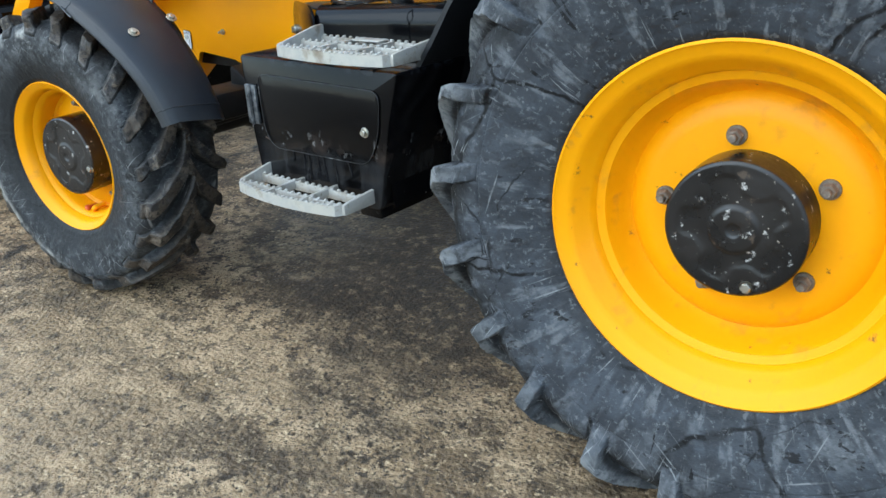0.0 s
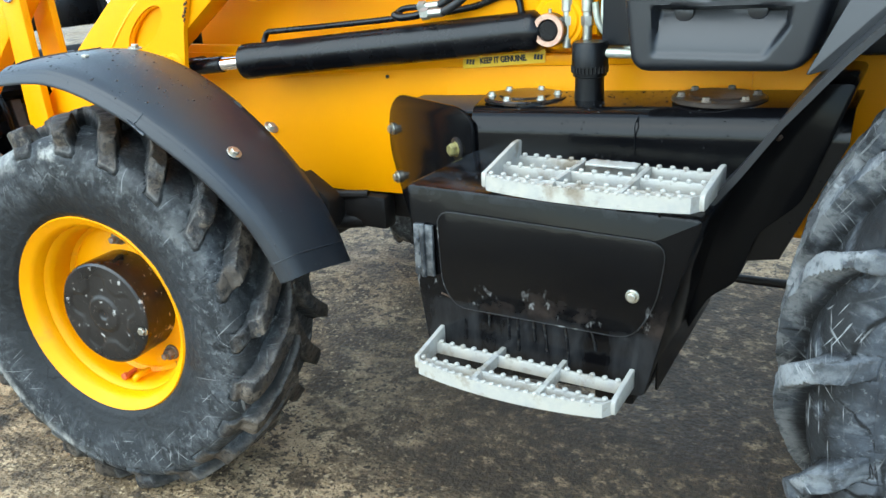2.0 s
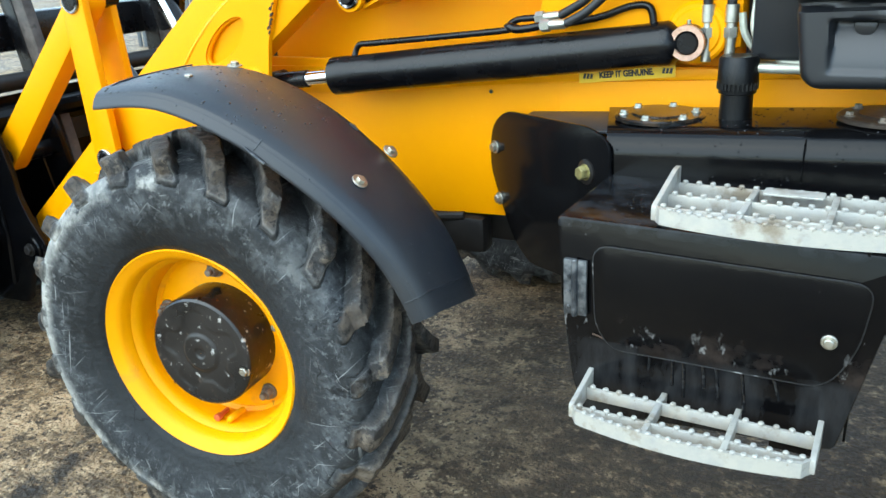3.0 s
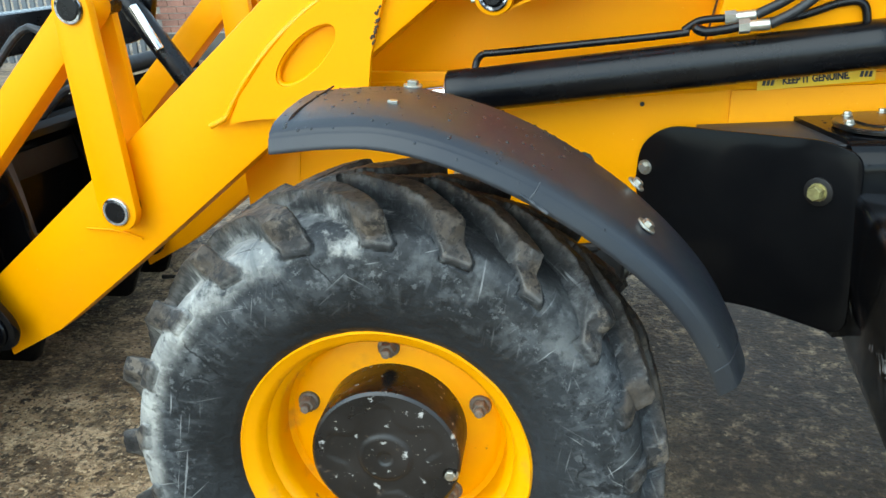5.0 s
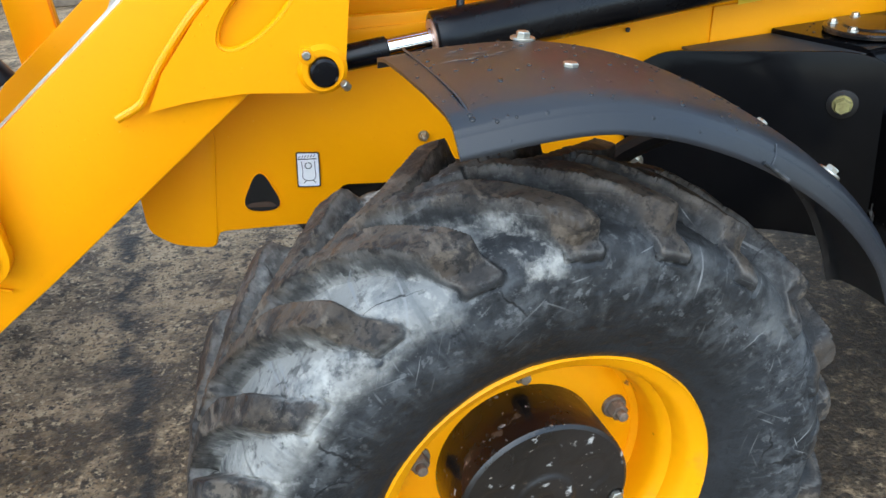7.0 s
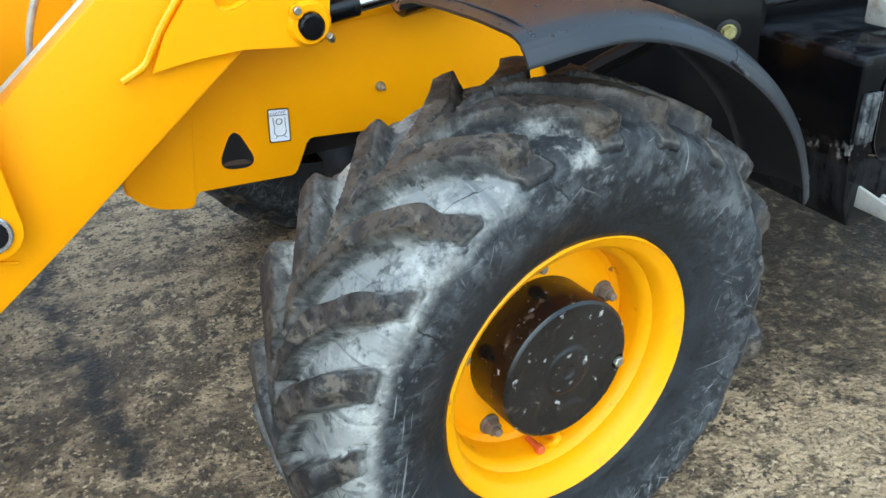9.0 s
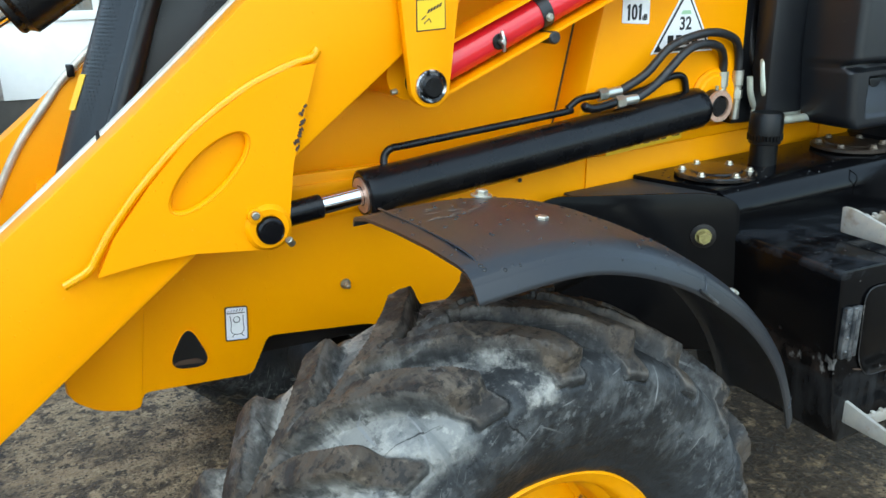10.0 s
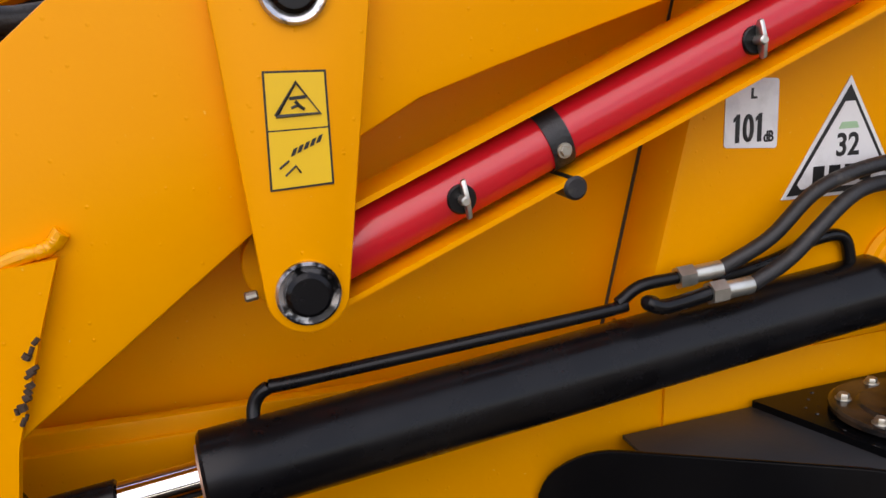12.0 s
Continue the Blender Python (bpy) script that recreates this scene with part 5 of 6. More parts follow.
# the arm on the other side, seen from within, with its raised back
far_top = [(x, z + (0.055 if x > -0.9 else 0.0)) for x, z in ARM_TOP if x > -1.2]
far = part("loader_arm", mirrored(lean(plate([(-1.268, 0.36), (-1.284, 0.466)] + far_top + ARM_LOW, depth=(0, 0.11, 0), origin=(0, 0.520, 0), bevel=0.004))), yellow, loader, "yellow welded steel loader arm")
py = 2 * CENTRE - 0.638
part("arm_pipe", tube([(-0.72, py, 0.62), (-0.70, py, 0.76), (-0.668, py, 0.89), (-0.603, py, 1.015), (-0.535, py, 1.103), (-0.467, py, 1.182), (-0.30, py - 0.02, 1.33), (-0.1, py - 0.04, 1.50)], 0.009, 12), dull_pipe, far, "dull plated hydraulic pipe")
part("pipe_clip", box((-0.478, py - 0.013, 1.165), (-0.462, py + 0.012, 1.192), 0.003), cylinder_black, far)


def bar(p, q, w0, w1, y, thick, round_end=True):
    """A flat link bar between two pin centres (x, z) with rounded ends."""
    a, b = Vector(p), Vector(q)
    d = (b - a).normalized()
    n = Vector((-d.y, d.x))
    pts = []
    for c, w, s in ((a, w0, -1), (b, w1, 1)):
        for k in range(9):
            f = math.pi * k / 8 - math.pi / 2
            e = c + w * (s * d * math.cos(f) + n * math.sin(f) * s)
            pts.append((e.x, e.y))
    return plate(pts, depth=(0, thick, 0), origin=(0, y, 0), bevel=0.003)


def linkage(y, dx):
    """The levelling link on the arm: two uprights and a push link, with capped pins."""
    link = part("tilt_link", joined(bar((-0.795, 0.716), (-0.814, 1.175), 0.050, 0.046, y, 0.025), bar((-0.815, 0.77), (-0.842, 1.175), 0.05, 0.045, y + 0.115, 0.025)), yellow, loader, "yellow tilt linkage upright with capped pins")
    part("push_link", joined(bar((-0.814, 1.175), (-1.35, 0.670), 0.042, 0.048, y + 0.028, 0.06)), yellow, link)
    for x, z in ((-0.795, 0.716), (-0.814, 1.175)):
        part("pin_collar", lathe([(0, 0.034), (-0.006, 0.034), (-0.008, 0.032), (-0.008, 0.02)], 32, (x, y, z), (0, 1, 0)), worn_washer, link)
        part("pin_cap", rod((x, y - 0.010, z), (x, y + 0.15, z), 0.0285, 28, 0.004), cylinder_black, link)
    link.location.x, link.location.z = dx, -0.6 * dx
    return link


linkage(0.472, 0.0)
linkage(1.225, -0.018)


def tilt_ram(y, back=0.0, up=0.0):
    p, q, r = Vector((-0.81, y, 1.182)), Vector((-0.550 - back, y, 1.333 + up)), Vector((0.2, y, 1.818 + up))
    ram = part("tilt_cylinder", joined(rod(q, r, 0.052, 36, 0.008), rod(q - (r - q).normalized() * 0.012, q + (r - q).normalized() * 0.02, 0.043, 30, 0.004)), cylinder_black, loader, "black hydraulic tilt cylinder with chrome rod")
    part("piston_rod", rod(p, q, 0.019, 24), chrome, ram, "polished chrome piston rod")
    part("rod_eye", rod((p.x, y - 0.04, p.z), (p.x, y + 0.04, p.z), 0.034, 28, 0.006), cylinder_black, ram)
    part("feed_pipe", tube([(-0.55, y, 1.40), (-0.57, y, 1.425), (-0.50, y, 1.46), (0.15, y, 1.83)], 0.010, 10), cylinder_black, ram)


tilt_ram(0.56)
tilt_ram(1.295, 0.05, 0.035)

# the lever with its warning sticker
LEVER_Y = 0.530
lever_out = []
for cx, cz, w, f0, f1 in ((0.101, 1.173, 0.039, math.pi, 2 * math.pi), (0.107, 1.445, 0.070, 0, math.pi)):
    lever_out += [(cx + w * math.cos(f0 + (f1 - f0) * k / 12), cz + w * math.sin(f0 + (f1 - f0) * k / 12)) for k in range(13)]
lever = part("lever", plate(lever_out, depth=(0, 0.020, 0), origin=(0, LEVER_Y, 0), bevel=0.003), yellow, loader, "yellow steel lever with two pins and a warning sticker")
for cx, cz in ((0.101, 1.173), (0.109, 1.439)):
    part("pin_washer", lathe([(0, 0.0300), (-0.005, 0.0300), (-0.008, 0.0275), (-0.006, 0.0225), (-0.004, 0.0)], 40, (cx, LEVER_Y, cz), (0, 1, 0)), worn_washer, lever, "chromed pin with scuffed paint")
    part("pin_cap", rod((cx, LEVER_Y - 0.014, cz), (cx, LEVER_Y + 0.1, cz), 0.0210, 32, 0.004), cylinder_black, lever)
part("lever_grease_nipple", rod((0.057, 0.582, 1.162), (0.044, 0.582, 1.160), 0.005, 10), zinc, lever)
part("pivot_block", joined(rod((0.090, 0.60, 1.186), (0.090, 0.76, 1.186), 0.046, 28)), yellow, lever)
wd = part("warning_decal", plate([(0.0755, 1.2686), (0.1320, 1.2714), (0.1320, 1.3715), (0.0775, 1.3725)], depth=(0, -0.0008, 0), origin=(0, LEVER_Y - 0.0005, 0), bevel=0), decal_black, lever, "yellow crush warning sticker with black pictograms")
part("decal_field", plate([(0.0775, 1.2705), (0.1301, 1.2733), (0.1301, 1.3215), (0.0784, 1.3205)], depth=(0, -0.0006, 0), origin=(0, LEVER_Y - 0.0014, 0), bevel=0), decal_yellow, wd)
part("decal_field", plate([(0.0784, 1.3219), (0.1301, 1.3229), (0.1301, 1.3696), (0.0794, 1.3706)], depth=(0, -0.0006, 0), origin=(0, LEVER_Y - 0.0014, 0), bevel=0), decal_yellow, wd)
fy = LEVER_Y - 0.0026
pic = [tube([(0.0861, fy, 1.3338), (0.1052, fy, 1.3621), (0.1243, fy, 1.3347), (0.0861, fy, 1.3338)], 0.0018, 5, 0)]
pic += [plate([(0.0985, 1.3470), (0.1129, 1.3479), (0.1129, 1.3508), (0.0985, 1.3498)], depth=(0, -0.0005, 0), origin=(0, fy + 0.0004, 0), bevel=0), tube([(0.1033, fy, 1.3460), (0.1071, fy, 1.3413), (0.1109, fy, 1.3385)], 0.0016, 5, 0), tube([(0.0995, fy, 1.3404), (0.1052, fy, 1.3422)], 0.0012, 5, 0)]
pic += [plate([(0.0956 + 0.0057 * k, 1.2983 + 0.0025 * k), (0.0995 + 0.0057 * k, 1.2998 + 0.0025 * k), (0.1023 + 0.0057 * k, 1.3064 + 0.0025 * k), (0.0985 + 0.0057 * k, 1.3049 + 0.0025 * k)], depth=(0, -0.0005, 0), origin=(0, fy + 0.0004, 0), bevel=0) for k in range(5)]
pic += [tube([(0.0899, fy, 1.2818), (0.0995, fy, 1.2903), (0.1033, fy, 1.2837)], 0.0010, 5, 0), tube([(0.0851, fy, 1.2884), (0.0937, fy, 1.2950)], 0.0010, 5, 0)]
part("pictogram", joined(*pic), decal_black, wd)


# the red safety strut in its yellow channel
def along(p, q, t):
    return Vector(p).lerp(Vector(q), t)


S0, S1 = Vector((0.10, 0.592, 1.177)), Vector((1.05, 0.592, 1.586))
sd = (S1 - S0).normalized()
sn = Vector((-sd.z, 0, sd.x)).normalized()
sb = sd.cross(sn)
chan = bmesh.new()
section = [(-0.043, -0.036), (-0.037, -0.036), (-0.037, 0.030), (0.037, 0.030), (0.037, -0.036), (0.043, -0.036), (0.043, 0.036), (-0.043, 0.036)]
ends = [[chan.verts.new(e + a * sn + Vector((0, b, 0))) for a, b in section] for e in (S0, S1)]
for k in range(8):
    chan.faces.new((ends[0][k], ends[0][(k + 1) % 8], ends[1][(k + 1) % 8], ends[1][k]))
chan.faces.new(ends[0][::-1])
chan.faces.new(ends[1])
bmesh.ops.recalc_face_normals(chan, faces=chan.faces)
channel = part("strut_channel", chan, yellow, loader, "yellow channel bar that holds the safety strut")
strut = part("safety_strut", rod(S0 + 0.02 * sd, S0 + 0.68 * sd, 0.031, 40, 0.004), red, loader, "glossy red loader safety strut")
for t in (0.171, 0.520):
    c = S0 + t * sd + Vector((0, -0.031, 0)) - 0.004 * sn
    part("wing_nut_washer", rod(c + Vector((0, 0.006, 0)), c + Vector((0, -0.003, 0)), 0.015, 24), cylinder_black, strut)
    wing = plate(rounded([(-0.020, -0.003), (-0.006, -0.006), (0.006, -0.006), (0.020, -0.003), (0.020, 0.004), (0.006, 0.007), (-0.006, 0.007), (-0.020, 0.004)], 0.003, 2), u=(sn + 0.25 * sd).normalized(), v=(0, -1, 0), depth=sd * 0.005, origin=c + Vector((0, -0.008, 0)), bevel=0.001)
    part("wing_nut", joined(wing, rod(c, c + Vector((0, -0.018, 0)), 0.005, 12)), pipe_steel, strut)
c = S0 + 0.286 * sd
part("strap", lathe([(-0.012, 0.0318), (0.012, 0.0318), (0.012, 0.0332), (-0.012, 0.0332)], 40, c, sd, closed=True), hose_rubber, strut, "black rubber strap")
part("strap_stud", hexagon(c + Vector((0, -0.0325, 0)) - 0.010 * sn, 0.006, 0.006, (0, -1, 0)), zinc, strut)
tail = c - 0.049 * sn - 0.006 * sd
part("strap_end", rod(tail + Vector((0, -0.040, 0)), tail + Vector((0, 0.02, 0)), 0.0125, 20, 0.003), hose_rubber, strut, "rounded rubber end of the strap")

# ---- lift cylinder with its pipework ----
C0, C1 = Vector((-0.211, 0.590, 0.950)), Vector((0.872, 0.655, 1.061))
cd = (C1 - C0).normalized()
b0, b1 = C0 + 0.198 * cd, C1 - 0.020 * cd
length = (b1 - b0).length
ram = part("lift_cylinder", lathe([(0, 0.036), (0.0, 0.043), (0.004, 0.0475), (0.05, 0.0475), (0.053, 0.0460), (length - 0.05, 0.0460), (length - 0.045, 0.047), (length - 0.022, 0.047), (length - 0.015, 0.044), (length, 0.030), (length, 0.0)], 48, b0, cd), cylinder_black, loader, "glossy black hydraulic lift cylinder")
part("rod_sleeve", rod(C0, C0 + 0.115 * cd, 0.0225, 28), cylinder_black, ram)
part("piston_rod", rod(C0 + 0.115 * cd, b0 + 0.01 * cd, 0.0185, 28), chrome, ram, "bright chrome piston rod")
part("rod_seal", lathe([(-0.003, 0.020), (-0.003, 0.034), (0.002, 0.034)], 32, b0, cd), copper, ram)
eye = joined(lathe([(-0.03, 0.030), (-0.03, 0.037), (0.10, 0.037)], 40, C1, (0, 1, 0)))
part("cylinder_eye", eye, cylinder_black, ram)
part("eye_bush", lathe([(-0.030, 0.0245), (-0.036, 0.025), (-0.036, 0.0355), (-0.029, 0.037)], 40, C1, (0, 1, 0)), copper, ram, "worn brass-coloured bush")
part("eye_pin", rod(C1 + Vector((0, -0.034, 0)), C1 + Vector((0, 0.12, 0)), 0.024, 32, 0.004), cylinder_black, ram)
part("eye_nipple", rod(C1 + Vector((0, -0.02, 0.034)), C1 + Vector((0, -0.02, 0.046)), 0.004, 10), zinc, ram)
part("eye_boss", lathe([(0.05, 0.064), (-0.006, 0.064), (-0.012, 0.058), (-0.012, 0.050), (-0.016, 0.046), (-0.016, 0.0)], 44, C1 + Vector((0.012, 0.008, 0.018)), (0, 1, 0)), yellow, ram)
part("ram_pipe", tube([(0.040, 0.612, 1.0), (0.042, 0.625, 1.030), (0.058, 0.625, 1.048), (0.10, 0.625, 1.052), (0.44, 0.628, 1.082), (0.462, 0.630, 1.090), (0.49, 0.630, 1.107), (0.54, 0.630, 1.112)], 0.0075, 12), cylinder_black, ram)
part("ram_pipe", tube([(0.50, 0.618, 1.088), (0.484, 0.600, 1.096), (0.500, 0.597, 1.090), (0.535, 0.600, 1.093), (0.565, 0.600, 1.099)], 0.009, 12), cylinder_black, ram)
part("ram_pipe", tube([(0.60, 0.648, 1.098), (0.68, 0.650, 1.112), (0.745, 0.652, 1.133), (0.785, 0.652, 1.130), (0.797, 0.650, 1.085)], 0.008, 12), cylinder_black, ram)
for p, q in (((0.537, 0.630, 1.111), (0.594, 0.628, 1.117)), ((0.561, 0.600, 1.098), (0.617, 0.600, 1.102))):
    part("hose_fitting", joined(rod(p, q, 0.0105, 16), lathe([(0, 0.014), (0.02, 0.014)], 6, p, Vector(q) - Vector(p), caps=True)), pipe_steel, ram, "plated hose fitting")
part("hose", tube([(0.594, 0.628, 1.117), (0.655, 0.622, 1.150), (0.722, 0.622, 1.205), (0.825, 0.625, 1.228), (0.910, 0.638, 1.212), (0.945, 0.652, 1.175), (0.952, 0.655, 1.12)], 0.0095, 14), hose_rubber, ram, "black rubber hydraulic hose")
part("hose", tube([(0.617, 0.600, 1.102), (0.668, 0.600, 1.130), (0.745, 0.604, 1.192), (0.800, 0.612, 1.205), (0.862, 0.630, 1.195), (0.898, 0.650, 1.165), (0.905, 0.655, 1.12)], 0.0095, 14), hose_rubber, ram, "black rubber hydraulic hose")
for x in (0.905, 0.952):
    part("hose_fitting", joined(rod((x, 0.655, 1.135), (x, 0.655, 1.02), 0.0105, 16), lathe([(0, 0.0135), (0.034, 0.0135), (0.036, 0.0115)], 20, (x, 0.655, 1.135), (0, 0, -1), caps=True), lathe([(0, 0.0145), (0.02, 0.0145)], 6, (x, 0.655, 1.09), (0, 0, -1), caps=True)), pipe_steel, ram)
part("hard_pipe", tube([(1.012, 0.66, 1.60), (1.012, 0.64, 1.20), (1.003, 0.63, 1.15), (1.003, 0.62, 1.088), (1.022, 0.62, 1.062), (1.050, 0.62, 1.034), (1.09, 0.62, 1.026), (1.3, 0.62, 1.026)], 0.0075, 10, 4), green_pipe, ram)
part("hard_pipe", tube([(0.975, 0.64, 1.12), (0.982, 0.64, 1.08), (1.005, 0.645, 1.045), (1.03, 0.645, 1.028), (1.3, 0.645, 1.03)], 0.0075, 10, 4), green_pipe, ram)
part("hard_pipe", tube([(0.985, 0.585, 1.022), (1.06, 0.585, 1.020), (1.3, 0.60, 1.020)], 0.0095, 12, 2), green_pipe, ram)
part("hard_pipe", tube([(0.985, 0.72, 1.62), (0.985, 0.72, 1.30), (0.99, 0.72, 1.10), (1.02, 0.70, 1.04), (1.1, 0.70, 1.03)], 0.007, 10, 4), green_pipe, ram)
part("loose_hose", tube([(1.015, 0.70, 1.60), (1.02, 0.70, 1.25), (1.04, 0.68, 1.12), (1.10, 0.70, 1.06), (1.2, 0.75, 1.05)], 0.011, 12), hose_rubber, ram)
part("loose_hose", tube([(-0.245, 0.66, 1.62), (-0.235, 0.67, 1.47), (-0.19, 0.68, 1.436), (-0.13, 0.69, 1.430), (-0.075, 0.70, 1.455), (-0.03, 0.70, 1.56)], 0.014, 14), hose_rubber, ram, "printed black rubber hose loop")


# ---- tank, tool box and steps ----
TANK = [(0.765, 0.445), (1.53, 0.445), (1.53, 0.69), (0.690, 0.69)]


def tank():
    bm = plate(TANK, u=(1, 0, 0), v=(0, 1, 0), depth=(0, 0, 0.38), origin=(0, 0, 0.545), bevel=0)
    edges = [e for e in bm.edges if all(abs(v.co.y - 0.445) < 1e-4 for v in e.verts) and all(v.co.z > 0.9 for v in e.verts)]
    bmesh.ops.bevel(bm, geom=edges, offset=0.055, segments=8, affect="EDGES", profile=0.5)
    for v in bm.verts:
        if v.co.x > 1.4 and v.co.z < 0.7:
            v.co.x, v.co.z = 1.42, 0.645
        elif v.co.x > 1.4:
            v.co.x = 1.515
        v.co.z += 0.048 * (v.co.x - 0.70) - 0.017
    return joined(bm, tube([(1.133, 0.445, 0.80), (1.133, 0.445, 0.873), (1.133, 0.461, 0.913), (1.133, 0.69, 0.929)], 0.0014, 6, 4))


filler_black = material("filler_plastic", (0.003, 0.0031, 0.0036), 0.34, vary=[(30, (0.005, 0.005, 0.0055), 0.55, 0.1)], grain=0.15, grain_size=300, spec=0.25)
cover_paint = material("wet_cover_paint", (0.006, 0.006, 0.006), 0.2, vary=[(14, (0.05, 0.03, 0.018), 0.52, 0.08), (60, (0.10, 0.07, 0.045), 0.66, 0.05)], grain=0.2, grain_size=60)
cover_rust = material("muddy_cover_paint", (0.008, 0.007, 0.007), 0.32, vary=[(12, (0.032, 0.023, 0.017), 0.50, 0.10), (50, (0.07, 0.055, 0.042), 0.64, 0.06)], grain=0.3, grain_size=50)
tk = part("hydraulic_tank", tank(), black_paint, loader, "glossy black hydraulic tank, wet on top", 40)
for cx, cy in ((0.835, 0.578), (1.262, 0.572)):
    z = 0.909 + 0.048 * (cx - 0.70)
    cov = part("access_cover", lathe([(0, 0.092), (0.006, 0.092), (0.009, 0.088), (0.009, 0.060), (0.012, 0.056), (0.012, 0.0)], 48, (cx, cy, z), (0, 0, 1)), cover_paint if cx < 1 else cover_rust, tk, "round black bolted access cover" if cx < 1 else "dull muddy round access cover")
    for k in range(6):
        f = 2 * math.pi * k / 6 + 0.4
        part("cover_bolt", hexagon((cx + 0.074 * math.cos(f), cy + 0.074 * math.sin(f), z + 0.008), 0.0075, 0.009, (0, 0, 1)), zinc if cx < 1 else dirty_nut, cov)
fill = part("filler_neck", lathe([(0, 0.032), (0.05, 0.031), (0.052, 0.036), (0.07, 0.037), (0.072, 0.039), (0.118, 0.038), (0.124, 0.034), (0.125, 0.0)], 40, (0.985, 0.585, 0.920), (0, 0, 1)), filler_black, tk, "black plastic filler with ribbed cap")
part("cap_rib", joined(*[box((0.985 + 0.0375 * math.cos(f) - 0.002, 0.585 + 0.0375 * math.sin(f) - 0.002, 0.980), (0.985 + 0.0375 * math.cos(f) + 0.002, 0.585 + 0.0375 * math.sin(f) + 0.002, 0.995), 0) for f in [k * math.pi / 14 for k in range(28)]]), filler_black, fill)

rain_drops(tk, "rain_water", (0.72, 1.30, 0.47, 0.68, 1.2), 130, 12)
# slanted end plate between the frame and the tank
pd = Vector((0.355, -0.24, 0)).normalized()
pn = Vector((pd.y, -pd.x, 0))
ep = rounded([(-0.012, 0.74), (0.0, 0.845), (0.065, 0.893), (0.40, 0.910), (0.47, 0.892), (0.478, 0.54), (0.30, 0.545), (0.165, 0.530), (0.09, 0.575), (0.03, 0.67)], 0.045, 5)
plate_part = part("end_plate", plate(ep, u=pd, v=(0, 0, 1), depth=-0.008 * pn, origin=(0.385, 0.695, 0), bevel=0.0015), plate_black, loader, "glossy black end plate bolted to the frame")
part("plate_flange", plate([(0.50, 0.640), (0.735, 0.484), (0.80, 0.484), (0.715, 0.692), (0.50, 0.692)], v=(0, 1, 0), depth=(0, 0, 0.006), origin=(0, 0, 0.887), bevel=0.001), flange_grey, plate_part, "satin dark grey folded flange")
for ob in plate_part.children:
    for v in ob.data.vertices:
        v.co.z += 0.05 * (v.co.x - 0.60)
for x, y, z, mt in ((0.397, 0.684, 0.794, zinc), (0.410, 0.675, 0.664, zinc), (0.713, 0.470, 0.814, zinc_green)):
    d = (Vector((x, y, z)) - Vector((0.385, 0.695, z))).dot(pd)
    p = Vector((0.385, 0.695, z)) + d * pd
    big = mt is zinc_green
    if big:
        part("washer", lathe([(0, 0.027), (0.004, 0.027), (0.005, 0.025), (0.005, 0.0)], 32, p, pn if pn.y < 0 else -pn), dark_steel, plate_part)
    part("plate_bolt", hexagon(p, 0.015 if big else 0.011, 0.022 if big else 0.012, pn if pn.y < 0 else -pn, 1.2 if big else 1.5), mt, plate_part)

tool = part("tool_box", plate(rounded([(0.770, 0.822), (1.338, 0.818), (1.300, 0.69), (1.252, 0.47), (0.822, 0.437), (0.800, 0.50), (0.778, 0.66)], 0.012, 3), depth=(0, 0.40, 0), origin=(0, 0.163, 0), bevel=0.018), box_paint, loader, "scuffed black steel tool box under the cab steps")
DOOR = rounded([(0.838, 0.778), (1.282, 0.772), (1.268, 0.66), (1.228, 0.585), (0.875, 0.582), (0.845, 0.625)], 0.035, 5)
door = part("box_door", plate(DOOR, depth=(0, -0.006, 0), origin=(0, 0.1632, 0), bevel=0.002), box_paint, tool, "scuffed black locker door")
# a lighter bead paints the door rim's highlight, broken by pale paint chips
part("door_edge", tube([(x, 0.1578, z) for x, z in DOOR + DOOR[:1]], 0.0011, 6, 0), edge_highlight, door, "painted highlight with pale chips along the door edge")
for k, (x, h) in enumerate(((0.945, 0.030), (0.985, 0.052), (1.004, 0.070), (1.036, 0.044), (1.058, 0.060), (1.100, 0.075), (1.150, 0.038))):
    part("drip_run", tube([(x, 0.1625, 0.583), (x + 0.001 * k, 0.1622, 0.583 - 0.4 * h), (x + 0.002 * k - 0.001, 0.1624, 0.583 - h)], 0.0030, 8, 4), water, tool, "wet drip below the locker door")
part("door_fold", tube([(0.84, 0.1605, 0.605), (0.90, 0.1605, 0.598), (1.20, 0.1605, 0.607), (1.245, 0.1605, 0.612)], 0.002, 6, 3), bare_rust, tool)
part("door_lock", joined(rod((1.226, 0.158, 0.668), (1.226, 0.146, 0.668), 0.008, 20), rod((1.226, 0.16, 0.668), (1.226, 0.153, 0.668), 0.0125, 20)), zinc, tool)
hinge = [box((0.787, 0.152, 0.640), (0.806, 0.163, 0.746), 0.002), box((0.810, 0.152, 0.640), (0.830, 0.160, 0.746), 0.002), rod((0.808, 0.152, 0.638), (0.808, 0.152, 0.748), 0.006, 12)]
hinge += [rod((0.797, 0.153, 0.655 + 0.03 * k), (0.797, 0.149, 0.655 + 0.03 * k), 0.004, 10) for k in range(3)]
part("door_hinge", joined(*hinge), hinge_worn, tool, "worn grey steel hinge")
part("box_side_sheet", plate([(0.163, 0.822), (0.60, 0.822), (0.62, 0.48), (0.20, 0.47)], u=(0, 1, 0), v=(-0.0, 0, 1), depth=(0.004, 0, 0), origin=(1.262, 0, 0), bevel=0), black_worn, tool)


rain_drops(tool, "rain_water", (0.80, 1.30, 0.17, 0.36, 1.0), 90, 13)


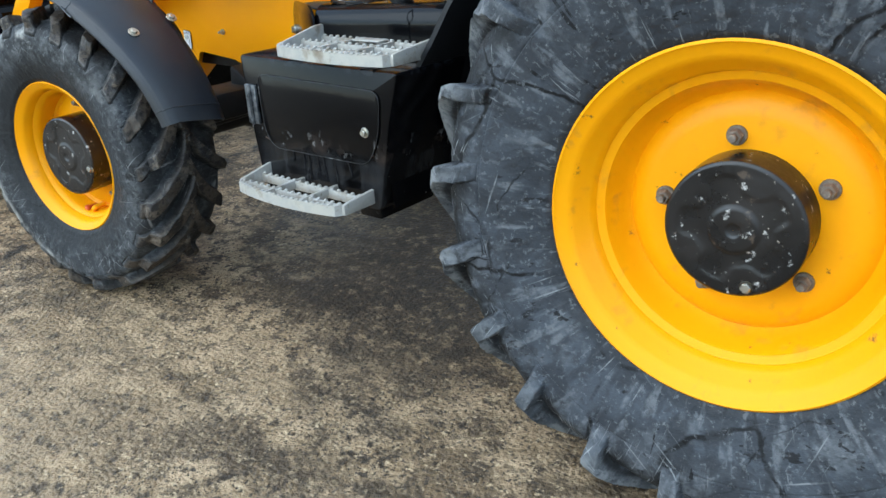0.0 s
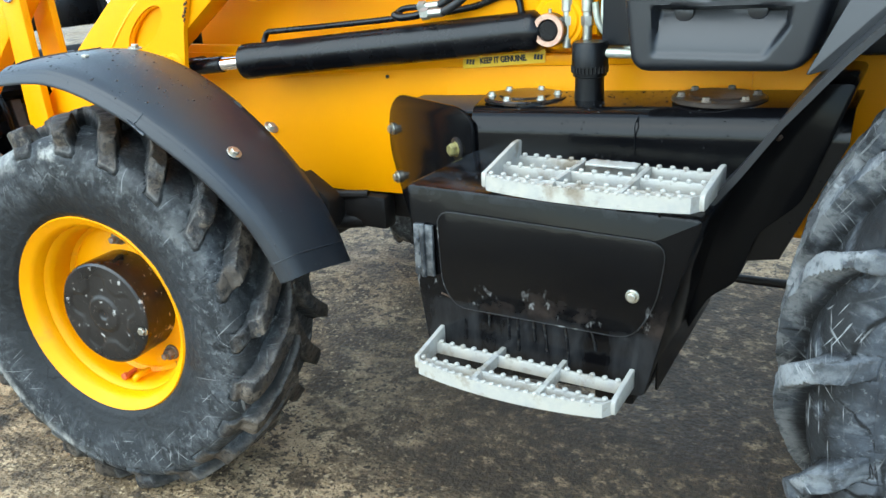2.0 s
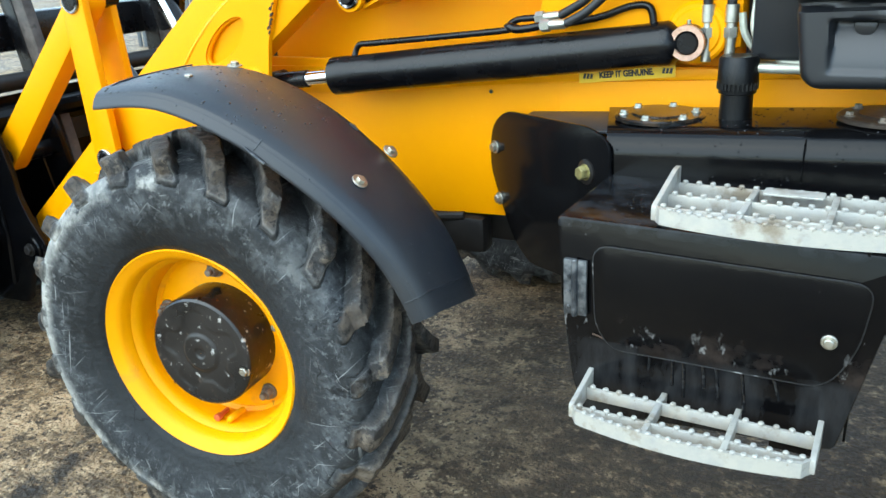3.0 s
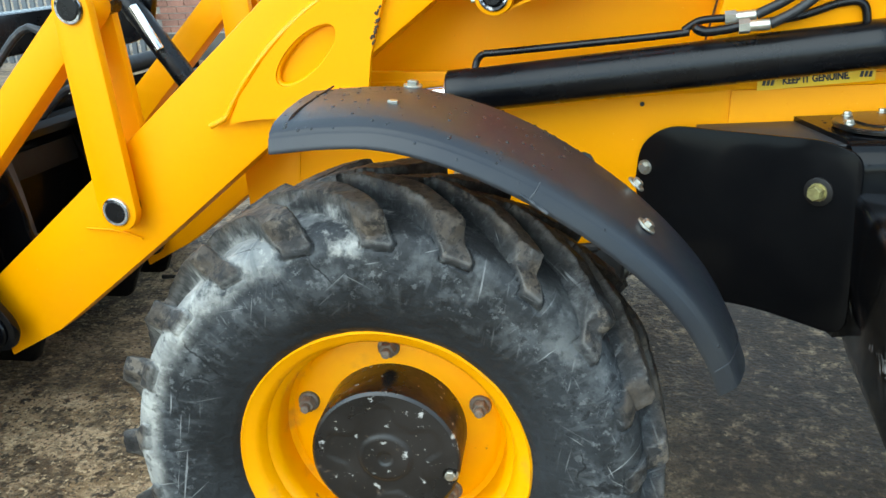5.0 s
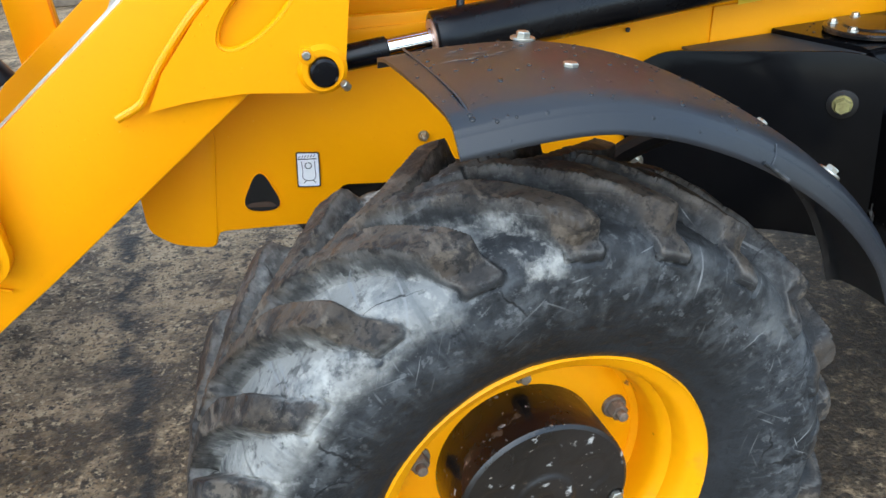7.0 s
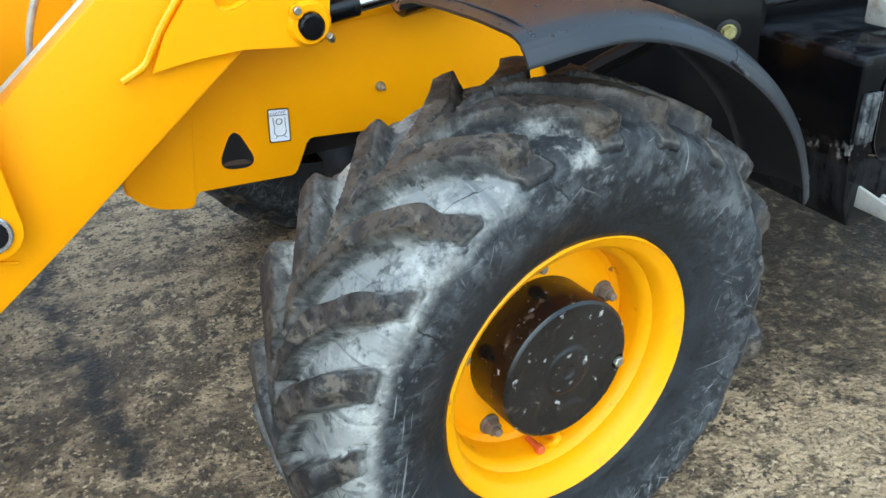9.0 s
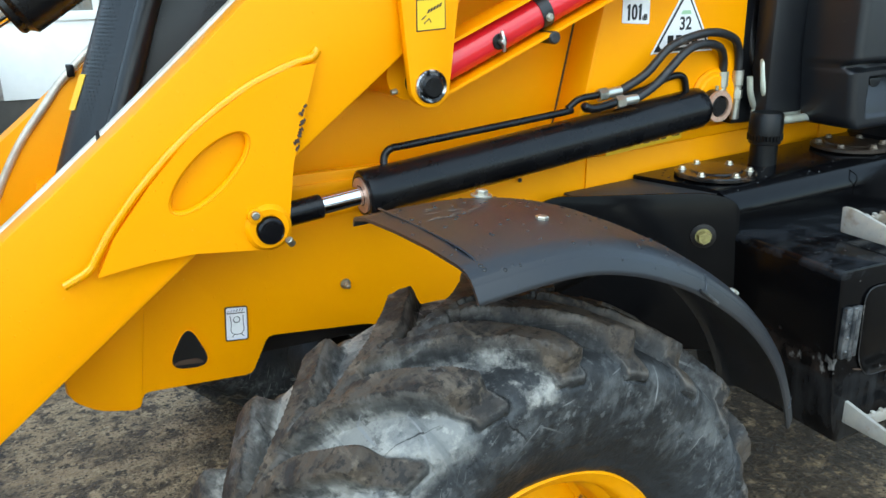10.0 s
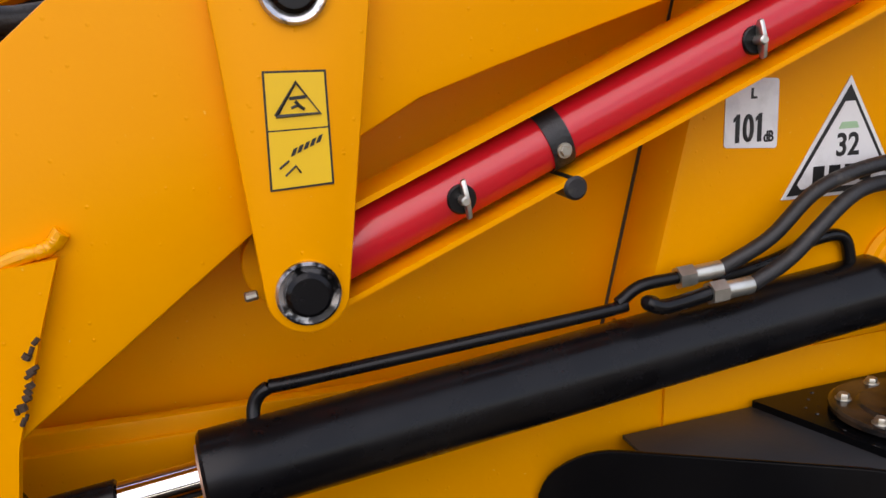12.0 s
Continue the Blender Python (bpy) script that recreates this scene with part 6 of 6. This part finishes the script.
def step_plate(x0, x1, yf, yb, z, bow, ear, name, label):
    """A cast step: bowed front band, end plates rising to ears, toothed cross treads."""
    h = 0.027
    line = [Vector((x0 + (x1 - x0) * t, yf + bow * (2 * t - 1) ** 2 + (0.022 * max(0, (abs(2 * t - 1) - 0.9) / 0.1) ** 2), z)) for t in [k / 24 for k in range(25)]]
    bm = bmesh.new()
    rows = [[bm.verts.new(p + Vector((0, a, b))) for a, b in ((0, 0), (0, h), (0.007, h), (0.007, 0))] for p in line]
    for one, two in zip(rows, rows[1:]):
        for j in range(4):
            bm.faces.new((one[j], one[(j + 1) % 4], two[(j + 1) % 4], two[j]))
    bm.faces.new(rows[0]), bm.faces.new(rows[-1][::-1])
    bmesh.ops.recalc_face_normals(bm, faces=bm.faces)
    nubs = [rod((p.x, p.y + 0.0035, z + h - 0.003), (p.x, p.y + 0.0035, z + h + 0.0035), 0.005, 8, 0.002) for p in line[2:-2]]
    st = part(name, joined(bm, *nubs), alu, loader, label)
    count = 3
    depth = yb - yf - bow - 0.02
    for k in range(1, count + 1):
        y = yf + bow + 0.012 + (depth + 0.004) * (k - 1) / (count - 1)
        teeth = [box((x0 + 0.006, y, z + 0.001), (x1 - 0.006, y + 0.007, z + h - 0.002), 0.0015)]
        nt = int((x1 - x0) / 0.024)
        for j in range(nt):
            xx = x0 + 0.018 + (x1 - x0 - 0.036) * j / (nt - 1)
            teeth.append(rod((xx, y + 0.0035, z + h - 0.004), (xx, y + 0.0035, z + h + 0.0035), 0.0052, 8, 0.002))
        part("tread_bar", joined(*teeth), alu, st)
    for t in (0.35, 0.67):
        xx = x0 + (x1 - x0) * t
        part("cross_bar", box((xx - 0.005, yf + 0.006, z + 0.004), (xx + 0.005, yb - 0.003, z + h - 0.0005), 0.001), alu, st)
    for xx, up in ((x0, ear[0]), (x1 - 0.006, ear[1])):
        part("side_plate", plate(rounded([(yf + bow + 0.012, z), (yb + 0.006, z), (yb + 0.008, z + h + up), (yb - 0.018, z + h + up), (yf + bow + 0.03, z + h + 0.003), (yf + bow + 0.012, z + h)], 0.005, 2), u=(0, 1, 0), v=(0, 0, 1), depth=(0.009, 0, 0), origin=(xx - 0.0015, 0, 0), bevel=0.001), alu, st)
    xm = (x0 + x1) / 2
    part("name_pad", plate(rounded([(xm - 0.045, yb - 0.035), (xm + 0.05, yb - 0.035), (xm + 0.05, yb + 0.002), (xm - 0.045, yb + 0.002)], 0.005, 2), u=(1, 0, 0), v=(0, 1, 0), depth=(0, 0, 0.004), origin=(0, 0, z + h - 0.001), bevel=0.001), alu, st)
    return st


step_plate(0.940, 1.335, 0.118, 0.306, 0.834, 0.026, (0.028, 0.014), "upper_step", "galvanised toothed cab step, dirty and wet")
step_plate(0.835, 1.232, 0.020, 0.200, 0.486, 0.026, (0.024, 0.012), "lower_step", "galvanised toothed lower step with mud")
part("step_bracket", box((0.84, 0.19, 0.45), (0.90, 0.30, 0.50), 0.004), black_worn, loader)
part("step_bracket", box((1.15, 0.19, 0.432), (1.225, 0.40, 0.50), 0.004), black_worn, loader)

# ---- cab side and rear mudguard ----
def sill_panel(nx=84, nz=84):
    """A moulded panel with rounded lower corners, a wedge-shaped recess and an overhanging upper lip."""
    def step(lo, hi, x):
        t = min(1.0, max(0.0, (x - lo) / (hi - lo)))
        return t * t * (3 - 2 * t)

    bm = bmesh.new()
    rows = []
    for j in range(-1, nz + 1):
        w = max(j, 0) / nz
        z = 1.004 + 0.45 * (0.45 * w + 0.55 * w * w)
        h = z - 1.004
        inset = 0.032 - math.sqrt(max(0, 0.032 ** 2 - max(0, 0.032 - h) ** 2))
        left, right = 1.112 - 0.13 * min(h, 0.16) + inset, 1.430 + 0.24 * min(h, 0.15) + 0.50 * max(0, h - 0.15) - inset * 1.2
        row = []
        for i in range(-1, nx + 2):
            u = min(max(i, 0), nx) / nx
            x = left + (right - left) * u
            zz = z + 0.030 * (x - 1.12)
            near = min(x - left, right - x, h + 0.002)
            y = 0.458 + (0.018 - math.sqrt(max(0, 0.018 ** 2 - max(0, 0.018 - near) ** 2)))
            low, high = 1.034, 1.123
            inside = step(1.150, 1.160, x) * (1 - step(1.386 - 0.75 * max(0, 1.092 - zz), 1.398 - 0.55 * max(0, 1.092 - zz), x)) * step(low - 0.004, low + 0.008, zz) * (1 - step(high - 0.006, high + 0.003, zz))
            y += inside * (0.006 + 0.034 * step(low, high + 0.02, zz))
            y += 0.022 * step(1.139, 1.143, zz) * (1 - step(1.152, 1.158, zz)) - 0.012 * step(1.156, 1.166, zz)
            back = j < 0 or i < 0 or i > nx
            row.append(bm.verts.new((x, 0.60 if back else y, zz)))
        rows.append(row)
    for one, two in zip(rows, rows[1:]):
        for a, b, c, d in zip(one, one[1:], two[1:], two):
            bm.faces.new((a, b, c, d))
    bmesh.ops.recalc_face_normals(bm, faces=bm.faces)
    if sum(f.normal.y for f in bm.faces) > 0:
        bmesh.ops.reverse_faces(bm, faces=bm.faces)
    return bm


cabp = part("cab_lower_panel", sill_panel(), cab_plastic, loader, "satin dark grey moulded cab sill panel", 50)
for x, z in ((1.205, 1.112), (1.336, 1.117)):
    clip = rounded([(x - 0.019, z + 0.006), (x + 0.019, z + 0.006), (x + 0.017, z - 0.008), (x + 0.008, z - 0.016), (x - 0.008, z - 0.016), (x - 0.017, z - 0.008)], 0.005, 3)
    part("panel_clip", plate(clip, depth=(0, -0.006, 0), origin=(0, 0.490, 0), bevel=0.002), cab_plastic, cabp)
part("cab_post", plate(rounded([(1.430, 1.008), (1.486, 1.026), (1.515, 1.066), (1.588, 1.160), (1.70, 1.29), (1.62, 1.31), (1.497, 1.160)], 0.008, 3), v=(0, 0.12, 1), depth=(0, 0.05, 0.0), origin=(0, 0.45 - 0.12 * 1.03, 0), bevel=0.006), cab_plastic, cabp, "satin grey bevelled cab post")
patch_y = 0.7165
fp = part("frame_patch", plate([(1.122, 0.90), (1.240, 0.90), (1.240, 1.03), (1.122, 1.03)], depth=(0, 0.004, 0), origin=(0, patch_y - 0.001, 0), bevel=0.0015), yellow, loader, "yellow plate welded to the frame")
part("lifting_ring", tube([(1.195 + 0.030 * math.cos(k * 0.3), patch_y - 0.004, 0.930 + 0.026 * math.sin(k * 0.3)) for k in range(0, 11)], 0.004, 8, 0), yellow, fp)
part("ring_hole", plate([(1.195 + 0.020 * math.cos(k * 0.3), 0.930 + 0.017 * math.sin(k * 0.3)) for k in range(0, 11)], depth=(0, -0.0012, 0), origin=(0, patch_y - 0.001, 0), bevel=0), bare_rust, fp)
cab = part("cab_frame", joined(box((1.04, 0.62, 1.02), (1.10, 0.72, 2.5), 0.02), box((1.9, 0.5, 1.1), (2.0, 0.66, 2.5), 0.02), box((1.04, 0.62, 2.42), (2.1, 2 * CENTRE - 0.6, 2.56), 0.03), box((1.06, 0.64, 1.02), (1.9, 0.70, 1.16), 0.01), box((1.04, 2 * CENTRE - 0.72, 1.02), (1.10, 2 * CENTRE - 0.62, 2.5), 0.02), box((1.10, 0.80, 1.00), (2.1, 2 * CENTRE - 0.80, 1.06), 0.01)), cab_plastic, loader, "black cab frame")
part("door_glass", plate(rounded([(1.13, 1.19), (1.85, 1.19), (1.85, 2.36), (1.13, 2.36)], 0.08, 6), depth=(0, 0.006, 0), origin=(0, 0.655, 0), bevel=0.001), glass, cab, "tinted cab door glass").visible_shadow = False
part("firewall", box((0.977, 0.69, 1.0), (1.05, 2 * CENTRE - 0.72, 2.42), 0.006), cab_plastic, cab)
part("door_sill", box((1.000, 0.605, 1.03), (1.125, 0.665, 1.62), 0.012), cab_plastic, cab)
part("seat_block", box((1.45, 0.80, 1.05), (1.85, 1.15, 1.6), 0.05), cab_plastic, cab)


def rear_guard():
    line = [(1.275, 0.775), (1.322, 0.822), (1.362, 0.876), (1.42, 0.964), (1.50, 1.064), (1.66, 1.235), (1.85, 1.345), (2.10, 1.385), (2.35, 1.345)]
    bm = bmesh.new()
    rows = [[bm.verts.new((x, y, z)) for y in (0.25, 0.28, 0.45, 0.75)] for x, z in line]
    for one, two in zip(rows, rows[1:]):
        for j in range(3):
            bm.faces.new((one[j], one[j + 1], two[j + 1], two[j]))
    bmesh.ops.recalc_face_normals(bm, faces=bm.faces)
    bmesh.ops.solidify(bm, geom=bm.faces[:], thickness=0.012)
    return bm


rg = part("rear_mudguard", rear_guard(), cab_plastic, loader, "black rear mudguard with a few orange scrapes", 30)
part("tank_end", plate(rounded([(1.255, 0.475), (1.262, 0.80), (1.318, 0.800), (1.455, 1.000), (1.52, 1.004), (1.450, 0.785), (1.380, 0.716), (1.350, 0.612), (1.300, 0.572)], 0.02, 3), depth=(0, 0.27, 0), origin=(0, 0.42, 0), bevel=0.006), plate_black, rg, "black steel end of the tank housing")
part("rear_fill", box((1.3, 0.70, 0.62), (2.0, 0.76, 1.05), 0.004), yellow, loader)
for x, y, z in ((1.372, 0.44, 0.850), (1.405, 0.43, 0.900)):
    part("paint_scrape", rod((x, y, z), (x - 0.006, y - 0.001, z + 0.005), 0.012, 12), bare_rust, rg, "bare rusty spot")


# ---- loader shovel with folded forks ----
def shovel():
    prof = [(-1.42, 0.86), (-1.40, 0.50), (-1.44, 0.28), (-1.56, 0.13), (-1.76, 0.06), (-2.25, 0.05)]
    line = smooth_line([(x, 0, z) for x, z in prof], 5)
    bm = bmesh.new()
    rows = [[bm.verts.new((p.x, y, p.z)) for y in (-0.16, 2 * CENTRE + 0.16)] for p in line]
    for one, two in zip(rows, rows[1:]):
        bm.faces.new((one[0], one[1], two[1], two[0]))
    bmesh.ops.solidify(bm, geom=bm.faces[:], thickness=0.02)
    sides = [plate([(p.x, p.z) for p in line] + [(-1.85, 0.55)], depth=(0, 0.02, 0), origin=(0, y, 0), bevel=0) for y in (-0.16, 2 * CENTRE + 0.14)]
    ribs = [tube([(-1.37, -0.16, z), (-1.37, 2 * CENTRE + 0.16, z)], 0.035, 10, 0) for z in (0.80, 0.42)]
    return joined(bm, *sides, *ribs)


sh = part("loader_shovel", shovel(), black_worn, loader, "black steel loader shovel on the front of the arms")
HITCH = rounded([(-1.30, 0.82), (-1.262, 0.74), (-1.238, 0.63), (-1.236, 0.575), (-1.20, 0.485), (-1.150, 0.415), (-1.142, 0.38), (-1.165, 0.335), (-1.215, 0.325), (-1.262, 0.27), (-1.31, 0.17), (-1.48, 0.16), (-1.50, 0.45), (-1.46, 0.80)], 0.022, 4)
for y in (0.440, 0.655, 2 * CENTRE - 0.68, 2 * CENTRE - 0.465):
    hitch = part("hitch_plate", plate(HITCH, depth=(0, 0.022, 0), origin=(0, y, 0), bevel=0.003), black_paint, sh, "curved black hitch plate")
    part("hitch_boss", lathe([(0.004, 0.046), (-0.006, 0.046), (-0.010, 0.042), (-0.010, 0.0)], 36, (-1.213, y, 0.385), (0, 1, 0)), black_paint, hitch)
    part("hitch_nut", hexagon((-1.213, y - 0.010, 0.385), 0.017, 0.016, (0, -1, 0), 1.3), dark_steel, hitch)
    part("hitch_rib", tube([(-1.43, y - 0.002, 0.80), (-1.36, y - 0.004, 0.62), (-1.33, y - 0.004, 0.44), (-1.36, y - 0.002, 0.24)], 0.008, 8), black_paint, hitch)
for y in (0.462, 2 * CENTRE - 0.66):
    part("hitch_pin", rod((-1.33, y - 0.01, 0.675), (-1.33, y + 0.22, 0.675), 0.030, 20), cylinder_black, sh)
FORKS = ((0.75, [(-1.31, 0.40), (-1.340, 0.66), (-1.435, 1.16), (-1.520, 1.55), (-1.585, 1.55), (-1.500, 1.16), (-1.405, 0.66), (-1.375, 0.40)]),
         (1.36, [(-1.40, 0.40), (-1.405, 0.83), (-1.410, 1.11), (-1.430, 1.50), (-1.510, 1.50), (-1.490, 1.11), (-1.485, 0.83), (-1.48, 0.40)]))
for y, fork in FORKS:
    tine = part("fork_tine", plate(fork, depth=(0, 0.04, 0), origin=(0, y, 0), bevel=0.004), tine_steel, sh, "rusty folded pallet fork tine")
    part("tine_back", plate([(x - 0.055, z) for x, z in fork], depth=(0, 0.05, 0), origin=(0, y - 0.004, 0), bevel=0.004), cylinder_black, tine, "black painted side of the tine")
part("fork_carriage", joined(tube([(-1.42, 0.3, 0.90), (-1.42, 1.64, 0.90)], 0.03, 12, 0), box((-1.44, 0.35, 0.66), (-1.40, 1.6, 0.74), 0.004)), dark_steel, sh)
part("crowd_ram", rod((-1.085, 1.02, 1.205), (-0.85, 1.02, 0.86), 0.032, 20), cylinder_black, sh)
part("crowd_rod", rod((-1.005, 0.975, 1.140), (-0.94, 0.975, 1.02), 0.013, 16), chrome, sh)
part("crowd_bracket", plate(rounded([(-1.16, 1.20), (-1.06, 1.24), (-0.98, 1.18), (-1.02, 1.05), (-1.12, 1.02)], 0.03, 3), depth=(0, 0.03, 0), origin=(0, 1.05, 0), bevel=0.003), cylinder_black, sh)
part("top_beam", box((-1.66, 0.20, 0.985), (-1.56, 1.62, 1.115), 0.012), cylinder_black, sh, "black cross beam of the fork carriage")
part("shovel_hose", joined(tube([(-1.40, 0.80, 0.95), (-1.25, 0.85, 1.10), (-1.10, 0.80, 0.95), (-1.05, 0.75, 0.70)], 0.012, 10), tube([(-1.40, 0.95, 0.80), (-1.22, 0.95, 0.92), (-1.05, 0.90, 0.78)], 0.012, 10)), hose_rubber, sh)


# ---- surroundings: brick building, wrapped pallet ----
WALL_Y = 7.9


def brick_wall():
    wall = part("wall_north", box((-5.45, WALL_Y, -0.05), (9, WALL_Y + 0.3, 2.75), 0.01), mortar)
    tagged(wall, "red brick building wall across the yard", "wall", kind="structure")
    mesh = bpy.data.meshes.new("brick")
    bm = box((-0.1075, -0.012, -0.0325), (0.1075, 0.02, 0.0325), 0.003)
    bm.to_mesh(mesh)
    bm.free()
    mesh.materials.append(brick_mat)
    # the stretch that the camera sees best, one by one
    near, rest = [], []
    for row in range(32):
        z = 0.35 + 0.075 * row
        for k in range(-24, 22):
            x = 0.225 * k + (0.1125 if row % 2 else 0)
            if WIN[0] - 0.1 < x < WIN[1] + 0.1 and WIN[2] - 0.04 < z < WIN[3] + 0.04:
                continue
            (near if -6.6 < x < -0.9 and 0.9 < z < 1.9 else rest).append((x, z))
    random.Random(4).shuffle(near)
    rest += near[280:]
    for x, z in near[:280]:
        ob = new("brick", mesh)
        ob.parent = wall
        ob.location = (x, WALL_Y, z)
    verts, faces = [], []
    for x, z in rest:
        n = len(verts)
        a, b = 0.1075, 0.0325
        for dx, dz in ((-a, -b), (a, -b), (a, b), (-a, b)):
            verts.append((x + dx, WALL_Y - 0.012, z + dz))
        for dx, dz in ((-a, -b), (a, -b), (a, b), (-a, b)):
            verts.append((x + dx, WALL_Y + 0.01, z + dz))
        faces.append((n, n + 1, n + 2, n + 3))
        for j in range(4):
            faces.append((n + j, n + 4 + j, n + 4 + (j + 1) % 4, n + (j + 1) % 4))
    m2 = bpy.data.meshes.new("bricks")
    m2.from_pydata(verts, [], faces)
    m2.materials.append(brick_mat)
    more = new("brick_courses", m2)
    more.parent = wall
    tagged(more, kind="stuff")
    return wall


WIN = (-0.95, 0.05, 0.0, 2.4)
brick_wall()
part("plinth", box((-5.47, WALL_Y - 0.03, -0.05), (9, WALL_Y, 0.30), 0.005), damp_plaster)["kind"] = "structure"
tagged(bpy.data.objects["plinth"], "dark damp plastered plinth", "wall base")
win = part("window_1", joined(box((-0.92, WALL_Y - 0.06, 1.02), (-0.86, WALL_Y + 0.05, 2.35), 0.004), box((-0.04, WALL_Y - 0.06, 1.02), (0.02, WALL_Y + 0.05, 2.35), 0.004), box((-0.92, WALL_Y - 0.06, 2.29), (0.02, WALL_Y + 0.05, 2.35), 0.004), box((-0.92, WALL_Y - 0.08, 1.00), (0.02, WALL_Y + 0.05, 1.08), 0.004)), white_paint)
tagged(win, "white framed window with a curtain, above a white panel", "window", kind="structure")
part("pane", box((-0.87, WALL_Y - 0.01, 1.07), (-0.03, WALL_Y, 2.30), 0), glass, win).visible_shadow = False
part("curtain", box((-0.87, WALL_Y + 0.03, 1.07), (-0.03, WALL_Y + 0.04, 2.30), 0), curtain, win)
part("lower_panel", box((-0.92, WALL_Y - 0.05, 0.30), (0.02, WALL_Y + 0.02, 1.00), 0.004), white_paint, win, "white painted panel below the window")
fence = tagged(holder("metal_fence", None, pose(-9.0, WALL_Y - 0.145, 0)), "grey galvanised palisade fence beside the brick wall", "fence")
for z in (0.50, 1.45):
    part("rail", box((0.0, 0.015, z), (3.58, 0.055, z + 0.06), 0.003), grey_metal, fence)
for k in range(30):
    part("pale", box((0.12 * k, -0.015, -0.01), (0.12 * k + 0.065, 0.015, 1.8), 0.004), grey_metal, fence)
dp = tagged(part("drainpipe", joined(tube([(-1.06, WALL_Y - 0.07, 0.0), (-1.06, WALL_Y - 0.07, 2.74)], 0.036, 14, 0), box((-1.12, WALL_Y - 0.08, 1.3), (-1.00, WALL_Y, 1.34), 0.003)), pipe_grey), "pale grey plastic drainpipe on the brick wall", "drainpipe")


def wrapped_pallet(at, size, seed):
    w, d, h = size
    th = tagged(holder("wrapped_pallet", None, at), "pallet load wrapped in crinkled white plastic sheet", "pallet load")
    bm = bmesh.new()
    bmesh.ops.create_cube(bm, size=1)
    bmesh.ops.subdivide_edges(bm, edges=bm.edges[:], cuts=22, use_grid_fill=True)
    for v in bm.verts:
        v.co = Vector((v.co.x * w, v.co.y * d, 0.13 + (v.co.z + 0.5) * h))
        k = noise.fractal(v.co * 4 + Vector((seed, 0, 0)), 1.0, 2.0, 4) * 0.035
        ridge = abs(noise.noise(v.co * 7 + Vector((0, seed, 0)))) * 0.03
        v.co += (v.co - Vector((0, 0, h / 2))).normalized() * (k - ridge)
    part("sheet", bm, wrap, th, "crinkled white plastic sheet", 60)
    for k in range(3):
        part("pallet_board", box((-w / 2, -d / 2 + (d - 0.1) * k / 2, 0.0), (w / 2, -d / 2 + (d - 0.1) * k / 2 + 0.1, 0.10), 0.003), wood, th, "weathered wooden pallet board")
    part("paper_label", box((-0.12, -d / 2 - 0.045, 0.60), (0.06, -d / 2 - 0.04, 0.70), 0), decal_white, th)
    return th


wrapped_pallet(pose(-1.86, 7.42, 0, 0, 0, 3), (1.24, 0.8, 0.86), 2)
